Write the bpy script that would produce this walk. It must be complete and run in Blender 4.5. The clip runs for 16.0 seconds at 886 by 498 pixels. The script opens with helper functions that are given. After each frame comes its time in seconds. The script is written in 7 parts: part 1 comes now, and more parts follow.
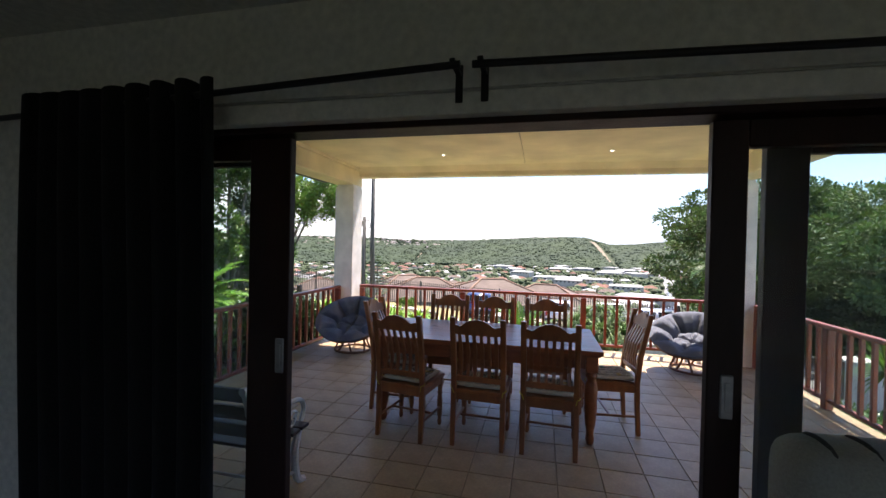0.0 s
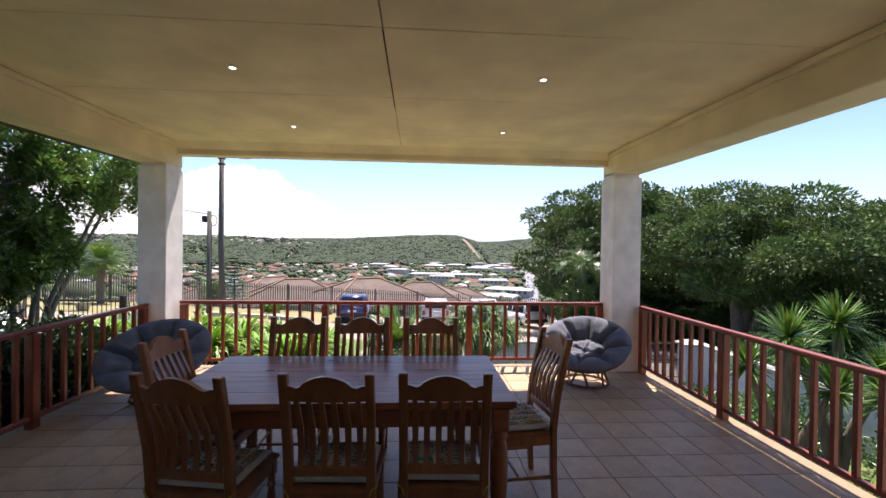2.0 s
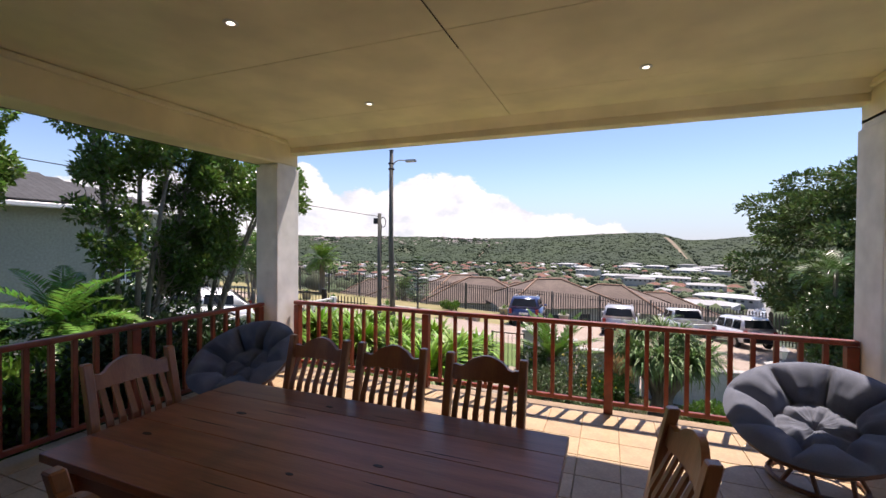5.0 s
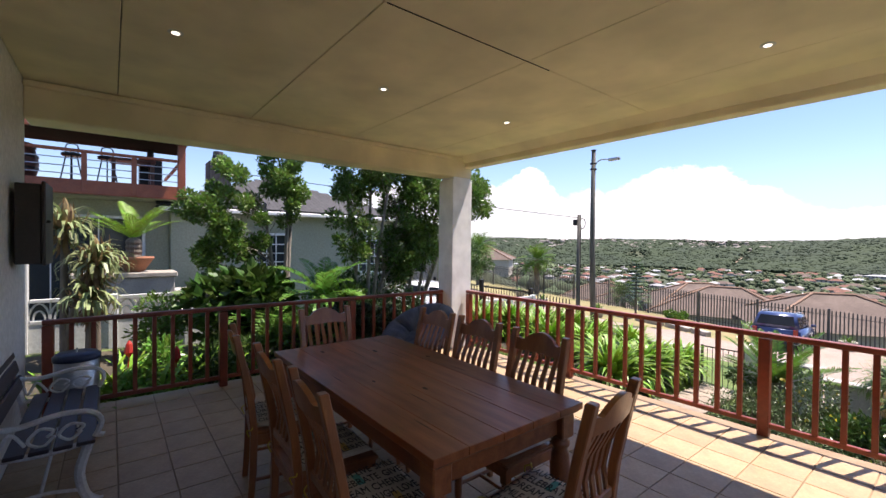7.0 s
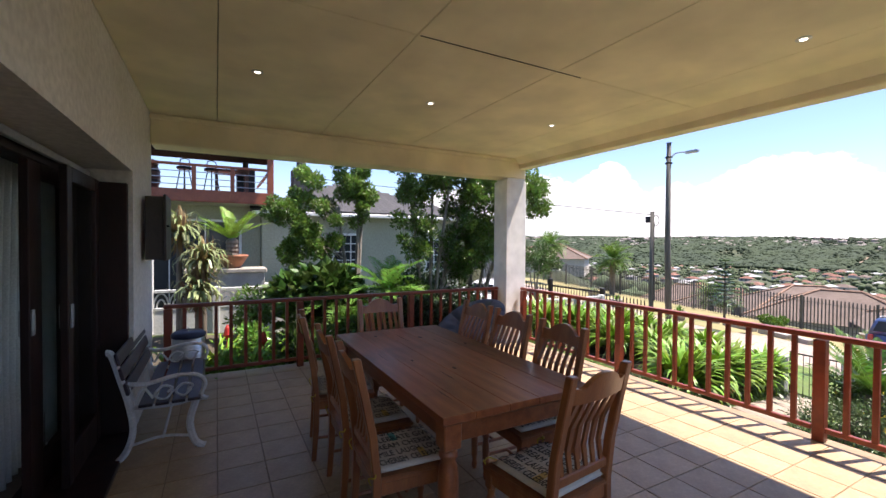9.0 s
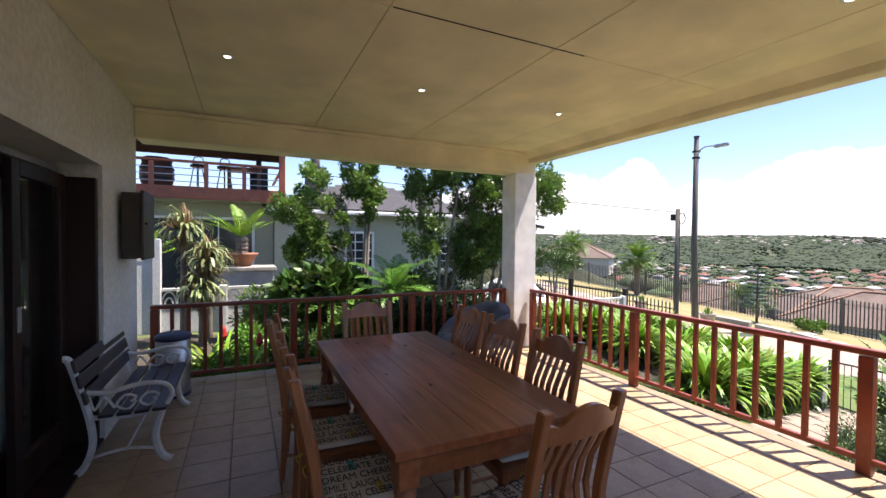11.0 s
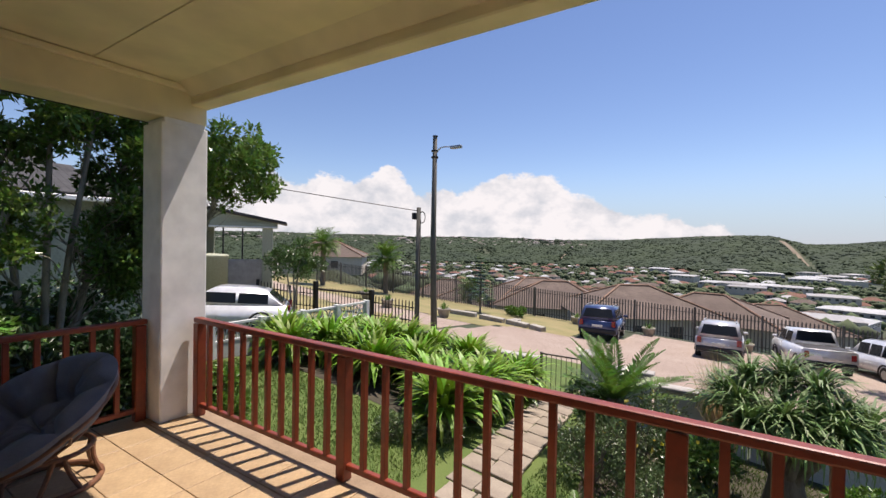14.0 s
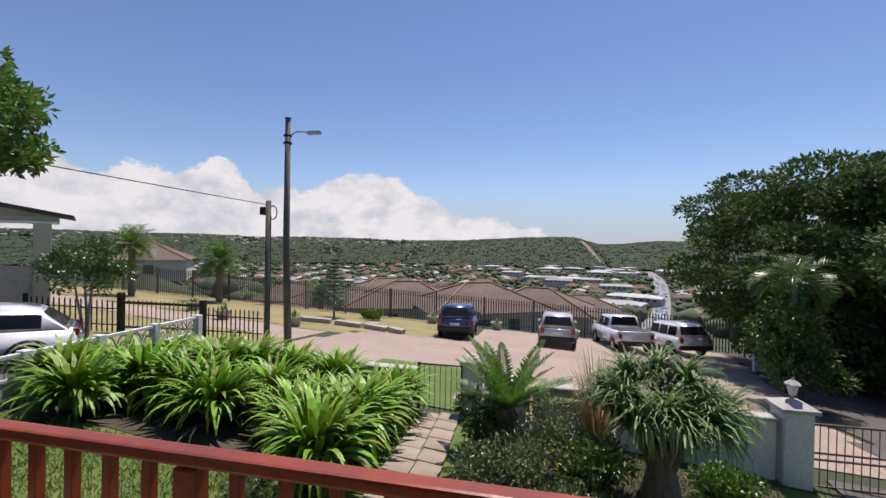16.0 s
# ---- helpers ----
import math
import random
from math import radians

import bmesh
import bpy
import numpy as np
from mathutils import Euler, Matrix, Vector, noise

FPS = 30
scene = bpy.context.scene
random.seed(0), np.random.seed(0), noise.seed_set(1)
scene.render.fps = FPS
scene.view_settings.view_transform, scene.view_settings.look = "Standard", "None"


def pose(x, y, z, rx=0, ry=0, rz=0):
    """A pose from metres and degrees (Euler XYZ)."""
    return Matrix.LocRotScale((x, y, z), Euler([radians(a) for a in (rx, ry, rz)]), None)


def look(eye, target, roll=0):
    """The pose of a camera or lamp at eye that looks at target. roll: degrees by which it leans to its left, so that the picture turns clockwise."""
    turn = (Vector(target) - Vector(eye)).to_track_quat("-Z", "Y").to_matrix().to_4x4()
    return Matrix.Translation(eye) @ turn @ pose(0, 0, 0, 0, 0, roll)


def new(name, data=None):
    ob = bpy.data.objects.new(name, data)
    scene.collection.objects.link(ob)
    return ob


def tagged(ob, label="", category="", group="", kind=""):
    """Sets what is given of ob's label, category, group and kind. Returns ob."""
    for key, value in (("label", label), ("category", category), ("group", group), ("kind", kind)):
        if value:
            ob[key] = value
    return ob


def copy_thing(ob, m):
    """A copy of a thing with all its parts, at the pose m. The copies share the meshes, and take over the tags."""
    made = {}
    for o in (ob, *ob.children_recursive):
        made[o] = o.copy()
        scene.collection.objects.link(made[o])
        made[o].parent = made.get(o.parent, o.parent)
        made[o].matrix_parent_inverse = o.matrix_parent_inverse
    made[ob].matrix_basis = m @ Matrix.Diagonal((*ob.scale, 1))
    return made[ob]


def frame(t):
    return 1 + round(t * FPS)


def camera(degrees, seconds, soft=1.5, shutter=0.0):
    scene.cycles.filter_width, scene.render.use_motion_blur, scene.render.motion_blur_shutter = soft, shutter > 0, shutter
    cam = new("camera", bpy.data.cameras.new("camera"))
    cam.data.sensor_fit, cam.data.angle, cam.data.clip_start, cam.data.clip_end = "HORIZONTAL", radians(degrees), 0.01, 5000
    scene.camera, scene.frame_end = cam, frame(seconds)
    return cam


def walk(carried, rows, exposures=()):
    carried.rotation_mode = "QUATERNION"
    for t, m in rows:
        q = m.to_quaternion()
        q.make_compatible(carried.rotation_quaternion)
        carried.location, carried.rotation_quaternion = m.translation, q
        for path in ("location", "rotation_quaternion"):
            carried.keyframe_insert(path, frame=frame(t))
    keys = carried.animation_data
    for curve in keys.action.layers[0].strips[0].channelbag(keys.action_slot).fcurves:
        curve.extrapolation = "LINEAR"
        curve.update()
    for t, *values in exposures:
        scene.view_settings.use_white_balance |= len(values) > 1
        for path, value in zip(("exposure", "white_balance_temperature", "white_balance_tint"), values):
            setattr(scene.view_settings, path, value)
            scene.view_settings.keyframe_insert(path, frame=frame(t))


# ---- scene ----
cam = camera(93.1, 16.0)
PATH = [
    (0, (0.726, -1.88, 1.585), (0.271, 0.068, 1.565), 1.3),
    (0.5, (0.687, -1.574, 1.605), (0.369, 0.401, 1.583), 1.3),
    (1, (0.629, -1.251, 1.616), (0.478, 0.744, 1.597), 1.0),
    (1.5, (0.62, -0.927, 1.638), (0.635, 1.073, 1.613), 0.8),
    (2, (0.667, -0.637, 1.617), (0.794, 1.359, 1.598), 0.8),
    (2.5, (0.742, -0.348, 1.629), (0.903, 1.646, 1.609), 0.8),
    (3, (0.845, -0.099, 1.621), (1.002, 1.895, 1.606), 0.8),
    (3.5, (0.936, 0.141, 1.628), (1.034, 2.139, 1.609), 0.7),
    (4, (1.011, 0.372, 1.586), (0.907, 2.369, 1.567), 0.7),
    (4.5, (1.141, 0.574, 1.601), (0.745, 2.534, 1.57), 0.5),
    (5, (1.378, 0.668, 1.612), (0.641, 2.528, 1.582), 0.4),
    (7.5, (2.638, 0.675, 1.569), (0.987, 1.804, 1.54), 0.6),
    (8, (2.782, 0.673, 1.572), (1.083, 1.727, 1.542), 0.5),
    (8.5, (2.89, 0.69, 1.571), (1.158, 1.688, 1.539), 0.4),
    (11, (2.716, 1.096, 1.581), (0.909, 1.952, 1.537), 0.5),
    (11.5, (2.648, 1.428, 1.571), (0.936, 2.462, 1.53), 0.5),
    (12, (2.537, 1.766, 1.574), (0.915, 2.935, 1.533), 0.7),
    (12.5, (2.334, 2.085, 1.577), (0.835, 3.408, 1.538), 0.8),
    (13, (2.063, 2.434, 1.557), (0.7, 3.897, 1.519), 0.9),
    (13.5, (1.771, 2.712, 1.57), (0.552, 4.297, 1.531), 1.1),
    (14, (1.48, 2.981, 1.565), (0.406, 4.668, 1.533), 1.1),
    (14.5, (1.205, 3.274, 1.56), (0.29, 5.053, 1.531), 1.1),
    (15, (0.99, 3.493, 1.559), (0.243, 5.348, 1.535), 1.1),
    (15.5, (0.745, 3.638, 1.558), (0.177, 5.555, 1.538), 1.1),
    (16, (0.566, 3.773, 1.545), (0.155, 5.73, 1.528), 1.0),
]
EXPOSURES = [(0.0, 1.68, 6800, 17), (1.0, 1.52, 6800, 18), (1.5, 1.46, 6800, 19), (2.0, 1.24, 6800, 20), (3.5, 1.02, 6800, 20), (5.0, 0.85, 6850, 20), (8.0, 1.3, 6750, 19),
             (11.0, 1.42, 6750, 20), (12.0, 1.06, 6800, 20), (13.0, 0.7, 6900, 18), (14.5, 0.42, 6850, 17), (16.0, 0.3, 6700, 17)]
walk(cam, [(t, look(eye, target, roll)) for t, eye, target, roll in PATH], EXPOSURES)

# ---- sky and sun ----
SUN = Vector((0.13, 0.41, 1.0)).normalized()
world = bpy.data.worlds.new("sky")
scene.world = world
world.use_nodes = True
wt = world.node_tree
wt.nodes.clear()


def wn(kind, **kw):
    n = wt.nodes.new(kind)
    for k, v in kw.items():
        if k == "op":
            n.operation = v
        elif k == "vals":
            for i, q in v.items():
                n.inputs[i].default_value = q
    return n


def wl(a, b):
    wt.links.new(a, b)


sky = wn("ShaderNodeTexSky")
sky.sky_type = "NISHITA"
sky.sun_disc = False
sky.sun_elevation = math.asin(SUN.z)
sky.sun_rotation = math.atan2(SUN.x, SUN.y)
sky.air_density, sky.dust_density, sky.ozone_density = 1.0, 0.05, 4.0
tc = wn("ShaderNodeTexCoord")
sep = wn("ShaderNodeSeparateXYZ")
wl(tc.outputs["Generated"], sep.inputs[0])
neg = wn("ShaderNodeMath", op="MULTIPLY", vals={1: -1.0})
wl(sep.outputs[0], neg.inputs[0])
az = wn("ShaderNodeMath", op="ARCTAN2")
wl(neg.outputs[0], az.inputs[0])
wl(sep.outputs[1], az.inputs[1])
azn = wn("ShaderNodeMapRange", vals={1: -0.6, 2: 3.0})
wl(az.outputs[0], azn.inputs[0])
# height of the cumulus bank by compass direction
top = wn("ShaderNodeValToRGB")
el = top.color_ramp.elements
el[0].position, el[0].color = 0.0, (0, 0, 0, 1)
el[1].position, el[1].color = 1.0, (0.3, 0.3, 0.3, 1)
for a_, h_ in ((-0.08, 0.012), (0.0, 0.055), (0.11, 0.063), (0.16, 0.076), (0.2, 0.096), (0.27, 0.126), (0.32, 0.163), (0.39, 0.168), (0.45, 0.157), (0.53, 0.13), (0.61, 0.115), (0.64, 0.125),
               (0.66, 0.16), (0.7, 0.19), (0.74, 0.16), (0.78, 0.142), (0.83, 0.157), (0.91, 0.13), (0.96, 0.155), (1.02, 0.138), (1.2, 0.1)):
    e = el.new((a_ + 0.6) / 3.6)
    e.color = (h_ / 0.32, h_ / 0.32, h_ / 0.32, 1)
wl(azn.outputs[0], top.inputs[0])
mp = wn("ShaderNodeMapping", vals={3: (1.0, 1.0, 1.5)})
wl(tc.outputs["Generated"], mp.inputs[0])
n1 = wn("ShaderNodeTexNoise", vals={"Scale": 16.0, "Detail": 8.0, "Roughness": 0.62})
n2 = wn("ShaderNodeTexNoise", vals={"Scale": 13.0, "Detail": 7.0, "Roughness": 0.6})
wl(mp.outputs[0], n1.inputs["Vector"])
wl(mp.outputs[0], n2.inputs["Vector"])
h1 = wn("ShaderNodeMath", op="MULTIPLY", vals={1: 0.32})
wl(top.outputs[0], h1.inputs[0])
nz = wn("ShaderNodeMath", op="MULTIPLY_ADD", vals={1: 0.09, 2: -0.045})
wl(n1.outputs[0], nz.inputs[0])
h2 = wn("ShaderNodeMath", op="ADD")
wl(h1.outputs[0], h2.inputs[0])
wl(nz.outputs[0], h2.inputs[1])
dz = wn("ShaderNodeMath", op="SUBTRACT")
wl(h2.outputs[0], dz.inputs[0])
wl(sep.outputs[2], dz.inputs[1])
mask = wn("ShaderNodeMapRange", vals={1: 0.0, 2: 0.014})
mask.interpolation_type = "SMOOTHSTEP"
wl(dz.outputs[0], mask.inputs[0])
gate_az = wn("ShaderNodeMapRange", vals={1: 0.135, 2: 0.16})
wl(azn.outputs[0], gate_az.inputs[0])
mk = wn("ShaderNodeMath", op="MULTIPLY")
wl(mask.outputs[0], mk.inputs[0])
wl(gate_az.outputs[0], mk.inputs[1])
ccol = wn("ShaderNodeValToRGB")
ce = ccol.color_ramp.elements
ce[0].position, ce[0].color = 0.34, (4.6, 5.0, 5.5, 1)
ce[1].position, ce[1].color = 0.56, (6.6, 6.7, 6.9, 1)
wl(n2.outputs[0], ccol.inputs[0])
mixc = wn("ShaderNodeMixRGB")
wl(mk.outputs[0], mixc.inputs[0])
hsv = wn("ShaderNodeHueSaturation", vals={"Hue": 0.507, "Saturation": 1.05})
wl(sky.outputs[0], hsv.inputs["Color"])
# pale haze low over the horizon
low = wn("ShaderNodeMapRange", vals={1: 0.0, 2: 0.18, 3: 0.75, 4: 0.0})
low.interpolation_type = "SMOOTHSTEP"
wl(sep.outputs[2], low.inputs[0])
veil = wn("ShaderNodeMixRGB")
veil.inputs[2].default_value = (2.75, 3.55, 5.0, 1)
wl(low.outputs[0], veil.inputs[0])
wl(hsv.outputs[0], veil.inputs[1])
wl(veil.outputs[0], mixc.inputs[1])
wl(ccol.outputs[0], mixc.inputs[2])
bg = wn("ShaderNodeBackground", vals={1: 0.098})
wl(mixc.outputs[0], bg.inputs[0])
wo = wn("ShaderNodeOutputWorld")
wl(bg.outputs[0], wo.inputs[0])
sun_data = bpy.data.lights.new("sun", "SUN")
sun_data.energy, sun_data.angle, sun_data.color = 4.8, radians(0.53), (1.0, 0.95, 0.87)
sun = new("sun", sun_data)
sun.matrix_world = look(SUN * 60, (0, 0, 0))


# ---- materials ----
def mat(name, c1, c2=None, rough=0.6, metal=0.0, scale=3.0, fine=40.0, bump=0.15, stretch=(1, 1, 1), rand=0.0, coat=0.0, spec=0.5, stain=None, hue=0.0):
    """Two-scale mottled surface: a coarse blend of two colours, fine grain and relief; rand varies the value by object."""
    m = bpy.data.materials.new(name)
    m.use_nodes = True
    nt = m.node_tree
    p = nt.nodes["Principled BSDF"]
    c2 = c2 or tuple(q * 0.8 for q in c1)
    t = nt.nodes.new("ShaderNodeTexCoord")
    mpn = nt.nodes.new("ShaderNodeMapping")
    mpn.inputs["Scale"].default_value = stretch
    nt.links.new(t.outputs["Object"], mpn.inputs[0])
    a = nt.nodes.new("ShaderNodeTexNoise")
    a.inputs["Scale"].default_value, a.inputs["Detail"].default_value = scale, 5
    b = nt.nodes.new("ShaderNodeTexNoise")
    b.inputs["Scale"].default_value, b.inputs["Detail"].default_value = fine, 3
    for n in (a, b):
        nt.links.new(mpn.outputs[0], n.inputs["Vector"])
    mr = nt.nodes.new("ShaderNodeMapRange")
    mr.inputs[1].default_value, mr.inputs[2].default_value = 0.35, 0.65
    nt.links.new(a.outputs[0], mr.inputs[0])
    mx = nt.nodes.new("ShaderNodeMixRGB")
    mx.inputs[1].default_value, mx.inputs[2].default_value = (*c1, 1), (*c2, 1)
    nt.links.new(mr.outputs[0], mx.inputs[0])
    g = nt.nodes.new("ShaderNodeMapRange")
    g.inputs[1].default_value, g.inputs[2].default_value, g.inputs[3].default_value, g.inputs[4].default_value = 0.3, 0.7, 0.88, 1.1
    nt.links.new(b.outputs[0], g.inputs[0])
    hs = nt.nodes.new("ShaderNodeHueSaturation")
    nt.links.new(mx.outputs[0], hs.inputs["Color"])
    if rand:
        oi = nt.nodes.new("ShaderNodeObjectInfo")
        rr = nt.nodes.new("ShaderNodeMapRange")
        rr.inputs[3].default_value, rr.inputs[4].default_value = 1 - rand, 1 + rand
        nt.links.new(oi.outputs["Random"], rr.inputs[0])
        mu = nt.nodes.new("ShaderNodeMath")
        mu.operation = "MULTIPLY"
        nt.links.new(rr.outputs[0], mu.inputs[0])
        nt.links.new(g.outputs[0], mu.inputs[1])
        nt.links.new(mu.outputs[0], hs.inputs["Value"])
    else:
        nt.links.new(g.outputs[0], hs.inputs["Value"])
    out = hs.outputs[0]
    if hue:
        ge = nt.nodes.new("ShaderNodeNewGeometry")
        hr = nt.nodes.new("ShaderNodeMapRange")
        hr.inputs[3].default_value, hr.inputs[4].default_value = 0.5 - hue, 0.5 + hue
        nt.links.new(ge.outputs["Random Per Island"], hr.inputs[0])
        h2n = nt.nodes.new("ShaderNodeHueSaturation")
        nt.links.new(hr.outputs[0], h2n.inputs["Hue"])
        vr = nt.nodes.new("ShaderNodeMapRange")
        vr.inputs[3].default_value, vr.inputs[4].default_value = 0.65, 1.4
        nt.links.new(ge.outputs["Random Per Island"], vr.inputs[0])
        nt.links.new(vr.outputs[0], h2n.inputs["Value"])
        nt.links.new(out, h2n.inputs["Color"])
        out = h2n.outputs[0]
    if stain:
        sn = nt.nodes.new("ShaderNodeTexNoise")
        sn.inputs["Scale"].default_value, sn.inputs["Detail"].default_value = stain[1], 7
        nt.links.new(t.outputs["Object"], sn.inputs["Vector"])
        sr = nt.nodes.new("ShaderNodeMapRange")
        sr.inputs[1].default_value, sr.inputs[2].default_value, sr.inputs[4].default_value = 0.56, 0.74, stain[2]
        nt.links.new(sn.outputs[0], sr.inputs[0])
        sm = nt.nodes.new("ShaderNodeMixRGB")
        sm.inputs[2].default_value = (*stain[0], 1)
        nt.links.new(sr.outputs[0], sm.inputs[0])
        nt.links.new(out, sm.inputs[1])
        out = sm.outputs[0]
    nt.links.new(out, p.inputs["Base Color"])
    rg = nt.nodes.new("ShaderNodeMapRange")
    rg.inputs[3].default_value, rg.inputs[4].default_value = max(0.03, rough - 0.08), min(1, rough + 0.08)
    nt.links.new(a.outputs[0], rg.inputs[0])
    nt.links.new(rg.outputs[0], p.inputs["Roughness"])
    p.inputs["Metallic"].default_value = metal
    p.inputs["Coat Weight"].default_value = coat
    p.inputs["Coat Roughness"].default_value = 0.28 if coat < 0.5 else 0.04
    p.inputs["Specular IOR Level"].default_value = spec
    if bump:
        bn = nt.nodes.new("ShaderNodeBump")
        bn.inputs["Strength"].default_value, bn.inputs["Distance"].default_value = bump, 0.01
        nt.links.new(b.outputs[0], bn.inputs["Height"])
        nt.links.new(bn.outputs[0], p.inputs["Normal"])
    return m


def leafmat(name, c1, c2, rough=0.45, trans=0.35):
    """Leaves: colour varies leaf by leaf, some light passes through."""
    m = mat(name, c1, c2, rough=rough, scale=0.9, fine=14, bump=0.1, hue=0.025, rand=0.08)
    nt = m.node_tree
    p = nt.nodes["Principled BSDF"]
    tr = nt.nodes.new("ShaderNodeBsdfTranslucent")
    src = p.inputs["Base Color"].links[0].from_socket
    nt.links.new(src, tr.inputs[0])
    mx = nt.nodes.new("ShaderNodeMixShader")
    mx.inputs[0].default_value = trans
    nt.links.new(p.outputs[0], mx.inputs[1])
    nt.links.new(tr.outputs[0], mx.inputs[2])
    nt.links.new(mx.outputs[0], nt.nodes["Material Output"].inputs[0])
    return m


def glassmat(name, tint=(0.95, 0.98, 0.97), gloss=0.02, haze=0.0):
    m = bpy.data.materials.new(name)
    m.use_nodes = True
    nt = m.node_tree
    nt.nodes.remove(nt.nodes["Principled BSDF"])
    t = nt.nodes.new("ShaderNodeBsdfTransparent")
    t.inputs[0].default_value = (*tint, 1)
    g = nt.nodes.new("ShaderNodeBsdfGlossy")
    g.inputs["Roughness"].default_value = 0.02
    lw = nt.nodes.new("ShaderNodeLayerWeight")
    lw.inputs["Blend"].default_value = 0.5
    pw = nt.nodes.new("ShaderNodeMath")
    pw.operation = "POWER"
    pw.inputs[1].default_value = 5.0
    nt.links.new(lw.outputs["Facing"], pw.inputs[0])
    ad = nt.nodes.new("ShaderNodeMath")
    ad.operation = "MULTIPLY_ADD"
    ad.inputs[1].default_value = 0.7
    ad.inputs[2].default_value = gloss
    nt.links.new(pw.outputs[0], ad.inputs[0])
    mx = nt.nodes.new("ShaderNodeMixShader")
    nt.links.new(ad.outputs[0], mx.inputs[0])
    nt.links.new(t.outputs[0], mx.inputs[1])
    nt.links.new(g.outputs[0], mx.inputs[2])
    end = mx
    if haze:
        df = nt.nodes.new("ShaderNodeBsdfTranslucent")
        df.inputs[0].default_value = (0.75, 0.78, 0.78, 1)
        m2 = nt.nodes.new("ShaderNodeMixShader")
        m2.inputs[0].default_value = haze
        nt.links.new(mx.outputs[0], m2.inputs[1])
        nt.links.new(df.outputs[0], m2.inputs[2])
        end = m2
    nt.links.new(end.outputs[0], nt.nodes["Material Output"].inputs[0])
    return m


M = {}
M["plaster"] = mat("white_plaster", (0.84, 0.83, 0.8), (0.81, 0.795, 0.76), 0.85, scale=1.2, fine=5, bump=0.02, stain=((0.6, 0.56, 0.5), 1.1, 0.2))
M["wallout"] = mat("house_plaster", (0.74, 0.72, 0.68), (0.68, 0.65, 0.6), 0.9, scale=1.5, fine=25, bump=0.5, stain=((0.5, 0.47, 0.42), 0.8, 0.25))
M["ceiling"] = mat("ceiling_board", (0.9, 0.81, 0.58), (0.88, 0.79, 0.56), 0.8, scale=0.8, fine=2.2, bump=0.0)
M["inner"] = mat("room_plaster", (0.76, 0.73, 0.67), (0.7, 0.68, 0.62), 0.9, scale=1, fine=30, bump=0.2)
M["roomfloor"] = mat("room_floor", (0.2, 0.16, 0.12), None, 0.5)
M["tile"] = mat("floor_tile", (0.45, 0.318, 0.185), (0.385, 0.268, 0.155), 0.42, scale=5, fine=60, bump=0.06, rand=0.07, stain=((0.3, 0.2, 0.13), 2.2, 0.4))
M["grout"] = mat("grout", (0.31, 0.22, 0.14), (0.25, 0.175, 0.11), 0.9, scale=6, fine=80)
M["rail"] = mat("stained_rail", (0.25, 0.046, 0.018), (0.16, 0.03, 0.013), 0.38, scale=2.5, fine=26, bump=0.12, stretch=(1, 1, 1), coat=0.1, stain=((0.09, 0.025, 0.015), 3, 0.5))
M["tablewood"] = mat("table_wood", (0.31, 0.1, 0.034), (0.21, 0.06, 0.02), 0.4, scale=3, fine=18, bump=0.08, stretch=(0.6, 7, 7), coat=0.22, rand=0.2, stain=((0.05, 0.014, 0.007), 2.6, 0.7))
M["chairwood"] = mat("chair_wood", (0.32, 0.115, 0.038), (0.24, 0.08, 0.027), 0.36, scale=4, fine=30, bump=0.1, stretch=(4, 4, 0.7), coat=0.2, rand=0.1)
M["knot"] = mat("wood_knot", (0.03, 0.012, 0.008), None, 0.5)
M["cushion"] = mat("printed_cotton", (0.62, 0.58, 0.49), (0.55, 0.51, 0.43), 0.95, scale=6, fine=220, bump=0.3)
M["print"] = mat("black_print", (0.03, 0.03, 0.035), None, 0.9)
M["teal"] = mat("teal_print", (0.12, 0.42, 0.38), None, 0.9)
M["mustard"] = mat("mustard_print", (0.6, 0.45, 0.15), None, 0.9)
M["denim"] = mat("grey_blue_fabric", (0.14, 0.15, 0.19), (0.108, 0.117, 0.152), 0.95, scale=5, fine=160, bump=0.35, stain=((0.2, 0.2, 0.24), 2.5, 0.3))
M["rattan"] = mat("rattan_cane", (0.2, 0.085, 0.04), (0.12, 0.05, 0.025), 0.5, scale=9, fine=50)
M["door"] = mat("dark_door_timber", (0.034, 0.011, 0.008), (0.02, 0.008, 0.006), 0.5, scale=3, fine=30, stretch=(3, 3, 0.6), spec=0.3)
M["screen"] = mat("dark_screen", (0.012, 0.012, 0.013), None, 0.6, scale=8, fine=60)
M["steel"] = mat("brushed_steel", (0.55, 0.55, 0.55), None, 0.32, 1.0, fine=120, stretch=(1, 1, 12))
M["alu"] = mat("dull_aluminium", (0.5, 0.5, 0.5), None, 0.45, 0.8)
M["navy"] = mat("navy_plastic", (0.03, 0.04, 0.09), None, 0.4)
M["iron"] = mat("white_cast_iron", (0.72, 0.72, 0.72), (0.62, 0.61, 0.6), 0.5, scale=9, fine=70, bump=0.3, stain=((0.35, 0.25, 0.18), 9, 0.4))
M["benchslat"] = mat("dark_bench_slat", (0.035, 0.022, 0.03), (0.05, 0.03, 0.035), 0.45, scale=3, fine=30, stretch=(0.5, 6, 6))
M["curtain"] = mat("dark_curtain", (0.006, 0.0055, 0.0055), None, 0.95, fine=90, bump=0.3)
M["lining"] = mat("curtain_lining", (0.7, 0.69, 0.66), (0.62, 0.61, 0.58), 0.95, fine=90, bump=0.2)
M["rod"] = mat("black_rod", (0.012, 0.01, 0.01), None, 0.4)
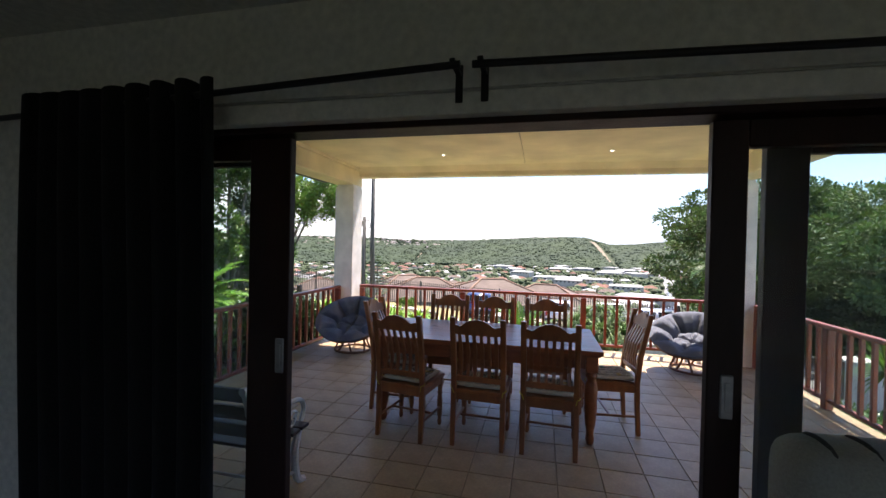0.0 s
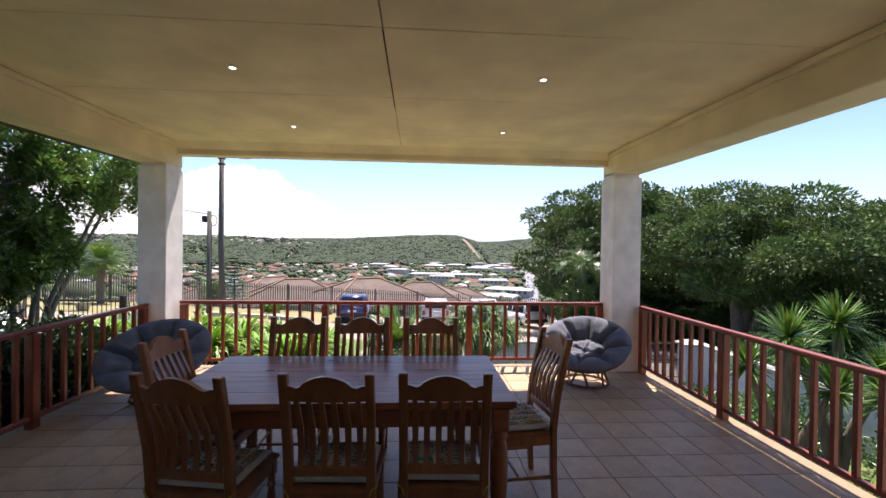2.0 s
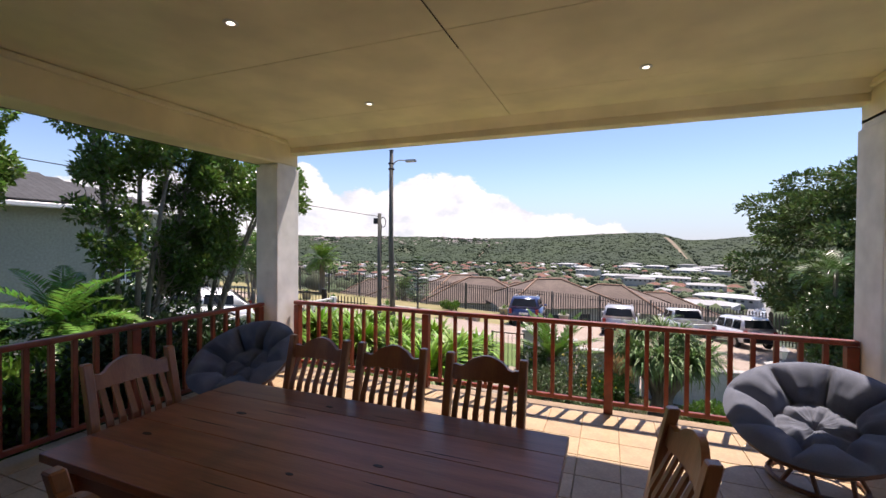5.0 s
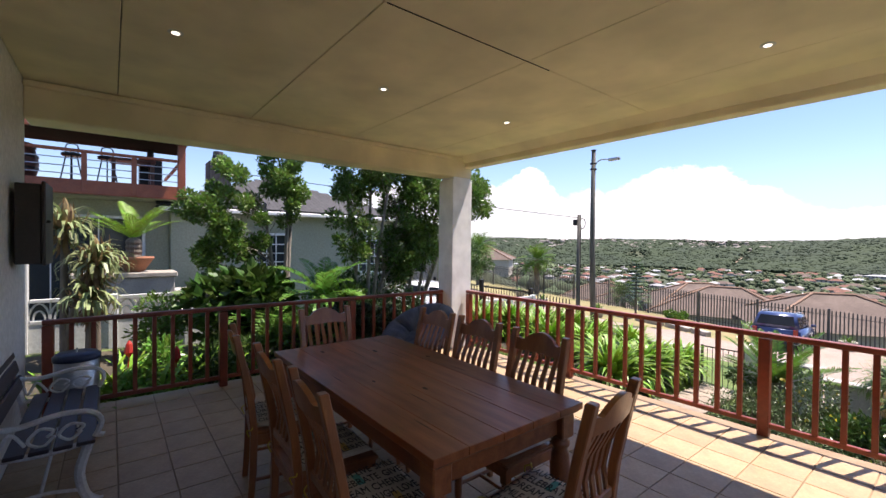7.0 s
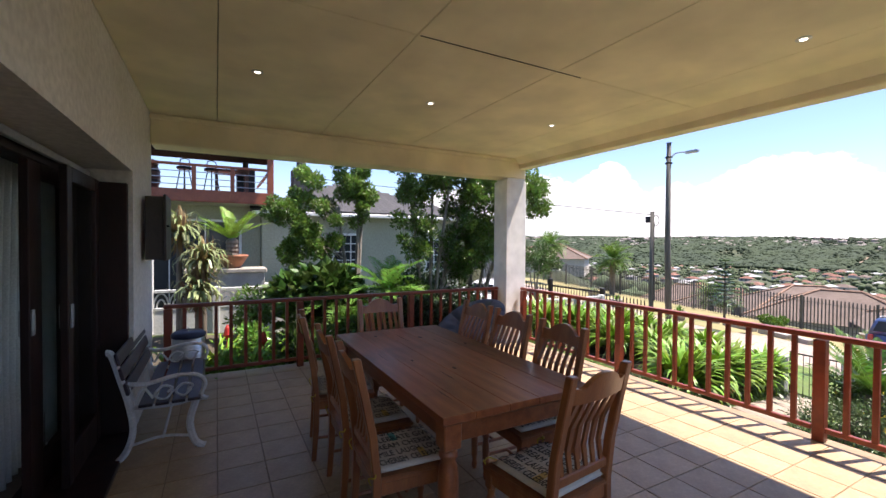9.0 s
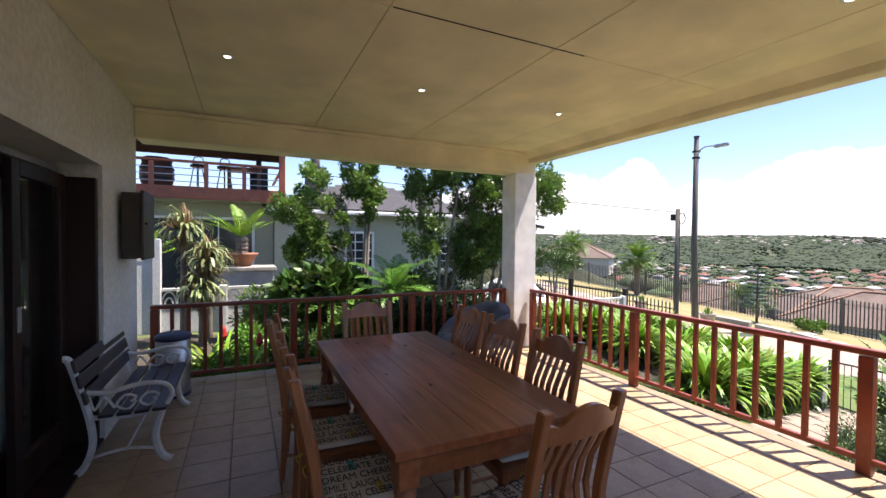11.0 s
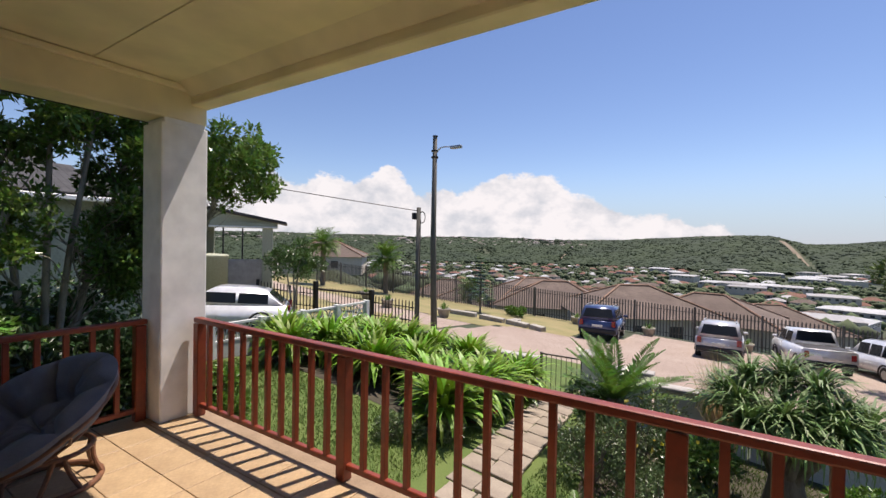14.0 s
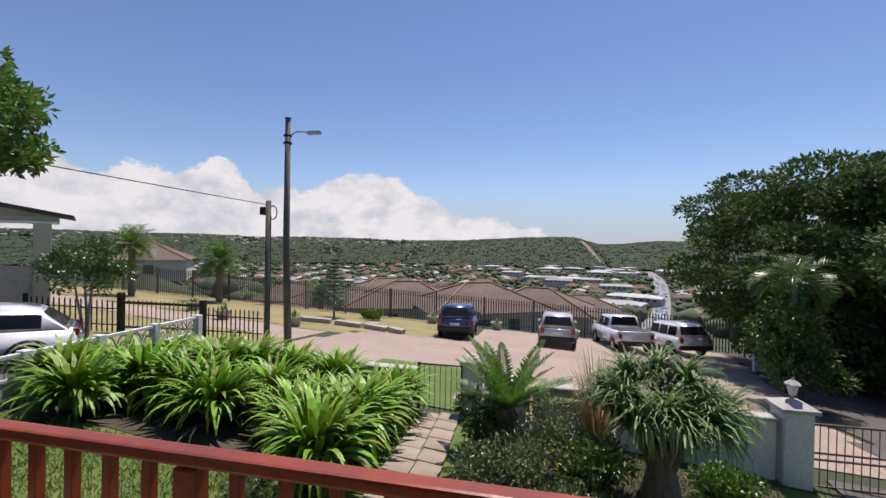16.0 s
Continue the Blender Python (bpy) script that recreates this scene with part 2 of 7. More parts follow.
M["sofa"] = mat("sofa_fabric", (0.34, 0.34, 0.29), (0.3, 0.3, 0.26), 0.95, fine=140, bump=0.3)
M["stripe"] = mat("sofa_stripe", (0.06, 0.06, 0.055), None, 0.95, fine=140)
M["box"] = mat("meter_box", (0.05, 0.035, 0.028), (0.035, 0.025, 0.02), 0.5, scale=4)
M["glass"] = glassmat("door_glass", haze=0.014)
M["winglass"] = mat("window_glass", (0.03, 0.035, 0.04), (0.045, 0.05, 0.055), 0.08, scale=0.5, bump=0)
M["lamp"] = bpy.data.materials.new("lamp_glow")
M["lamp"].use_nodes = True
M["lamp"].node_tree.nodes["Principled BSDF"].inputs["Emission Color"].default_value = (1, 0.93, 0.78, 1)
M["lamp"].node_tree.nodes["Principled BSDF"].inputs["Emission Strength"].default_value = 2.2
M["crack"] = mat("dark_joint", (0.1, 0.08, 0.055), None, 0.9)
M["coverstrip"] = mat("joint_line", (0.4, 0.34, 0.25), None, 0.9)
M["black"] = mat("black_metal", (0.015, 0.015, 0.017), None, 0.45, 0.3)
M["lawn"] = mat("lawn_ground", (0.07, 0.12, 0.022), (0.11, 0.15, 0.035), 0.95, scale=1.2, fine=50, bump=0.7)
M["leaf_dark"] = leafmat("dark_leaf", (0.038, 0.082, 0.015), (0.075, 0.14, 0.026), 0.34, 0.2)
M["leaf_canopy"] = leafmat("canopy_leaf", (0.038, 0.074, 0.018), (0.1, 0.16, 0.035), 0.7, 0.2)
# leaf colour darkened to stand for the shade of the garden trees
M["leaf_shaded"] = leafmat("painted_shade_leaf", (0.02, 0.042, 0.012), (0.03, 0.058, 0.016), 0.35, 0.12)
M["leaf_mid"] = leafmat("mid_leaf", (0.075, 0.155, 0.02), (0.12, 0.22, 0.03), 0.4, 0.28)
M["leaf_tree"] = leafmat("tree_leaf", (0.075, 0.148, 0.024), (0.155, 0.255, 0.046), 0.32, 0.28)
M["leaf_strap"] = leafmat("strap_leaf", (0.12, 0.235, 0.012), (0.21, 0.36, 0.024), 0.5, 0.13)
M["leaf_grey"] = leafmat("grey_green_leaf", (0.065, 0.105, 0.035), (0.13, 0.175, 0.065), 0.4, 0.25)
M["leaf_blue"] = leafmat("rosette_leaf", (0.07, 0.14, 0.03), (0.16, 0.25, 0.07), 0.55, 0.2)
M["aloe"] = leafmat("aloe_leaf", (0.2, 0.25, 0.09), (0.28, 0.3, 0.14), 0.5, 0.15)
M["dry"] = leafmat("dry_leaf", (0.3, 0.2, 0.1), (0.22, 0.14, 0.07), 0.8)
M["fern"] = leafmat("fern_leaf", (0.12, 0.26, 0.04), (0.16, 0.33, 0.05))
M["bark"] = mat("bark", (0.2, 0.17, 0.13), (0.12, 0.1, 0.08), 0.95, scale=6, fine=40, bump=0.8, stretch=(3, 3, 0.6))
M["palebark"] = mat("pale_bark", (0.34, 0.31, 0.26), (0.2, 0.18, 0.145), 0.9, scale=6, fine=40, bump=0.6, stretch=(3, 3, 0.6))
M["red"] = leafmat("red_flower", (0.5, 0.03, 0.03), (0.55, 0.06, 0.05))
M["yellow"] = leafmat("yellow_leaf", (0.5, 0.4, 0.04), (0.55, 0.42, 0.06))
M["whitewall"] = mat("white_garden_wall", (0.62, 0.63, 0.61), (0.53, 0.54, 0.52), 0.9, scale=1, fine=25, bump=0.3, stain=((0.28, 0.28, 0.26), 1.3, 0.55))
M["stone"] = mat("path_stone", (0.31, 0.26, 0.2), (0.25, 0.205, 0.16), 0.9, scale=3, fine=40, bump=0.5, rand=0.1)
M["cap"] = mat("wall_cap", (0.45, 0.43, 0.4), (0.36, 0.34, 0.32), 0.9, scale=3, stain=((0.16, 0.15, 0.14), 4, 0.5))
M["pole"] = mat("weathered_pole", (0.14, 0.13, 0.11), (0.09, 0.085, 0.075), 0.9, scale=6, fine=40, stretch=(3, 3, 0.3), bump=0.6)
M["terracotta"] = mat("terracotta", (0.36, 0.15, 0.08), (0.28, 0.12, 0.07), 0.85, scale=5)
M["cement"] = mat("cement_pot", (0.4, 0.37, 0.32), (0.3, 0.27, 0.23), 0.9, scale=5, stain=((0.2, 0.19, 0.17), 6, 0.5))
M["sage"] = mat("sage_plaster", (0.4, 0.41, 0.31), (0.35, 0.36, 0.27), 0.92, scale=0.7, fine=20, bump=0.4, stain=((0.3, 0.31, 0.25), 0.6, 0.4))
M["white"] = mat("white_paint", (0.78, 0.78, 0.76), (0.72, 0.72, 0.7), 0.5)
M["deck"] = mat("deck_timber", (0.3, 0.08, 0.035), (0.22, 0.055, 0.025), 0.45, scale=3, fine=30)
M["soffit"] = mat("dark_matte_boards", (0.02, 0.014, 0.011), None, 0.95, scale=3, fine=30, spec=0.05)
M["barrel"] = mat("oak_barrel", (0.14, 0.05, 0.03), (0.09, 0.035, 0.02), 0.5, scale=5, stretch=(1, 1, 4))
M["tyre"] = mat("tyre_rubber", (0.015, 0.015, 0.015), None, 0.8)
M["lightred"] = mat("tail_lamp", (0.3, 0.02, 0.02), None, 0.2, coat=0.6)
M["lightclear"] = mat("head_lamp", (0.6, 0.6, 0.6), None, 0.1, coat=0.8)
M["plate"] = mat("number_plate", (0.7, 0.7, 0.65), None, 0.5)
M["trimblack"] = mat("black_trim", (0.02, 0.02, 0.022), None, 0.6)


# ---- building helpers ----
def link(name, me, material, parent, label="", smooth=False):
    me.materials.append(material)
    if smooth:
        me.polygons.foreach_set("use_smooth", [True] * len(me.polygons))
    ob = new(name, me)
    if parent:
        ob.parent = parent
    return tagged(ob, label)


def part(name, bm, material, parent=None, label="", smooth=False):
    me = bpy.data.meshes.new(name)
    bm.normal_update()
    bm.to_mesh(me)
    bm.free()
    return link(name, me, material, parent, label, smooth)


def mpart(name, verts, faces, material, parent=None, label="", smooth=False):
    me = bpy.data.meshes.new(name)
    me.from_pydata([tuple(v) for v in verts], [], [tuple(f) for f in faces])
    return link(name, me, material, parent, label, smooth)


def thing(name, m, label, category, group="", kind=""):
    ob = new(name)
    ob.empty_display_size = 0.1
    ob.matrix_basis = m
    return tagged(ob, label, category, group, kind)


def addbox(bm, c, s, bevel=0.0, rot=None, seg=1):
    m = Matrix.Translation(c) @ (rot or Matrix()) @ Matrix.Diagonal((*s, 1))
    v = bmesh.ops.create_cube(bm, size=1, matrix=m)["verts"]
    if bevel:
        ed = {e for q in v for e in q.link_edges}
        bmesh.ops.bevel(bm, geom=list(ed), offset=bevel, segments=seg, affect="EDGES", profile=0.6)
    return bm


def box(x0, x1, y0, y1, z0, z1, bevel=0.0, seg=1):
    return addbox(bmesh.new(), ((x0 + x1) / 2, (y0 + y1) / 2, (z0 + z1) / 2), (x1 - x0, y1 - y0, z1 - z0), bevel, None, seg)


def tube(bm, pts, radii, n=8, cap=True):
    """A round tapered tube along points."""
    pts = [Vector(p) for p in pts]
    if isinstance(radii, (int, float)):
        radii = [radii] * len(pts)
    rings, up = [], None
    for i, p in enumerate(pts):
        t = (pts[min(i + 1, len(pts) - 1)] - pts[max(i - 1, 0)]).normalized()
        if up is None:
            up = t.orthogonal().normalized()
        up = (up - t * up.dot(t)).normalized()
        side = t.cross(up)
        rings.append([bm.verts.new(p + (up * math.cos(a) + side * math.sin(a)) * radii[i]) for a in (2 * math.pi * k / n for k in range(n))])
    for a, b in zip(rings, rings[1:]):
        for k in range(n):
            bm.faces.new((a[k], a[(k + 1) % n], b[(k + 1) % n], b[k]))
    if cap:
        bm.faces.new(rings[0][::-1])
        bm.faces.new(rings[-1])
    return bm


def lathe(bm, prof, n=16, c=(0, 0, 0)):
    rings = [[bm.verts.new((c[0] + r * math.cos(2 * math.pi * k / n), c[1] + r * math.sin(2 * math.pi * k / n), c[2] + z)) for k in range(n)] for r, z in prof]
    for a, b in zip(rings, rings[1:]):
        for k in range(n):
            bm.faces.new((a[k], a[(k + 1) % n], b[(k + 1) % n], b[k]))
    bm.faces.new(rings[0][::-1])
    bm.faces.new(rings[-1])
    return bm


def prism(bm, poly, axis, a, b):
    """A polygon, given in the two other axes, drawn out along axis from a to b."""
    def put(u, v, w):
        return {"x": (w, u, v), "y": (u, w, v), "z": (u, v, w)}[axis]
    r0 = [bm.verts.new(put(u, v, a)) for u, v in poly]
    r1 = [bm.verts.new(put(u, v, b)) for u, v in poly]
    k = len(poly)
    for i in range(k):
        bm.faces.new((r0[i], r0[(i + 1) % k], r1[(i + 1) % k], r1[i]))
    bm.faces.new(r0[::-1])
    bm.faces.new(r1)
    bmesh.ops.recalc_face_normals(bm, faces=bm.faces[:])
    return bm


def structure(name, bm, material, label="", parent=None):
    return tagged(part(name, bm, material, parent), label, kind="structure")


def curve_z(pts, k):
    """Smooth points through pts, k per span."""
    pts = [Vector(p) for p in pts]
    out = []
    for i in range(len(pts) - 1):
        p0, p1, p2, p3 = pts[max(i - 1, 0)], pts[i], pts[i + 1], pts[min(i + 2, len(pts) - 1)]
        for j in range(k):
            t = j / k
            out.append(0.5 * ((2 * p1) + (p2 - p0) * t + (2 * p0 - 5 * p1 + 4 * p2 - p3) * t * t + (3 * p1 - p0 - 3 * p2 + p3) * t ** 3))
    return out + [pts[-1]]


rng = np.random.default_rng(7)

# ---- patio structure ----
XL, XR, YF = -2.72, 3.66, 5.06
DOOR_L, DOOR_R, DOOR_H = -1.34, 3.9, 2.058
WOUT, WIN = 0.11, -0.42
structure("floor_slab", box(XL - 0.02, XR + 0.06, WOUT, YF, -0.2, -0.006, 0.004), M["grout"], "terrace slab with dark grout showing between tiles")
structure("terrace_base", box(XL, XR + 0.04, WOUT + 0.05, YF - 0.03, -2.6, -0.203), M["plaster"], "white plastered base wall under the terrace")
structure("wall_house_left", box(-2.45, DOOR_L, WIN, WOUT, -1.6, 3.0), M["wallout"], "white rough-plastered house wall beside sliding doors")
structure("wall_house_right", box(DOOR_R, 6.0, WIN, WOUT, -2.6, 3.0), M["wallout"])
structure("wall_house_lintel", box(DOOR_L, DOOR_R, WIN, WOUT, 2.13, 3.0), M["wallout"])
structure("wall_house_side", box(-2.45, -2.2, -6.0, WIN, -1.6, 3.0), M["wallout"])
# back wall of the room; unseen opening added in it to brighten the room
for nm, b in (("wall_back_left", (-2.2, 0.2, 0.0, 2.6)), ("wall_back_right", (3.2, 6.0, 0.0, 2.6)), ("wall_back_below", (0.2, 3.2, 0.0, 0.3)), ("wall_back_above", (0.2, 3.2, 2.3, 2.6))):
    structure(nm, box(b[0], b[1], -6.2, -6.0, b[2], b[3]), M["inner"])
structure("wall_house_east", box(5.75, 6.0, -6.0, WIN, -2.6, 3.0), M["wallout"])
structure("floor_room", box(-2.2, 5.75, -6.0, WOUT, -0.2, -0.002), M["roomfloor"])
structure("ceiling_room", box(-2.2, 5.75, -6.0, WIN, 2.5, 2.62), M["inner"])
for nm, b in (("room_lining_left", (-2.2, DOOR_L, WIN - 0.02, WIN, 0, 2.5)), ("room_lining_top", (DOOR_L, DOOR_R, WIN - 0.02, WIN, 2.132, 2.5)),
              ("room_lining_right", (DOOR_R, 5.75, WIN - 0.02, WIN, 0, 2.5)), ("room_lining_side", (-2.2, -2.18, -6, WIN - 0.02, 0, 2.5))):
    structure(nm, box(*b), M["inner"])
# terrace ceiling: boards with cover joints
bm = bmesh.new()
for i, (y0, y1) in enumerate(((0.11, 0.72), (0.72, 1.83), (1.83, 3.0), (3.0, 4.2), (4.2, 4.98))):
    for x0, x1 in ((-2.44, 0.455), (0.455, 3.36)):
        addbox(bm, ((x0 + x1) / 2, (y0 + y1) / 2, 2.885), (x1 - x0 - 0.006, y1 - y0 - 0.006, 0.02), 0.003)
structure("ceiling", bm, M["ceiling"], "cream ceiling boards with fine joints over the terrace")
structure("ceiling_joint_backing", box(-2.46, 3.38, 0.1, 5.0, 2.894, 2.9), M["coverstrip"])
structure("ceiling_crack", box(0.45, 0.454, 1.85, 3.25, 2.8725, 2.878), M["crack"], "dark open joint between ceiling boards")
structure("roof", box(-2.8, 6.2, -6.4, 0.1, 3.0, 3.1, 0.01), M["cap"])
structure("roof_terrace", box(-2.85, 3.82, 0.101, 5.14, 3.0, 3.08, 0.01), M["cap"])
structure("roof_void", box(-2.8, 3.7, 0.16, 5.06, 2.9, 2.998), M["plaster"])

bm = addbox(bmesh.new(), (-2.955, 2.66, 2.80), (0.53, 5.08, 0.03), 0.004, Matrix.Rotation(-0.45, 4, "Y"))
structure("roof_eave", bm, M["box"], "dark sloping eave board outside the terrace beam")
structure("roof_fascia", box(3.775, 3.8, 0.12, 5.12, 2.69, 2.998, 0.004), M["box"], "dark fascia board outside the terrace beam")


def beam_side(name, x0, x1, inner):
    bm = box(x0, x1, WOUT, YF - 0.02, 2.57, 2.9, 0.012)
    s = 1 if inner == x1 else -1
    addbox(bm, (inner + s * 0.02, (WOUT + 4.9) / 2, 2.845), (0.04, 4.9 - WOUT, 0.05), 0.008)
    return structure(name, bm, M["ceiling"], "cream plastered beam along the terrace side")


beam_side("beam_left", -2.72, -2.38, -2.38)
beam_side("beam_right", 3.24, 3.57, 3.24)
bm = box(-2.72, 3.62, 4.9, 5.06, 2.72, 2.9, 0.01)
prism(bm, [(4.77, 2.876), (4.901, 2.876), (4.901, 2.792), (4.882, 2.792)], "x", -2.37, 3.23)
structure("beam_front", bm, M["ceiling"], "cream front beam with a moulded edge")
structure("gutter", box(-2.8, 3.72, 5.07, 5.13, 2.8, 2.9, 0.015), M["white"])
structure("roof_edge_right", box(3.63, 3.68, 0.14, 5.06, 2.65, 2.99, 0.006), M["black"])


def column(name, x0, x1):
    bm = box(x0, x1, 4.66, 5.04, -0.004, 2.53, 0.012, 2)
    addbox(bm, ((x0 + x1) / 2, 4.86, 2.56), (x1 - x0 - 0.04, 0.34, 0.1), 0.006)
    o = structure(name, bm, M["plaster"], "square white plastered column holding the terrace roof")
    o["category"] = "column"


column("column_left", -2.70, -2.37)
column("column_right", 3.22, 3.59)


def downlight(x, y):
    t = thing("downlight", pose(x, y, 2.875), "small round recessed ceiling light, switched on", "ceiling light", "terrace downlights")
    bm = bmesh.new()
    lathe(bm, [(0.028, 0.0), (0.042, -0.002), (0.044, -0.006), (0.03, -0.008)], 20)
    part("ring", bm, M["white"], t)
    bm = bmesh.new()
    lathe(bm, [(0.022, -0.0085), (0.015, -0.0105)], 16)
    part("bulb", bm, M["lamp"], t, "glowing warm lamp")


for x in (-0.667, 1.605):
    for y in (0.99, 2.48, 3.985):
        downlight(x, y)

# ---- balustrades ----
RH = 0.862


def balustrade(name, p0, p1, posts, n):
    """A rail of stained timber from p0 to p1; posts at those distances, n balusters between two posts."""
    p0, p1 = Vector((*p0, 0)), Vector((*p1, 0))
    d = (p1 - p0)
    length = d.length
    t = thing(name, pose(*p0, 0, 0, math.degrees(math.atan2(d.y, d.x))), "red-brown stained timber balustrade with square balusters", "railing", "terrace railings")
    part("top_rail", box(0, length, -0.035, 0.035, RH - 0.045, RH, 0.012, 2), M["rail"], t)
    part("bottom_rail", box(0.0, length, -0.02, 0.02, 0.075, 0.115, 0.005), M["rail"], t)
    for p in posts:
        part("post", box(p - 0.04, p + 0.04, -0.038, 0.038, 0.0, RH - 0.05, 0.006), M["rail"], t)
    me = None
    for a, b, k in zip(posts, posts[1:], n):
        for i in range(1, k + 1):
            q = a + (b - a) * i / (k + 1)
            if me is None:
                o = part("baluster", box(-0.018, 0.018, -0.018, 0.018, 0.11, RH - 0.04, 0.003), M["rail"], t)
                me = o.data
            else:
                o = new("baluster", me)
                o.parent = t
            o.location = (q, 0, 0)
    return t


balustrade("balustrade", (-2.345, 4.95), (3.215, 4.95), [0.045, 1.83, 3.73, 5.52], [10, 10, 10])
balustrade("balustrade", (-2.59, 0.2), (-2.59, 4.65), [0.04, 1.43, 2.95, 4.4], [8, 9, 8])
balustrade("balustrade", (3.6, 0.2), (3.6, 4.65), [0.04, 1.45, 2.97, 4.4], [8, 9, 8])

# ---- sliding doors ----
door = tagged(new("door_1"), "dark timber sliding doors, stacked half open", kind="structure")
part("head_track", box(DOOR_L, DOOR_R, -0.36, -0.22, 2.028, 2.128, 0.006), M["door"], door)
part("track_lip", box(DOOR_L, DOOR_R, -0.19, -0.16, 2.062, 2.106, 0.004), M["alu"], door, "dull metal track lip")
part("jamb", box(DOOR_L, DOOR_L + 0.05, -0.36, 0.08, 0.019, 2.026, 0.006), M["door"], door)
part("jamb", box(DOOR_R - 0.05, DOOR_R, -0.36, 0.08, 0.019, 2.026, 0.006), M["door"], door)
part("sill_track", box(DOOR_L, DOOR_R, -0.38, 0.105, 0.0, 0.018, 0.004), M["door"], door)


def panel(x0, x1, y, stile=0.13, handle=None, glass=True):
    p = part("leaf", box(x0, x0 + stile, y - 0.022, y + 0.022, 0.02, DOOR_H - 0.024, 0.004), M["door"], door)
    for b in ((x1 - stile, x1, 0.02, DOOR_H - 0.024), (x0 + stile, x1 - stile, 0.02, 0.24), (x0 + stile, x1 - stile, DOOR_H - 0.12, DOOR_H - 0.024)):
        part("stile", box(b[0], b[1], y - 0.021, y + 0.021, b[2], b[3], 0.004), M["door"], p)
    g = part("pane", box(x0 + stile, x1 - stile, y - 0.004, y + 0.004, 0.24, DOOR_H - 0.12), M["glass"], p, "clear, slightly dusty glass")
    g.visible_shadow = False
    if handle:
        for s in (-1, 1):
            b = addbox(bmesh.new(), (handle, y + s * 0.026, 1.09), (0.04, 0.012, 0.15), 0.004)
            addbox(b, (handle, y + s * 0.033, 1.09), (0.018, 0.006, 0.1), 0.002)
            part("handle", b, M["alu"], p, "recessed metal pull handle")


panel(-1.28, -0.33, -0.25, 0.2, -0.365)
panel(-1.29, -0.5, -0.12, 0.1, -0.55)
panel(1.29, 2.3, -0.25, 0.11, 1.35)
panel(1.511, 2.45, -0.12, 0.135)
panel(2.35, 3.35, -0.05, 0.11)
structure("lintel", box(DOOR_L + 0.001, DOOR_R - 0.001, -0.419, -0.363, 2.05, 2.129, 0.004), M["inner"])
# ---- room things ----
rod = thing("curtain_rod", pose(0, 0, 0), "thin black curtain rods on wall brackets over the doors", "curtain rod")
for a, za, b, zb in ((-2.1, 2.06, 0.46, 2.163), (0.5, 2.16, 3.4, 2.1)):
    part("pole", tube(bmesh.new(), [(a, -0.56, za), (b, -0.56, zb)], 0.012, 10), M["rod"], rod)
for x in (-2.08, 0.435, 0.525, 3.3):
    b = addbox(bmesh.new(), (x, WIN - 0.024, 2.145), (0.026, 0.008, 0.13), 0.002)
    addbox(b, (x, -0.505, 2.175), (0.018, 0.13, 0.014), 0.002)
    part("bracket", b, M["rod"], rod)
# gathered curtain
vs, fs = [], []
nu, nv = 150, 14
for j in range(nv + 1):
    z = 2.155 - 2.11 * j / nv
    for i in range(nu + 1):
        u = i / nu
        w = 1 + 0.04 * j / nv
        x = -1.4 + (0.95 * u) * w
        y = -0.56 + (0.05 + 0.012 * math.sin(3 * u + j * 0.3)) * math.sin(2 * math.pi * 9 * u + 0.5 * math.sin(5 * u))
        vs.append((x, y, z + (0.018 * math.cos(2 * math.pi * 9 * u) if j == 0 else 0)))
for j in range(nv):
    for i in range(nu):
        a = j * (nu + 1) + i
        fs.append((a, a + 1, a + nu + 2, a + nu + 1))
curtain = mpart("curtain", vs, fs, M["curtain"], None, "", True)
lining = mpart("lining", [(-1.4 + (x + 1.4) * 0.9, y + 0.06, z - 0.03) for x, y, z in vs], fs, M["lining"], curtain, "white curtain lining facing the glass", True)
tagged(curtain, "black heavy eyelet curtain drawn aside from the doors", "curtain")
so = curtain.modifiers.new("thick", "SOLIDIFY")
so.thickness = 0.006

sofa = thing("armchair", pose(1.87, -0.76, 0, 0, 0, 4) @ Matrix.Diagonal((1, 1, 1.09, 1)), "grey-green striped upholstered armchair with rounded back", "armchair")
b = addbox(bmesh.new(), (0, 0, 0.24), (1.05, 0.62, 0.44), 0.06, None, 3)
part("base", b, M["sofa"], sofa, "", True)
b = addbox(bmesh.new(), (0, 0.22, 0.72), (0.98, 0.22, 0.56), 0.1, None, 4)
part("backrest", b, M["sofa"], sofa, "", True)
for s in (-1, 1):
    b = addbox(bmesh.new(), (s * 0.44, -0.05, 0.5), (0.2, 0.62, 0.4), 0.09, None, 4)
    part("arm", b, M["sofa"], sofa, "", True)
for i in range(9):
    x = -0.4 + i * 0.1
    part("stripe", tube(bmesh.new(), curve_z([(x, 0.328, 0.5), (x, 0.334, 0.8), (x, 0.3, 0.965), (x, 0.22, 1.003), (x, 0.14, 0.965), (x, 0.108, 0.8)], 4), 0.006, 6), M["stripe"], sofa, "dark woven stripe")

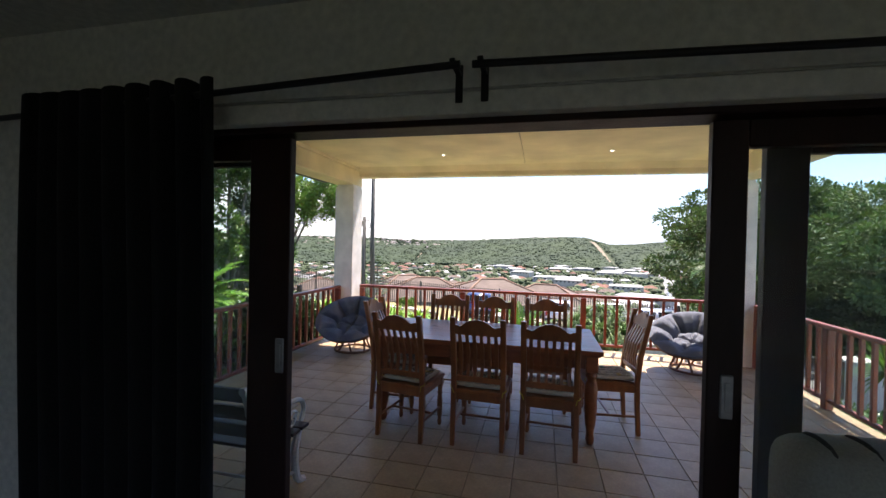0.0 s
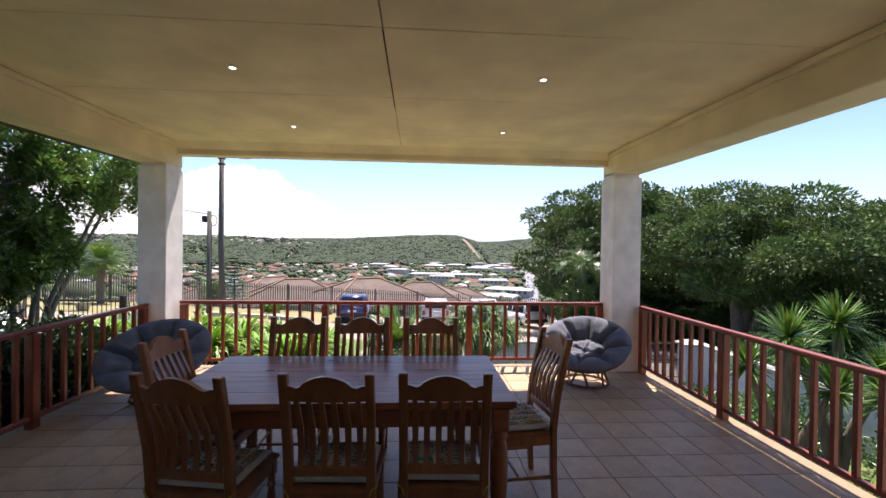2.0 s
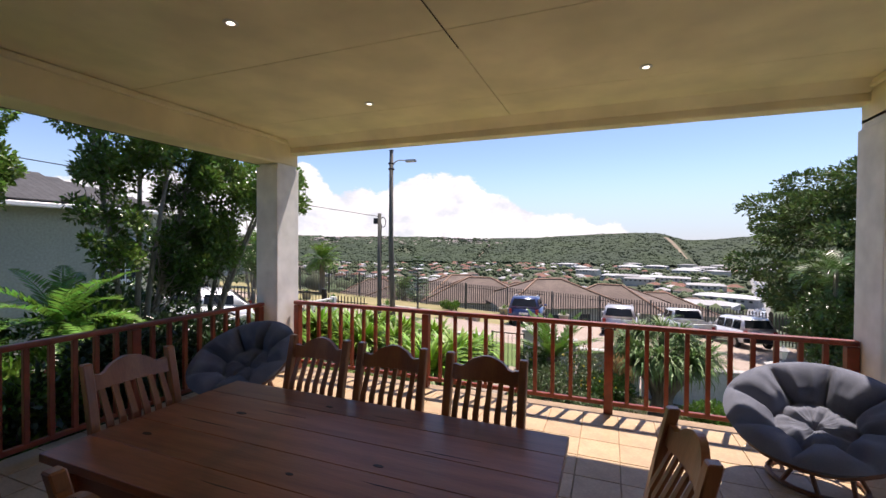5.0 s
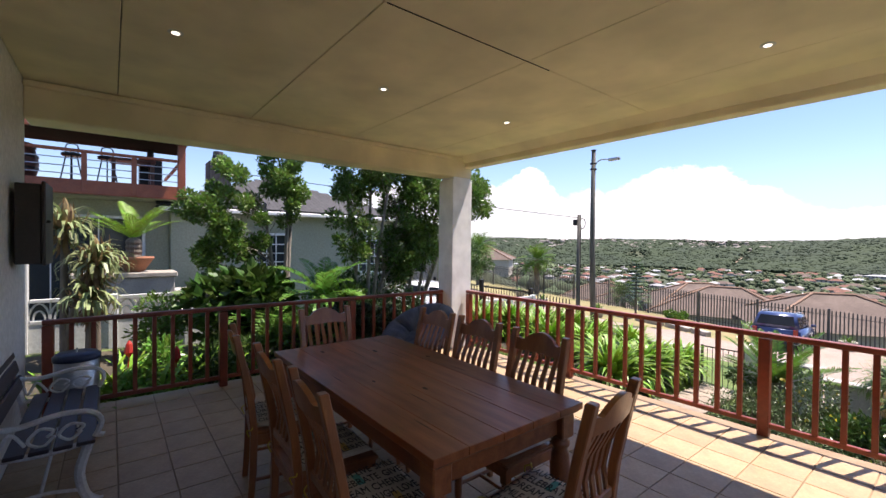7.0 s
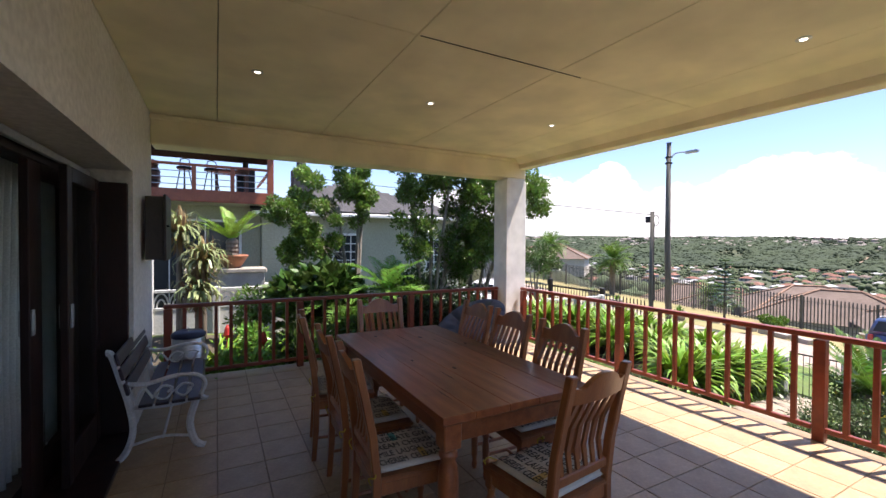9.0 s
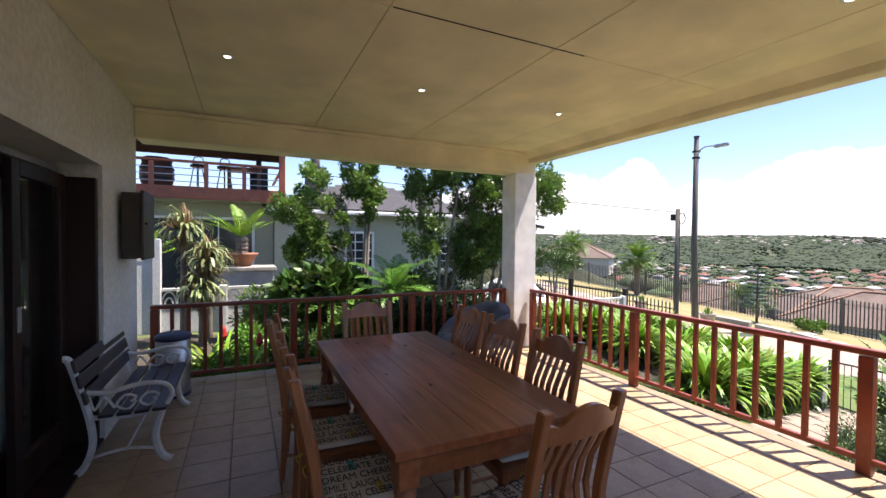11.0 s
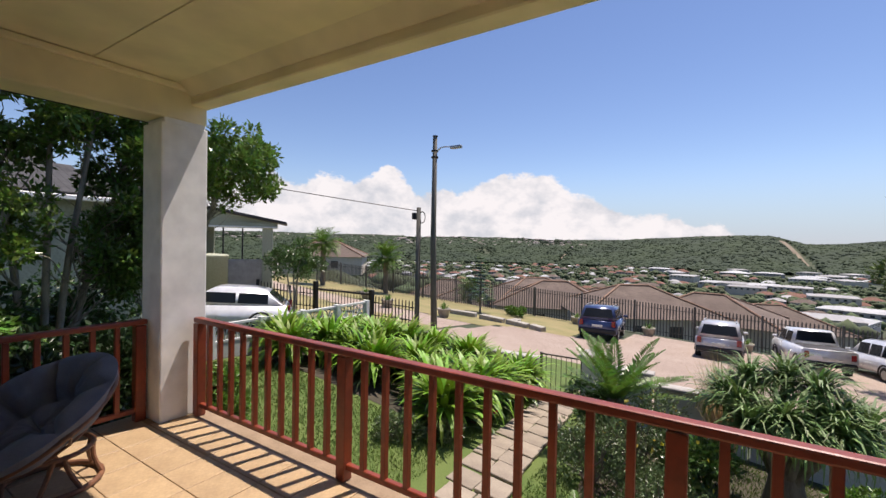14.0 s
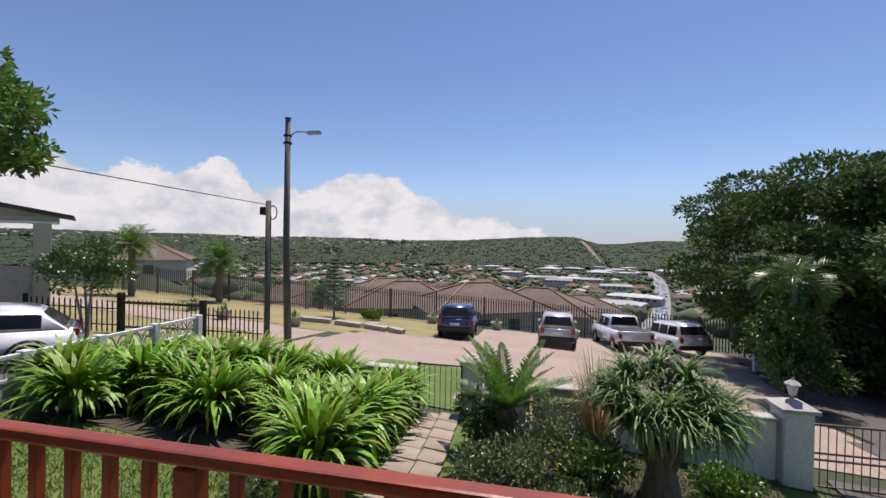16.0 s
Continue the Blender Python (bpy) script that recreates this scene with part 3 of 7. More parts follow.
# ---- dining table ----
TX, TY = 0.26, 2.087
table = thing("dining_table", pose(TX, TY, 0), "long red-brown plank dining table with turned legs and knots", "table")
hw, hd = 0.965, 0.478
ys = [-hd, -0.3, -0.1, 0.09, 0.29, hd]
for a, b in zip(ys, ys[1:]):
    part("plank", box(-hw, hw, a + 0.0006, b - 0.0006, 0.735, 0.77, 0.0022), M["tablewood"], table)
part("edge_mould", box(-hw + 0.012, hw - 0.012, -hd + 0.012, hd - 0.012, 0.72, 0.7345, 0.006), M["tablewood"], table)
for s in (-1, 1):
    part("apron", box(-0.85, 0.85, s * 0.405 - 0.012, s * 0.405 + 0.012, 0.61, 0.7195, 0.003), M["tablewood"], table)
    part("apron", box(s * 0.885 - 0.012, s * 0.885 + 0.012, -0.37, 0.37, 0.61, 0.7195, 0.003), M["tablewood"], table)
leg = None
for sx in (-1, 1):
    for sy in (-1, 1):
        if leg is None:
            b = addbox(bmesh.new(), (0, 0, 0.655), (0.095, 0.095, 0.129), 0.006)
            lathe(b, [(0.02, 0.0), (0.03, 0.02), (0.036, 0.05), (0.028, 0.09), (0.03, 0.12), (0.042, 0.17), (0.05, 0.3), (0.052, 0.42), (0.046, 0.5), (0.034, 0.53), (0.047, 0.55), (0.047, 0.57), (0.036, 0.58), (0.045, 0.592)], 16)
            o = part("leg", b, M["tablewood"], table, "", True)
            for q in o.data.polygons:
                q.use_smooth = len(q.vertices) == 4 and q.center.z < 0.59
            leg = o.data
        else:
            o = new("leg", leg)
            o.parent = table
        o.location = (sx * 0.885, sy * 0.405, 0)
for x, y, r in ((-0.55, 0.12, 0.014), (0.05, -0.22, 0.008), (0.32, -0.05, 0.01), (-0.2, 0.35, 0.01), (-0.75, -0.2, 0.012)):
    b = bmesh.new()
    lathe(b, [(r, 0.7695), (r * 0.9, 0.7712)], 10)
    for v in b.verts:
        v.co.x *= 2.4
    o = part("knot", b, M["knot"], table, "dark wood knot")
    o.location = (x, y, 0)
# drying cracks along the grain
for x, y, ln, w in ((-0.35, 0.19, 0.26, 0.0035), (0.42, -0.16, 0.2, 0.003), (-0.6, -0.02, 0.34, 0.0035), (0.15, 0.34, 0.18, 0.0028), (0.55, 0.12, 0.24, 0.003), (-0.1, -0.37, 0.22, 0.0028), (0.7, -0.33, 0.16, 0.003)):
    b = prism(bmesh.new(), [(-ln / 2, 0), (-ln * 0.2, -w), (ln * 0.15, -w * 0.5), (ln / 2, w * 0.3), (ln * 0.2, w), (-ln * 0.25, w * 0.6)], "z", 0.7695, 0.7706)
    o = part("crack", b, M["knot"], table, "fine dark drying crack")
    o.location = (x, y, 0)


# ---- chairs ----
def chair_master():
    t = thing("dining_chair", pose(0, 0, 0), "brown slat-back wooden dining chair with arched crest rail", "chair", "chairs round the table")
    # back posts, leaning back above the seat
    for s in (-1, 1):
        prof = [(-0.215, 0.0), (-0.2, 0.22), (-0.195, 0.45), (-0.215, 0.65), (-0.255, 0.85), (-0.295, 1.03)]
        b = bmesh.new()
        rings = []
        for i, (y, z) in enumerate(prof):
            w, d = (0.021, 0.02) if i else (0.017, 0.017)
            rings.append([b.verts.new((s * 0.195 + a * w, y + c * d, z)) for a, c in ((-1, -1), (1, -1), (1, 1), (-1, 1))])
        for p, q in zip(rings, rings[1:]):
            for k in range(4):
                b.faces.new((p[k], p[(k + 1) % 4], q[(k + 1) % 4], q[k]))
        b.faces.new(rings[0][::-1])
        b.faces.new(rings[-1])
        bmesh.ops.bevel(b, geom=[e for e in b.edges], offset=0.005, segments=1, affect="EDGES")
        part("back_post", b, M["chairwood"], t)
    # crest rail with a wavy arched top
    b = bmesh.new()
    n = 18
    rows = []
    for i in range(n + 1):
        u = -1 + 2 * i / n
        top = 0.975 + 0.05 * math.cos(u * math.pi / 2) ** 2 - 0.018 * math.exp(-((abs(u) - 0.72) / 0.14) ** 2)
        bow = -0.02 * (1 - u * u)
        rows.append([b.verts.new((u * 0.176, y0 + bow - (z - 0.9) * 0.22, z)) for y0, z in ((-0.284, 0.9), (-0.26, 0.9), (-0.26, top), (-0.284, top))])
    for p, q in zip(rows, rows[1:]):
        for k in range(4):
            b.faces.new((p[k], q[k], q[(k + 1) % 4], p[(k + 1) % 4]))
    b.faces.new(rows[0])
    b.faces.new(rows[-1][::-1])
    bmesh.ops.recalc_face_normals(b, faces=b.faces[:])
    part("crest_rail", b, M["chairwood"], t)
    part("lower_back_rail", box(-0.176, 0.176, -0.215, -0.19, 0.515, 0.56, 0.005), M["chairwood"], t)
    me = None
    for i in range(6):
        x = -0.14 + 0.056 * i
        if me is None:
            b = bmesh.new()
            rings = []
            for y, z, w in ((-0.204, 0.555, 0.011), (-0.19, 0.65, 0.014), (-0.212, 0.76, 0.015), (-0.255, 0.85, 0.013), (-0.28, 0.905, 0.012)):
                rings.append([b.verts.new((a * w, y + c * 0.006, z)) for a, c in ((-1, -1), (1, -1), (1, 1), (-1, 1))])
            for p, q in zip(rings, rings[1:]):
                for k in range(4):
                    b.faces.new((p[k], p[(k + 1) % 4], q[(k + 1) % 4], q[k]))
            b.faces.new(rings[0][::-1])
            b.faces.new(rings[-1])
            o = part("slat", b, M["chairwood"], t)
            me = o.data
        else:
            o = new("slat", me)
            o.parent = t
        o.location = (x, 0, 0)
    b = bmesh.new()
    prism(b, [(-0.2, -0.215), (0.2, -0.215), (0.225, 0.22), (-0.225, 0.22)], "z", 0.425, 0.45)
    bmesh.ops.bevel(b, geom=b.edges[:], offset=0.006, segments=2, affect="EDGES")
    part("seat", b, M["chairwood"], t)
    for s in (-1, 1):
        b = bmesh.new()
        lathe(b, [(0.013, 0), (0.02, 0.03), (0.015, 0.06), (0.022, 0.1), (0.024, 0.22), (0.018, 0.27), (0.025, 0.29), (0.018, 0.31), (0.023, 0.34)], 12, (s * 0.19, 0.19, 0))
        addbox(b, (s * 0.19, 0.19, 0.382), (0.044, 0.044, 0.084), 0.003)
        part("front_leg", b, M["chairwood"], t)
        part("side_rail", box(s * 0.195 - 0.01, s * 0.195 + 0.01, -0.18, 0.17, 0.365, 0.424, 0.003), M["chairwood"], t)
        part("stretcher", tube(bmesh.new(), [(s * 0.194, -0.2, 0.16), (s * 0.192, 0.19, 0.16)], 0.011, 8), M["chairwood"], t)
    part("front_rail", box(-0.168, 0.168, 0.18, 0.2, 0.365, 0.424, 0.003), M["chairwood"], t)
    part("back_rail", box(-0.174, 0.174, -0.206, -0.186, 0.365, 0.424, 0.003), M["chairwood"], t)
    part("cross_stretcher", tube(bmesh.new(), [(-0.19, 0.02, 0.16), (0.19, 0.02, 0.16)], 0.01, 8), M["chairwood"], t)
    return t


def textmesh(body, size):
    cu = bpy.data.curves.new("words", "FONT")
    cu.body, cu.size, cu.align_x, cu.align_y = body, size, "CENTER", "CENTER"
    cu.resolution_u = 2
    cu.extrude = 0.0006
    tmp = new("tmp_words", cu)
    dg = bpy.context.evaluated_depsgraph_get()
    me = bpy.data.meshes.new_from_object(tmp.evaluated_get(dg))
    bpy.data.objects.remove(tmp)
    bpy.data.curves.remove(cu)
    return me


def cushion_master():
    t = thing("seat_cushion", pose(0, 0, 0), "cream seat cushion printed with black words, tied to its chair", "cushion", "seat cushions")
    b = bmesh.new()
    n = 14
    g = {}
    for side in (1, -1):
        for i in range(n + 1):
            for j in range(n + 1):
                u, v = -1 + 2 * i / n, -1 + 2 * j / n
                e = (1 - abs(u) ** 6) * (1 - abs(v) ** 6)
                z = 0.02 + side * 0.019 * max(0.0, e) ** 0.45
                if side == -1:
                    z = max(0.002, z)
                if side == -1 and (i in (0, n) or j in (0, n)):
                    g[side, i, j] = g[1, i, j]
                    continue
                g[side, i, j] = b.verts.new((u * 0.195, v * 0.19 + 0.01, z + (0.002 * math.sin(9 * u + 4 * v) * e if side == 1 else 0)))
    for side in (1, -1):
        for i in range(n):
            for j in range(n):
                f = [g[side, i, j], g[side, i + 1, j], g[side, i + 1, j + 1], g[side, i, j + 1]]
                b.faces.new(f if side == 1 else f[::-1])
    c = part("pad", b, M["cushion"], t, "", True)
    rows = (("LAUGH LIVE SMILE", 0.15), ("CELEBRATE GIVE", 0.075), ("DREAM CHERISH", 0.0), ("SMILE LAUGH LOVE", -0.075), ("CHERISH CELEBRATE", -0.15))
    for line, y in rows:
        words = line.split()
        mes = [textmesh(w, 0.075) for w in words]
        wid = [max(v.co.x for v in m_.vertices) - min(v.co.x for v in m_.vertices) for m_ in mes]
        k = min(1.0, (0.35 - 0.02 * (len(words) - 1)) / sum(wid))
        x = -(sum(wid) * k + 0.02 * (len(words) - 1)) / 2
        for m_, wd in zip(mes, wid):
            for v in m_.vertices:
                v.co.x *= k
            m_.materials.append(M["print"])
            o = tagged(new("printed_word", m_), kind="stuff")
            o.parent = t
            o.matrix_basis = pose(-y, x + wd * k / 2 + 0.01, 0.0425, 0, 0, 90)
            x += wd * k + 0.02
    for nm, x, y, mt in (("printed_patch", -0.1, -0.02, "teal"), ("printed_patch", 0.12, 0.07, "mustard")):
        part(nm, box(x - 0.045, x + 0.045, y - 0.017, y + 0.017, 0.0395, 0.0415), M[mt], t)
    for s in (-1, 1):
        part("tie", tube(bmesh.new(), curve_z([(s * 0.17, -0.17, 0.03), (s * 0.2, -0.2, 0.04), (s * 0.222, -0.21, 0.02), (s * 0.2, -0.235, 0.01), (s * 0.19, -0.22, -0.03)], 3), 0.004, 5), M["yellow"], t, "yellow tie cord")
    return t


SEATS = [(-0.33, 1.56, -9), (0.28, 1.575, -2), (0.825, 1.575, -3), (-0.255, 2.47, 180), (0.25, 2.47, 181), (0.79, 2.46, 179), (1.33, 2.13, 97), (-0.6, 2.06, -92)]
cm, qm = chair_master(), cushion_master()
for i, (x, y, a) in enumerate(SEATS):
    if i == 0:
        c, q = cm, qm
        c.matrix_basis = pose(x, y, 0, 0, 0, a)
        q.matrix_basis = pose(x, y, 0.451, 0, 0, a)
    else:
        copy_thing(cm, pose(x, y, 0, 0, 0, a))
        copy_thing(qm, pose(x, y, 0.451, 0, 0, a + (180 if i % 3 == 0 else 0)))


# ---- papasan chairs ----
def papasan(x, y, turn, tilt):
    t = thing("papasan_chair", pose(x, y, 0, 0, 0, turn) @ Matrix.Scale(0.86, 4), "round rattan papasan chair with a tufted grey-blue cushion", "chair", "papasan chairs")
    b = bmesh.new()
    ring = [(0.3 * math.cos(a), 0.3 * math.sin(a), 0.025) for a in np.linspace(0, 2 * math.pi, 25)]
    tube(b, ring, 0.02, 8, False)
    part("foot_ring", b, M["rattan"], t)
    b = bmesh.new()
    tube(b, [(0.25 * math.cos(a), 0.25 * math.sin(a), 0.27) for a in np.linspace(0, 2 * math.pi, 25)], 0.018, 8, False)
    part("top_ring", b, M["rattan"], t)
    for k in range(8):
        a = 2 * math.pi * k / 8 + 0.2
        c = a + (0.28 if k % 2 else -0.28)
        part("strut", tube(bmesh.new(), curve_z([(0.3 * math.cos(a), 0.3 * math.sin(a), 0.035), (0.25 * math.cos((a + c) / 2), 0.25 * math.sin((a + c) / 2), 0.15), (0.25 * math.cos(c), 0.25 * math.sin(c), 0.265)], 3), 0.016, 7), M["rattan"], t)
    R = 0.54
    tm = pose(0, 0.02, 0.3, tilt, 0, 0)

    def bowl(r, th):
        # dish of a sphere segment, deep 0.26
        z = 0.27 * (r / R) ** 2.1
        return tm @ Vector((r * math.cos(th), r * math.sin(th), z))

    b = bmesh.new()
    tube(b, [bowl(R, a) for a in np.linspace(0, 2 * math.pi, 33)], 0.02, 8, False)
    part("bowl_rim", b, M["rattan"], t)
    b = bmesh.new()
    for rr in (0.16, 0.36):
        tube(b, [bowl(rr, a) for a in np.linspace(0, 2 * math.pi, 25)], 0.009, 6, False)
    for k in range(14):
        a = 2 * math.pi * k / 14
        tube(b, [bowl(r, a) for r in (0.14, 0.25, 0.36, 0.46, R)], 0.009, 6)
    part("bowl_canes", b, M["rattan"], t)
    # puffed cushion: eight lobes and a middle, pulled in at seams
    nr, na = 34, 160
    vs, fs = [], []
    for side in (1, 0):
        for i in range(nr + 1):
            r = 0.585 * i / nr
            for j in range(na):
                th = 2 * math.pi * j / na
                base = tm @ Vector((r * math.cos(th), r * math.sin(th), 0.27 * (r / R) ** 2.1 + 0.02))
                q = r / 0.585
                seam = abs(math.sin(4 * th + 0.3))
                lobe = 0.28 + 0.72 * min(1.0, seam * 1.35) ** 0.6
                ring = 0.55 + 0.45 * min(1.0, abs(q - 0.5) / 0.16) ** 0.6
                if q < 0.5:
                    lobe = 0.62 + 0.3 * min(1.0, abs(math.sin(2 * th + 0.5)) * 1.6) ** 0.5 * min(1.0, q / 0.12)
                edge = max(0.0, 1 - q ** 9)
                crease = 0.014 * noise.noise(Vector((r * math.cos(th) * 9, r * math.sin(th) * 9, x))) * edge + 0.006 * noise.noise(Vector((th * 9, q * 4, y))) * edge
                h = (0.175 * lobe * ring * edge ** 0.5 + crease) if side else -0.035 * edge * (q > 0.75) * seam
                nrm = (tm.to_3x3() @ Vector((-math.cos(th) * 0.9 * q, -math.sin(th) * 0.9 * q, 1))).normalized()
                vs.append(base + nrm * h)
    m0 = (nr + 1) * na
    for o2, flip in ((0, False), (m0, True)):
        for i in range(nr):
            for j in range(na):
                f = (o2 + i * na + j, o2 + (i + 1) * na + j, o2 + (i + 1) * na + (j + 1) % na, o2 + i * na + (j + 1) % na)
                fs.append(f[::-1] if flip else f)
    mpart("cushion", vs, fs, M["denim"], t, "tufted grey-blue cushion", True)
    b = bmesh.new()
    for j in range(8):
        th = 2 * math.pi * j / 8 - 0.075
        p = tm @ Vector((0.24 * math.cos(th), 0.24 * math.sin(th), 0.27 * (0.24 / R) ** 2.1 + 0.085))
        bmesh.ops.create_uvsphere(b, u_segments=8, v_segments=5, radius=0.012, matrix=Matrix.Translation(p))
    part("buttons", b, M["denim"], t)


papasan(-1.95, 3.86, 8, 30)
papasan(2.7, 4.24, -28, 26)

# ---- bench, bin, meter box ----
bench = thing("garden_bench", pose(-1.33, 0.36, 0), "small garden bench with white cast-iron ends and dark slats", "bench")
for s in (-1, 1):
    x = s * 0.54
    e = part("cast_end", tube(bmesh.new(), curve_z([(x, 0.26, 0.0), (x, 0.2, 0.06), (x, 0.17, 0.2), (x, 0.2, 0.33), (x, 0.22, 0.38)], 4), [0.034] + [0.026] * 15 + [0.022], 7), M["iron"], bench, "ornate white cast-iron end")
    for pts, r in (
        ([(x, -0.27, 0.0), (x, -0.22, 0.06), (x, -0.18, 0.2), (x, -0.2, 0.38), (x, -0.25, 0.58), (x, -0.3, 0.76), (x, -0.33, 0.78)], 0.024),
        ([(x, 0.22, 0.38), (x, 0.05, 0.355), (x, -0.2, 0.37)], 0.016),
        ([(x, 0.17, 0.1), (x, 0.0, 0.13), (x, -0.19, 0.1)], 0.01),
        ([(x, 0.24, 0.4), (x, 0.27, 0.48), (x, 0.22, 0.55), (x, 0.08, 0.565), (x, -0.1, 0.53), (x, -0.24, 0.55)], 0.016),
        ([(x, 0.18, 0.45), (x, 0.13, 0.41), (x, 0.08, 0.45), (x, 0.13, 0.5), (x, 0.19, 0.48), (x, 0.16, 0.45)], 0.009),
        ([(x, 0.06, 0.45), (x, 0.01, 0.4), (x, -0.05, 0.44), (x, 0.0, 0.5), (x, 0.06, 0.48), (x, 0.03, 0.45)], 0.009),
        ([(x, -0.06, 0.42), (x, -0.12, 0.5), (x, -0.17, 0.42), (x, -0.2, 0.52)], 0.009),
    ):
        part("scroll", tube(bmesh.new(), curve_z(pts, 4), r, 6), M["iron"], e)
part("brace", tube(bmesh.new(), [(-0.54, 0.0, 0.12), (0.54, 0.0, 0.12)], 0.009, 6), M["iron"], bench, "thin white tie rod")
for y in (0.2, 0.1, 0.0, -0.1):
    part("seat_slat", box(-0.6, 0.6, y - 0.042, y + 0.042, 0.378, 0.4, 0.004), M["benchslat"], bench)
for y, z in ((-0.235, 0.52), (-0.262, 0.63), (-0.285, 0.735)):
    b = addbox(bmesh.new(), (0, y + 0.025, z), (1.2, 0.02, 0.085), 0.004, Matrix.Rotation(radians(14), 4, "X"))
    part("back_slat", b, M["benchslat"], bench)

bin_ = thing("pedal_bin", pose(-2.22, 0.45, 0), "round brushed-steel pedal bin with a navy lid", "bin")
b = bmesh.new()
lathe(b, [(0.14, 0.0), (0.15, 0.01), (0.15, 0.56), (0.145, 0.565)], 28)
part("drum", b, M["steel"], bin_, "", True)
b = bmesh.new()
lathe(b, [(0.158, 0.566), (0.16, 0.6), (0.13, 0.625), (0.05, 0.632)], 28)
part("lid", b, M["navy"], bin_, "navy plastic lid", True)
part("base_ring", lathe(bmesh.new(), [(0.152, 0.0), (0.156, 0.003), (0.156, 0.03), (0.152, 0.034)], 28), M["navy"], bin_)
part("lid_handle", tube(bmesh.new(), curve_z([(-0.05, 0, 0.62), (-0.03, 0, 0.65), (0.03, 0, 0.65), (0.05, 0, 0.62)], 3), 0.007, 6), M["alu"], bin_)

mb = thing("wall_box", pose(-1.95, 0.14, 1.39), "dark wall-mounted timber box with a door", "box")
part("body", box(-0.22, 0.22, 0.0, 0.14, 0.0, 0.58, 0.006), M["box"], mb)
part("door", box(-0.24, 0.24, 0.141, 0.165, -0.01, 0.6, 0.006), M["box"], mb)
part("knob", lathe(bmesh.new(), [(0.012, 0.0), (0.014, 0.01), (0.008, 0.02)], 10, (0.2, 0.175, 0.3)), M["black"], mb)

# ---- ground ----
# height of the far ridge by compass direction
RIDGE_AZ = [-1.2, -0.6, -0.27, -0.2, -0.148, -0.1, 0.018, 0.1, 0.17, 0.27, 0.4, 0.95, 1.6]
RIDGE_Z = [14, 22, 18, 9, 8, 25, 25, 18, 13, 10, 15, 16, 14]


def ground(x, y):
    """Height of the land: garden, street, bank, then the valley and the hills beyond."""
    xc = max(-30.0, min(30.0, x))
    g1 = -1.62 - 0.11 * max(-5.2, min(9, x)) - 0.08 * (max(0, min(14, y)) - 9)
    g2 = -1.9 - 0.1 * (y - 11.8) - 0.05 * (xc + 1.5)
    k = max(0.0, min(1.0, (y - 11.5) / 1.5))
    z = g1 * (1 - k) + g2 * k
    if y < 13 and x < -7.4:
        z -= 0.3 * min(1.0, (-7.4 - x) / 0.6) * max(0.0, min(1.0, 13 - y)) * max(0.0, min(1.0, (y - 5) / 2))
    if y > 32:
        z32 = -1.9 - 0.1 * 20.2 - 0.05 * (xc + 1.5)
        d = math.hypot(x, y)
        pts = [(32, z32), (50, -9), (110, -17), (260, -36), (880, -41)]
        dd = max(32, min(880, d))
        for (a, za), (b, zb) in zip(pts, pts[1:]):
            if dd <= b:
                z = za + (zb - za) * (dd - a) / (b - a)
                break
        azl = math.atan2(-x, y)
        z += 6.3 * max(0.0, min(1.0, (azl - 0.45) / 0.3)) * max(0.0, min(1.0, (d - 34) / 12)) * max(0.0, min(1.0, (260 - d) / 150))
        if d > 880:
            crest = float(np.interp(azl, RIDGE_AZ, RIDGE_Z))
            u = min(1.0, (d - 880) / 420)
            u = u * u * (3 - 2 * u) * 0.5 + u * 0.5
            z += (crest - z) * u + 4 * u * noise.noise(Vector((x / 170, y / 170, 3))) - 0.02 * max(0.0, d - 1300)
    return z


def sheet(name, xs, ys, fn, material, lift=0.0):
    vs = [(x, y, fn(x, y) + lift) for y in ys for x in xs]
    w = len(xs)
    fs = [(j * w + i, j * w + i + 1, (j + 1) * w + i + 1, (j + 1) * w + i) for j in range(len(ys) - 1) for i in range(w - 1)]
    return mpart(name, vs, fs, material, None, "", True)


def terrain_mat():
    m = mat("land", (0.036, 0.05, 0.022), (0.055, 0.066, 0.03), 0.95, scale=0.02, fine=0.4, bump=0.0)
    return m


neg_x = sorted({-x for x in np.geomspace(9, 4200, 46)})
xs = [*neg_x, *np.arange(-8.5, 9, 0.5), *np.geomspace(9, 4200, 46)]
ys = [-4200, -1500, -500, -200, -80, -40, -20, -10, -6, *np.arange(-4, 34, 0.5), *np.geomspace(34.5, 4600, 80)]
M["land"] = terrain_mat()
tagged(sheet("ground", xs, ys, ground, M["land"]), "rolling ground of lawn, scrub and far hills", kind="structure")


def region(name, x0, x1, y0, y1, step, inside, material, lift, label):
    """A thin ground cover laid over the land where inside(x, y) holds."""
    xs_, ys_ = np.arange(x0, x1 + step / 2, step), np.arange(y0, y1 + step / 2, step)
    idx, vs, fs = {}, [], []

    def v(i, j):
        if (i, j) not in idx:
            idx[i, j] = len(vs)
            vs.append((xs_[i], ys_[j], ground(xs_[i], ys_[j]) + lift))
        return idx[i, j]
    for i in range(len(xs_) - 1):
        for j in range(len(ys_) - 1):
            if inside(xs_[i] + step / 2, ys_[j] + step / 2):
                fs.append((v(i, j), v(i + 1, j), v(i + 1, j + 1), v(i, j + 1)))
    return tagged(mpart(name, vs, fs, material, None, "", True), label, kind="structure")


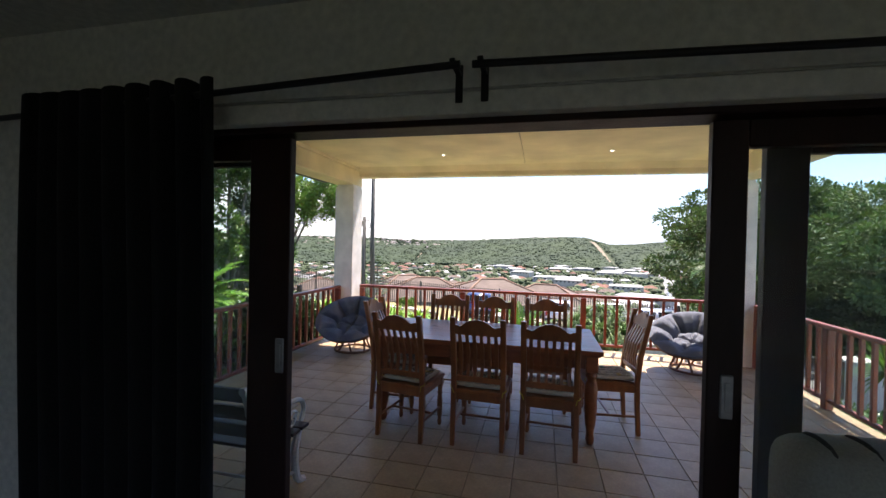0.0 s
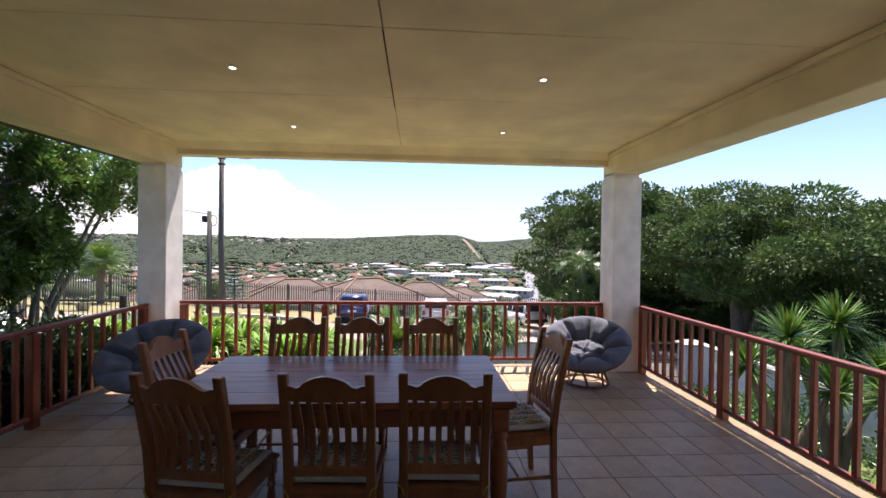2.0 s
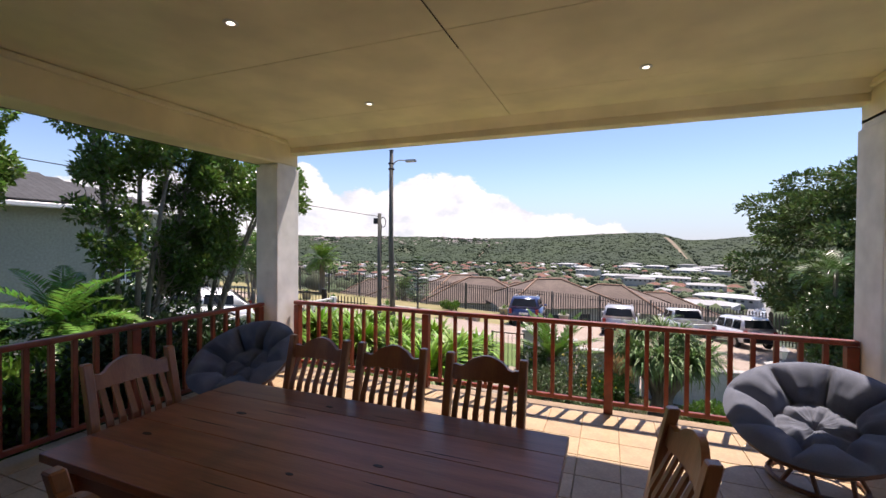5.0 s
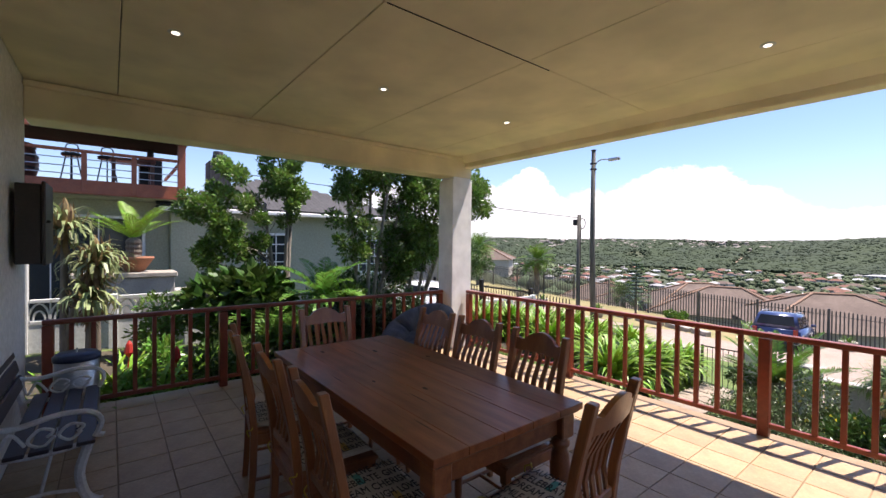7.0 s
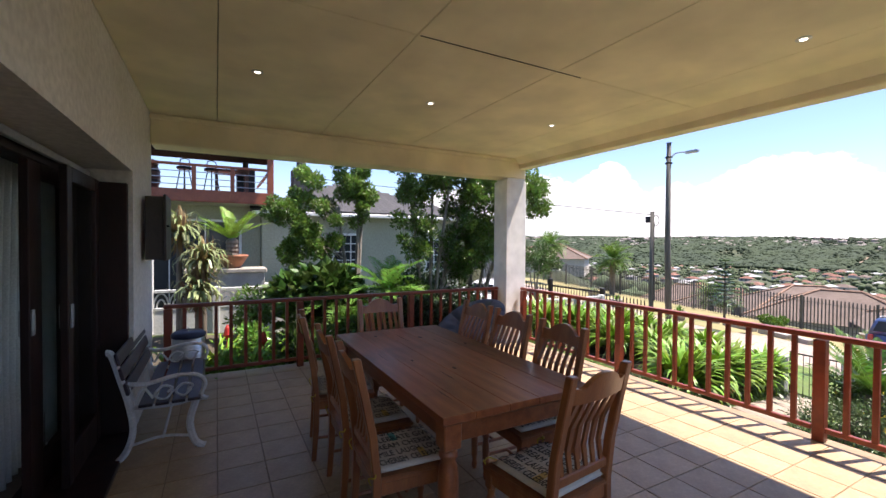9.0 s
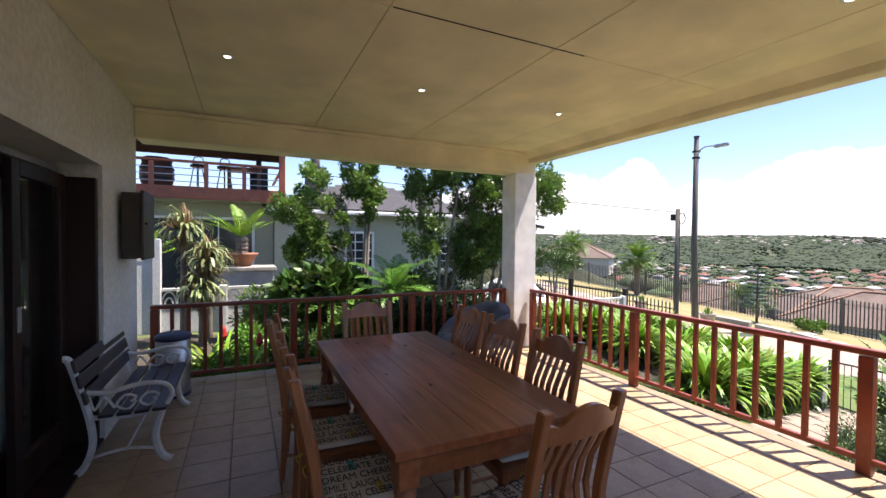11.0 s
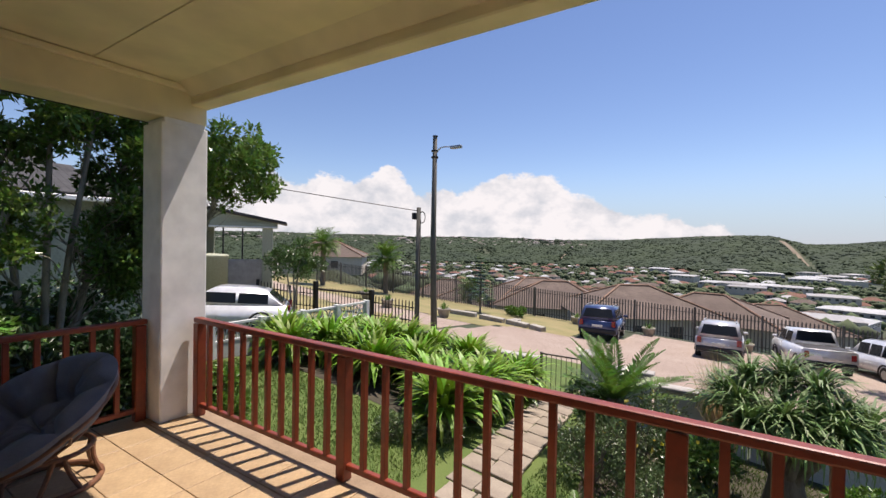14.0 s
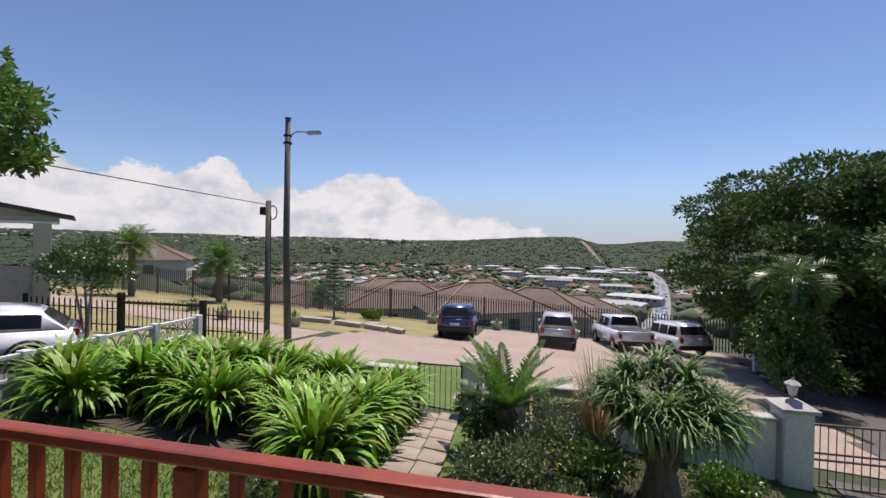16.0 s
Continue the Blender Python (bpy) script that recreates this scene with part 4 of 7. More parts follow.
def brickmat(name, c1, c2, mortar, scale, bw=0.5, rh=0.25):
    m = mat(name, c1, c2, 0.9, scale=0.6, fine=12, bump=0.3)
    nt = m.node_tree
    p = nt.nodes["Principled BSDF"]
    br = nt.nodes.new("ShaderNodeTexBrick")
    br.inputs["Scale"].default_value = scale
    br.inputs["Mortar Size"].default_value = 0.012
    br.inputs["Color1"].default_value, br.inputs["Color2"].default_value, br.inputs["Mortar"].default_value = (1, 1, 1, 1), (0.78, 0.76, 0.75, 1), (*mortar, 1)
    tcn = nt.nodes.new("ShaderNodeTexCoord")
    nt.links.new(tcn.outputs["Object"], br.inputs["Vector"])
    mx = nt.nodes.new("ShaderNodeMixRGB")
    mx.blend_type = "MULTIPLY"
    mx.inputs[0].default_value = 0.8
    src = p.inputs["Base Color"].links[0].from_socket
    nt.links.new(src, mx.inputs[1])
    nt.links.new(br.outputs[0], mx.inputs[2])
    nt.links.new(mx.outputs[0], p.inputs["Base Color"])
    return m


M["paving"] = brickmat("brick_paving", (0.33, 0.255, 0.21), (0.38, 0.305, 0.255), (0.5, 0.45, 0.4), 4.5)
M["drygrass"] = mat("dry_grass", (0.27, 0.22, 0.1), (0.19, 0.18, 0.07), 0.95, scale=0.7, fine=18, bump=0.6)
# drive surface coloured dark to stand for tree shade on the paving
M["shade_dark_paving"] = mat("shade_dark_paving", (0.075, 0.068, 0.063), (0.11, 0.1, 0.094), 0.9, scale=0.7, fine=30, bump=0.3)
M["soil"] = mat("flower_bed_soil", (0.07, 0.055, 0.035), (0.045, 0.04, 0.025), 0.95, scale=2, fine=30, bump=0.8)
M["rooftile"] = brickmat("brown_roof_tile", (0.175, 0.13, 0.105), (0.14, 0.105, 0.086), (0.35, 0.3, 0.28), 1.6)
M["slate"] = brickmat("grey_roof_tile", (0.05, 0.05, 0.053), (0.07, 0.07, 0.073), (0.25, 0.25, 0.25), 1.7)

region("lawn", -7.0, 9.4, -4.0, 11.8, 0.4, lambda x, y: not (-2.7 < x < 6 and y < 5.0), M["lawn"], 0.012, "green lawn in the front garden")
region("paving", -9.0, 20, 12.6, 31, 0.4, lambda x, y: (y < 23.6 + 0.25 * math.sin(x) or x > -5.0 + 0.1 * y) and x > -9 + 0.15 * (y - 13) and x < 7 + 0.25 * (y - 12), M["paving"], 0.02, "pinkish brick-paved forecourt")
# dark cover painted where the broad trees would shade the ground
region("road", 5, 26, 8, 34, 0.6, lambda x, y: x >= 7 + 0.25 * (y - 12) and y > 12.2 or (y < 12.3 and 5.4 < x < 9.3), M["shade_dark_paving"], 0.03, "driveway under trees, their shade put into its dark colour")
region("verge", -42, -4, 12.6, 31.5, 0.6, lambda x, y: not (x > -9 + 0.15 * (y - 13) and (y < 23.6 or x > -5 + 0.1 * y)) and not (19.5 < y + 0.12 * x + 2 < 22.5), M["drygrass"], 0.024, "dry mown grass bank")
region("verge_lawn", -4.2, -0.8, 12.3, 17.1, 0.3, lambda x, y: x < -0.9 - 0.1 * (y - 12), M["lawn"], 0.03, "strip of green lawn outside the garden gate")
region("driveway", -42, -8.4, 15, 30, 0.5, lambda x, y: 19.5 < y + 0.12 * x + 2 < 22.5, M["paving"], 0.022, "pink brick drive along the bank")


# ---- plant helpers ----
def leaf_arrays(P, D, L, W, flat=0.5, r=rng):
    """Diamond leaves at P, growing along D, length L, width W."""
    n = len(P)
    D = D / (np.linalg.norm(D, axis=1, keepdims=True) + 1e-9)
    R = r.normal(size=(n, 3))
    R[:, 2] += flat
    S = np.cross(D, R)
    S /= np.linalg.norm(S, axis=1, keepdims=True) + 1e-9
    U = np.cross(S, D)
    L, W = np.broadcast_to(L, n)[:, None], np.broadcast_to(W, n)[:, None]
    a, b = P, P + D * L
    c1 = P + D * L * 0.45 + S * W * 0.5 + U * W * 0.14
    c2 = P + D * L * 0.45 - S * W * 0.5 + U * W * 0.14
    V = np.stack([a, c1, b, c2], 1).reshape(-1, 3)
    F = np.arange(4 * n).reshape(n, 4)
    return V, F


def foliage(name, centres, radii, n, L, W, material, parent, shell=0.55, kind="", seed=1, squash=0.8, label=""):
    """A crown of many leaves gathered in clumps round centres."""
    r = np.random.default_rng(seed)
    C, RR = np.array(centres, float), np.array(radii, float)
    k = r.choice(len(C), n, p=RR ** 2 / (RR ** 2).sum())
    d = r.normal(size=(n, 3))
    d /= np.linalg.norm(d, axis=1, keepdims=True)
    rad = RR[k] * (shell + (1 - shell) * r.random(n) ** 0.5) * (0.85 + 0.3 * r.random(n))
    off = d * rad[:, None]
    off[:, 2] *= squash
    P = C[k] + off
    D = d + r.normal(size=(n, 3)) * 0.6
    D[:, 2] += 0.15
    V, F = leaf_arrays(P, D, L * (0.7 + 0.6 * r.random(n)), W * (0.7 + 0.6 * r.random(n)), 0.8, r)
    o = mpart(name, V, F, material, parent, label)
    if kind:
        tagged(o, kind=kind)
    return o


def branches(bm, start, ends, r0, wob=0.15, seed=3, n=7):
    r = random.Random(seed)
    for e in ends:
        s, e = Vector(start), Vector(e)
        mid = [s.lerp(e, f) + Vector((r.uniform(-wob, wob), r.uniform(-wob, wob), r.uniform(-wob, wob) + 0.1 * f)) for f in (0.3, 0.6)]
        pts = curve_z([s, *mid, e], 3)
        tube(bm, pts, [r0 * (1 - 0.75 * i / (len(pts) - 1)) for i in range(len(pts))], n)
    return bm


def blade_mesh(n, length, width, spread, droop, seed, up=0.4, segs=5, r_in=0.05, fold=0.25):
    """Arching strap leaves growing from a tuft."""
    r = np.random.default_rng(seed)
    V, F = [], []
    for _ in range(n):
        a = r.uniform(0, 2 * math.pi)
        el0 = r.uniform(up, 1.45)
        ln = length * r.uniform(0.65, 1.15)
        w = width * r.uniform(0.75, 1.2)
        p = np.array([math.cos(a), math.sin(a), 0]) * r.uniform(0, r_in)
        el, b0 = el0, len(V)
        side = np.array([-math.sin(a), math.cos(a), 0])
        for s in range(segs + 1):
            f = s / segs
            ww = w * (0.55 + 0.9 * f if f < 0.5 else 1.0) * (1 - max(0, f - 0.5) * 1.9) * 0.5 + 0.001
            V.append(p + side * ww)
            V.append(p - side * ww)
            el = el0 - droop * f ** 1.5 * (1.6 - 0.5 * el0 / 1.5)
            p = p + np.array([math.cos(a) * math.cos(el) * spread, math.sin(a) * math.cos(el) * spread, math.sin(el)]) * ln / segs
        for s in range(segs):
            q = b0 + 2 * s
            F.append((q, q + 1, q + 3, q + 2))
    return V, F


def frond(V, F, base, az_, el0, length, leaflets, leaf_len, leaf_w, droop, r):
    """One feather-shaped frond of a cycad or palm."""
    p, el = np.array(base, float), el0
    seg = length / leaflets
    side = np.array([-math.sin(az_), math.cos(az_), 0])
    for i in range(leaflets):
        f = i / leaflets
        el = el0 - droop * f ** 1.3
        t = np.array([math.cos(az_) * math.cos(el), math.sin(az_) * math.cos(el), math.sin(el)])
        q = p + t * seg
        up = np.cross(t, side)
        b = len(V)
        V += [p + side * 0.008, p - side * 0.008, q - side * 0.008, q + side * 0.008]
        F.append((b, b + 1, b + 2, b + 3))
        if i > 1:
            ll = leaf_len * math.sin(math.pi * min(1, 0.12 + 0.9 * f)) ** 0.7 + 0.02
            for s in (-1, 1):
                dl = side * s * 0.85 + t * 0.5 - up * -0.25 + r.normal(size=3) * 0.06
                dl /= np.linalg.norm(dl)
                b = len(V)
                V += [p, p + t * leaf_w + dl * ll * 0.4, p + dl * ll, p - t * leaf_w * 0.3 + dl * ll * 0.4]
                F.append((b, b + 1, b + 2, b + 3))
        p = q
    return V, F


def frond_plant(name, x, y, z, n, length, leaf_len, label, category, material, stem_h=0.2, stem_r=0.1, seed=1, el=(0.2, 1.2), droop=0.9, leaflets=26, group="", leaf_w=0.02):
    t = thing(name, pose(x, y, z), label, category, group)
    b = bmesh.new()
    prof = [(stem_r * 1.1, -0.1)]
    for i in range(9):
        prof += [(stem_r * (1 + 0.12 * (i % 2)), stem_h * i / 8)]
    lathe(b, prof + [(stem_r * 0.5, stem_h + 0.06)], 10)
    part("stem", b, M["bark"], t)
    r = np.random.default_rng(seed)
    for k in range(n):
        V, F = [], []
        frond(V, F, (0, 0, stem_h), 2 * math.pi * (k * 0.382 + 0.03 * r.normal()), r.uniform(*el), length * r.uniform(0.85, 1.1), leaflets, leaf_len, leaf_w, droop, r)
        mpart("frond", V, F, material, t)
    return t


# ---- agapanthus bed ----
clumps = []
for s in range(3):
    t = thing("agapanthus", pose(0, 0, 0), "lush bright-green strap-leaved agapanthus clump in the garden bed", "plant", "agapanthus bed")
    V, F = blade_mesh(130, 0.8, 0.085, 0.8, 1.15, 30 + s, 0.8, 7, 0.16)
    mpart("inner_leaf_tuft", np.array(V) + np.array([0, 0, 0.16]), F, M["leaf_strap"], t)
    V, F = blade_mesh(110, 0.68, 0.08, 1.0, 1.5, 60 + s, 0.4, 7, 0.2)
    mpart("outer_leaf_skirt", np.array(V) + np.array([0, 0, 0.22]), F, M["leaf_strap"], t)
    V, F = blade_mesh(26, 0.6, 0.05, 1.0, 1.9, 90 + s, 0.3, 6, 0.3)
    mpart("faded_leaf_skirt", V, F, M["leaf_grey"], t, "faded old leaves")
    clumps.append(t)
r = np.random.default_rng(5)
spots = []
for gx in np.arange(-6.7, -1.4, 0.95):
    for gy in np.arange(7.4, 11.8, 0.95):
        x, y = gx + r.uniform(-0.25, 0.25), gy + r.uniform(-0.25, 0.25)
        edge = -1.5 - 0.1 * (y - 9)
        if x < edge and (y > 8.5 or (x > -2.9 and y > 7.9)):
            spots.append((x, y))
used = [False] * 3
for i, (x, y) in enumerate(spots):
    k = i % 3
    s = r.uniform(1.0, 1.3)
    m = pose(x, y, ground(x, y) - 0.02, 0, 0, r.uniform(0, 360)) @ Matrix.Scale(s, 4)
    if not used[k]:
        clumps[k].matrix_basis = m
        used[k] = True
    else:
        o = copy_thing(clumps[k], m)
        o.scale = (s, s, s)
region("flower_bed", -7, -1.8, 7.2, 12, 0.4, lambda x, y: x < -1.9 and y > 8.2, M["soil"], 0.02, "dark planted soil bed")
region("flower_bed", -0.3, 4.4, 7.6, 11.8, 0.4, lambda x, y: x > 0.2 - 0.12 * (y - 8), M["soil"], 0.022, "dark soil under shrubs")
region("flower_bed", -6.8, -2.8, -2.5, 5.4, 0.4, lambda x, y: True, M["soil"], 0.025, "shaded soil under trees")

# grass blades on the near lawn
V, F = [], []
gr = np.random.default_rng(11)
n = 90000
gx, gy = gr.uniform(-6.8, 4.5, n), gr.uniform(5.2, 11.6, n)
ok = ~((gx < -1.9) & (gy > 8.3)) & ~((np.abs(gx + 0.9 - 0.02 * (gy - 9)) < 0.5) & (gy > 6.5))
gx, gy = gx[ok], gy[ok]
gz = np.array([ground(a, b) for a, b in zip(gx, gy)]) + 0.01
P = np.stack([gx, gy, gz], 1)
D = gr.normal(size=(len(gx), 3)) * 0.5
D[:, 2] = 1
V, F = leaf_arrays(P, D, gr.uniform(0.03, 0.09, len(gx)), 0.012, 0.2, gr)
M["grassblade"] = leafmat("grass_blade", (0.075, 0.135, 0.02), (0.13, 0.185, 0.035), 0.6, 0.2)
tagged(mpart("grass", V, F, M["grassblade"]), "short green lawn grass", "grass", kind="stuff")


def shrub(x, y, z, rx, rz, n, material, seed, label, L=0.07, W=0.035, name="shrub", group="", flowers=None):
    t = thing(name, pose(x, y, z), label, "shrub", group)
    r = np.random.default_rng(seed)
    m = max(5, int(n / 260))
    C = [(r.uniform(-0.7, 0.7) * rx, r.uniform(-0.7, 0.7) * rx, r.uniform(0.25, 0.85) * rz) for _ in range(m)]
    bm = bmesh.new()
    branches(bm, (0, 0, -0.05), C, 0.02, 0.06, seed, 5)
    part("branchwork", bm, M["bark"], t)
    foliage("leaves", C, [rx * r.uniform(0.3, 0.5) for _ in C], n, L, W, material, t, 0.3, "stuff", seed, 0.75)
    if flowers:
        foliage("flower_sprinkle", C, [rx * 0.5 for _ in C], flowers[0], 0.06, 0.05, flowers[1], t, 0.9, "stuff", seed + 1)
    return t


GX = ground
for i, (x, y, rx, rz, mt, n, lab) in enumerate((
    (0.6, 9.6, 0.75, 1.25, "leaf_grey", 3200, "dense grey-green garden shrub by the path"), (1.25, 9.5, 0.6, 0.8, "leaf_dark", 2800, "dense dark-green garden shrub by the wall"),
    (0.2, 8.7, 0.6, 0.85, "leaf_grey", 2600, "dense grey-green garden shrub by the path"), (1.1, 8.3, 0.65, 0.8, "leaf_grey", 2600, "dense grey-green garden shrub by the path"),
    (-0.1, 10.4, 0.5, 1.1, "leaf_dark", 2200, "dense dark-green garden shrub by the wall"),
    (3.3, 10.4, 0.6, 0.5, "leaf_mid", 2000, "low bright-green shrub below the wall"), (-1.95, 8.4, 0.45, 0.55, "leaf_grey", 2200, "low grey-green shrub edging the path"),
    (-1.9, 9.3, 0.4, 0.5, "leaf_grey", 1800, "low grey-green shrub edging the path"), (-2.2, 7.7, 0.4, 0.45, "leaf_grey", 1800, "low grey-green shrub edging the path"),
    (5.4, 7.2, 0.7, 0.9, "leaf_mid", 2400, "bright-green shrub below the railing"), (4.7, 5.9, 0.6, 0.9, "leaf_mid", 2400, "bright-green shrub below the railing"), (5.3, 4.6, 0.7, 1.0, "leaf_dark", 2400, "dark shrub below the railing"),
    (6.6, 6.2, 0.8, 1.0, "leaf_dark", 2400, "dark shrub below the railing"), (5.0, 3.0, 0.7, 0.9, "leaf_dark", 2200, "dark shrub below the railing"), (7.6, 4.0, 0.9, 1.6, "leaf_dark", 2600, "dark shrub beside the yuccas"), (7.2, 2.4, 0.9, 1.7, "leaf_dark", 2600, "dark shrub beside the yuccas"),
    (-3.6, 0.9, 0.5, 0.9, "fern", 1800, "bright ferny shrub beside the railing"), (-3.5, 2.0, 0.6, 0.95, "leaf_dark", 2600, "leafy shrub beside the railing"), (-3.7, 3.1, 0.75, 1.3, "leaf_shaded", 3800, "leafy shrub beside the railing, leaves darkened for tree shade"),
    (-3.8, 4.2, 0.85, 1.45, "leaf_shaded", 4200, "leafy shrub beside the railing, leaves darkened for tree shade"), (-4.1, 5.3, 0.75, 1.2, "leaf_shaded", 3000, "leafy shrub beside the railing, leaves darkened for tree shade"), (-5.3, 2.65, 0.95, 1.75, "leaf_dark", 2600, "large-leaved dark glossy shrub in the side garden"),
    (-5.2, 4.6, 1.0, 1.8, "leaf_dark", 5200, "large leafy shrub in the side garden"), (-5.7, 5.2, 0.9, 1.7, "leaf_dark", 5000, "large dark shrub in the side garden"), (-4.6, 3.5, 0.8, 1.5, "leaf_mid", 3600, "leafy shrub in the side garden"),
    (7.0, 8.2, 0.9, 0.9, "leaf_dark", 2600, "dark shrub along the boundary wall"), (8.3, 6.8, 0.9, 1.1, "leaf_dark", 2600, "dark shrub along the boundary wall"), (8.5, 9.0, 0.8, 0.8, "leaf_mid", 2000, "leafy shrub along the boundary wall"), (8.4, 4.8, 0.9, 1.5, "leaf_dark", 2600, "dark shrub along the boundary wall"),
    (-3.5, 2.7, 0.5, 1.25, "leaf_mid", 4500, "bright dense shrub beside the railing"), (-3.35, 3.6, 0.55, 1.65, "leaf_shaded", 7000, "dense shrub beside the railing, leaves darkened for tree shade"), (-3.45, 4.5, 0.55, 1.65, "leaf_shaded", 7000, "dense shrub beside the railing, leaves darkened for tree shade"), (-3.4, 5.5, 0.5, 1.0, "leaf_mid", 3000, "leafy shrub beyond the column"),
    (-6.3, 1.2, 0.7, 1.0, "leaf_mid", 2000, "leafy shrub below the neighbouring terrace"),
)):
    shrub(x, y, ground(x, y), rx, rz, n, M[mt], 100 + i, lab, (0.2 if "large-leaved" in lab else 0.085) if mt != "leaf_grey" else 0.05, (0.14 if "large-leaved" in lab else 0.042) if mt != "leaf_grey" else 0.022, flowers=(60, M["yellow"]) if i in (0, 1) else ((40, M["red"]) if i in (18, 7) else None))


# ---- trees ----
def tree(name, x, y, stems, crown, n, L, W, material, label, seed, r0=0.09, squash=0.85, shell=0.4):
    z = ground(x, y)
    t = thing(name, pose(x, y, z), label, "tree")
    bm = bmesh.new()
    rr = random.Random(seed)
    for (sx, sy, h) in stems:
        top = Vector((sx * 1.0, sy * 1.0, h))
        pts = curve_z([(sx * 0.15, sy * 0.15, -0.1), (sx * 0.3 + rr.uniform(-0.08, 0.08), sy * 0.4, h * 0.4), (sx * 0.7, sy * 0.75, h * 0.75), top], 4)
        tube(bm, pts, [r0 * (1 - 0.65 * i / (len(pts) - 1)) for i in range(len(pts))], 8)
    for i, (c, _) in enumerate(crown):
        sx, sy, h = min(stems, key=lambda q: (Vector(q) - Vector(c)).length)
        f = max(0.3, min(0.94, (c[2] - rr.uniform(0.25, 0.7)) / h))
        g = f ** 1.25
        branches(bm, (sx * g, sy * g, h * f), [c], r0 * 0.3 * (1.25 - f), 0.09, seed + i, 5)
    part("trunk", bm, M["palebark"] if r0 < 0.1 else M["bark"], t, "pale grey-brown branching trunk", True)
    foliage("crown", [c for c, _ in crown], [q for _, q in crown], n, L, W, material, t, shell, "", seed, squash)
    return t


def crown_blobs(seed, c, rx, ry, rz, k, q):
    r = np.random.default_rng(seed)
    out = []
    for i in range(k):
        d = r.normal(size=3)
        d /= np.linalg.norm(d)
        f = r.uniform(0.55, 1.0)
        out.append(((c[0] + d[0] * rx * f, c[1] + d[1] * ry * f, c[2] + d[2] * rz * f), q * r.uniform(0.7, 1.25)))
    return out


lab = "leafy garden tree with several slender pale trunks"
tree("garden_tree", -6.1, 3.35, [(0.1, 0.1, 3.4), (-0.2, 0.3, 3.8), (0.25, -0.4, 2.9)], crown_blobs(1, (0.05, 0.0, 3.5), 0.4, 0.36, 1.1, 34, 0.15) + crown_blobs(2, (0.2, -1.0, 2.5), 0.6, 0.75, 1.1, 40, 0.17), 19000, 0.078, 0.038, M["leaf_tree"], lab, 5, 0.055, 0.9, 0.1)
tree("garden_tree", -4.8, 4.5, [(-0.15, -0.45, 4.3), (0.1, 0.1, 4.7), (0.25, 0.5, 4.3), (0.1, 0.95, 3.9)], crown_blobs(3, (0.0, -0.1, 3.9), 0.65, 0.75, 1.05, 74, 0.17) + crown_blobs(4, (0.15, 0.85, 3.4), 0.5, 0.55, 1.0, 40, 0.165) + crown_blobs(44, (0.2, -0.4, 2.5), 0.4, 0.5, 0.6, 20, 0.14) + crown_blobs(45, (0.3, 0.8, 2.3), 0.55, 0.5, 0.7, 26, 0.16), 25000, 0.075, 0.037, M["leaf_tree"], lab, 6, 0.045, 0.9, 0.1)
tree("garden_tree", -5.0, 5.65, [(0.85, 0.6, 3.3), (0.5, 0.5, 3.6), (1.0, 0.4, 3.0), (0.1, 0.1, 3.4)], crown_blobs(5, (0.92, 0.66, 3.36), 0.75, 0.64, 0.6, 54, 0.155) + crown_blobs(6, (0.35, -0.05, 3.0), 0.55, 0.5, 1.0, 44, 0.165) + crown_blobs(66, (0.0, -0.2, 2.1), 0.5, 0.45, 0.8, 26, 0.16), 19000, 0.075, 0.037, M["leaf_tree"], lab, 7, 0.045, 0.9, 0.1)
tree("broad_tree", 13.9, 25.5, [(-2.5, -1, 6), (2.5, 0.5, 6.5), (0.5, -2, 6), (-1, 2.5, 6)], crown_blobs(8, (-0.3, 0, 5.4), 6.0, 6.0, 4.2, 100, 1.45) + crown_blobs(81, (3.0, -2.0, 2.5), 4.2, 2.6, 1.4, 40, 1.1) + crown_blobs(82, (-1.2, -2.6, 2.2), 3.4, 2.4, 1.8, 50, 1.1), 150000, 0.22, 0.105, M["leaf_canopy"], "broad dense dark-green tree with a domed crown", 8, 0.4, 0.42, 0.5)
tree("broad_tree", 24.0, 16.5, [(-2.5, -1, 6), (2.5, 0.5, 6.5), (0.5, -2, 6), (-1, 2.5, 6)], crown_blobs(9, (-1, 0, 4.4), 8.0, 8.0, 3.2, 100, 1.6), 110000, 0.22, 0.105, M["leaf_canopy"], "broad dense dark-green tree with a domed crown", 9, 0.4, 0.4, 0.5)
tree("broad_tree", 21.0, 31.0, [(-2, -1, 6), (2, 0.5, 6.5)], crown_blobs(10, (0, 0, 4.8), 7, 6, 4.0, 70, 1.6), 40000, 0.3, 0.14, M["leaf_canopy"], "broad dense dark-green tree with a domed crown", 10, 0.4, 0.45, 0.5)
tree("broad_tree", 14.2, 16.0, [(-1.5, -1, 4.5), (1.5, 0.5, 4.5), (0.5, -1.5, 4.2)], crown_blobs(12, (0, 0, 4.9), 3.6, 4.2, 2.3, 60, 1.05), 50000, 0.17, 0.08, M["leaf_canopy"], "broad dense tree shading the driveway", 13, 0.28, 0.45, 0.45)
tree("small_tree", -11.6, 13.2, [(0.2, 0.1, 2.4), (-0.3, 0.2, 2.1), (0, -0.3, 1.9)], crown_blobs(11, (0, 0, 2.3), 1.0, 1.0, 0.7, 18, 0.35), 5200, 0.1, 0.05, M["leaf_dark"], "thin small tree beside the black gate", 12, 0.05, 0.85, 0.2)

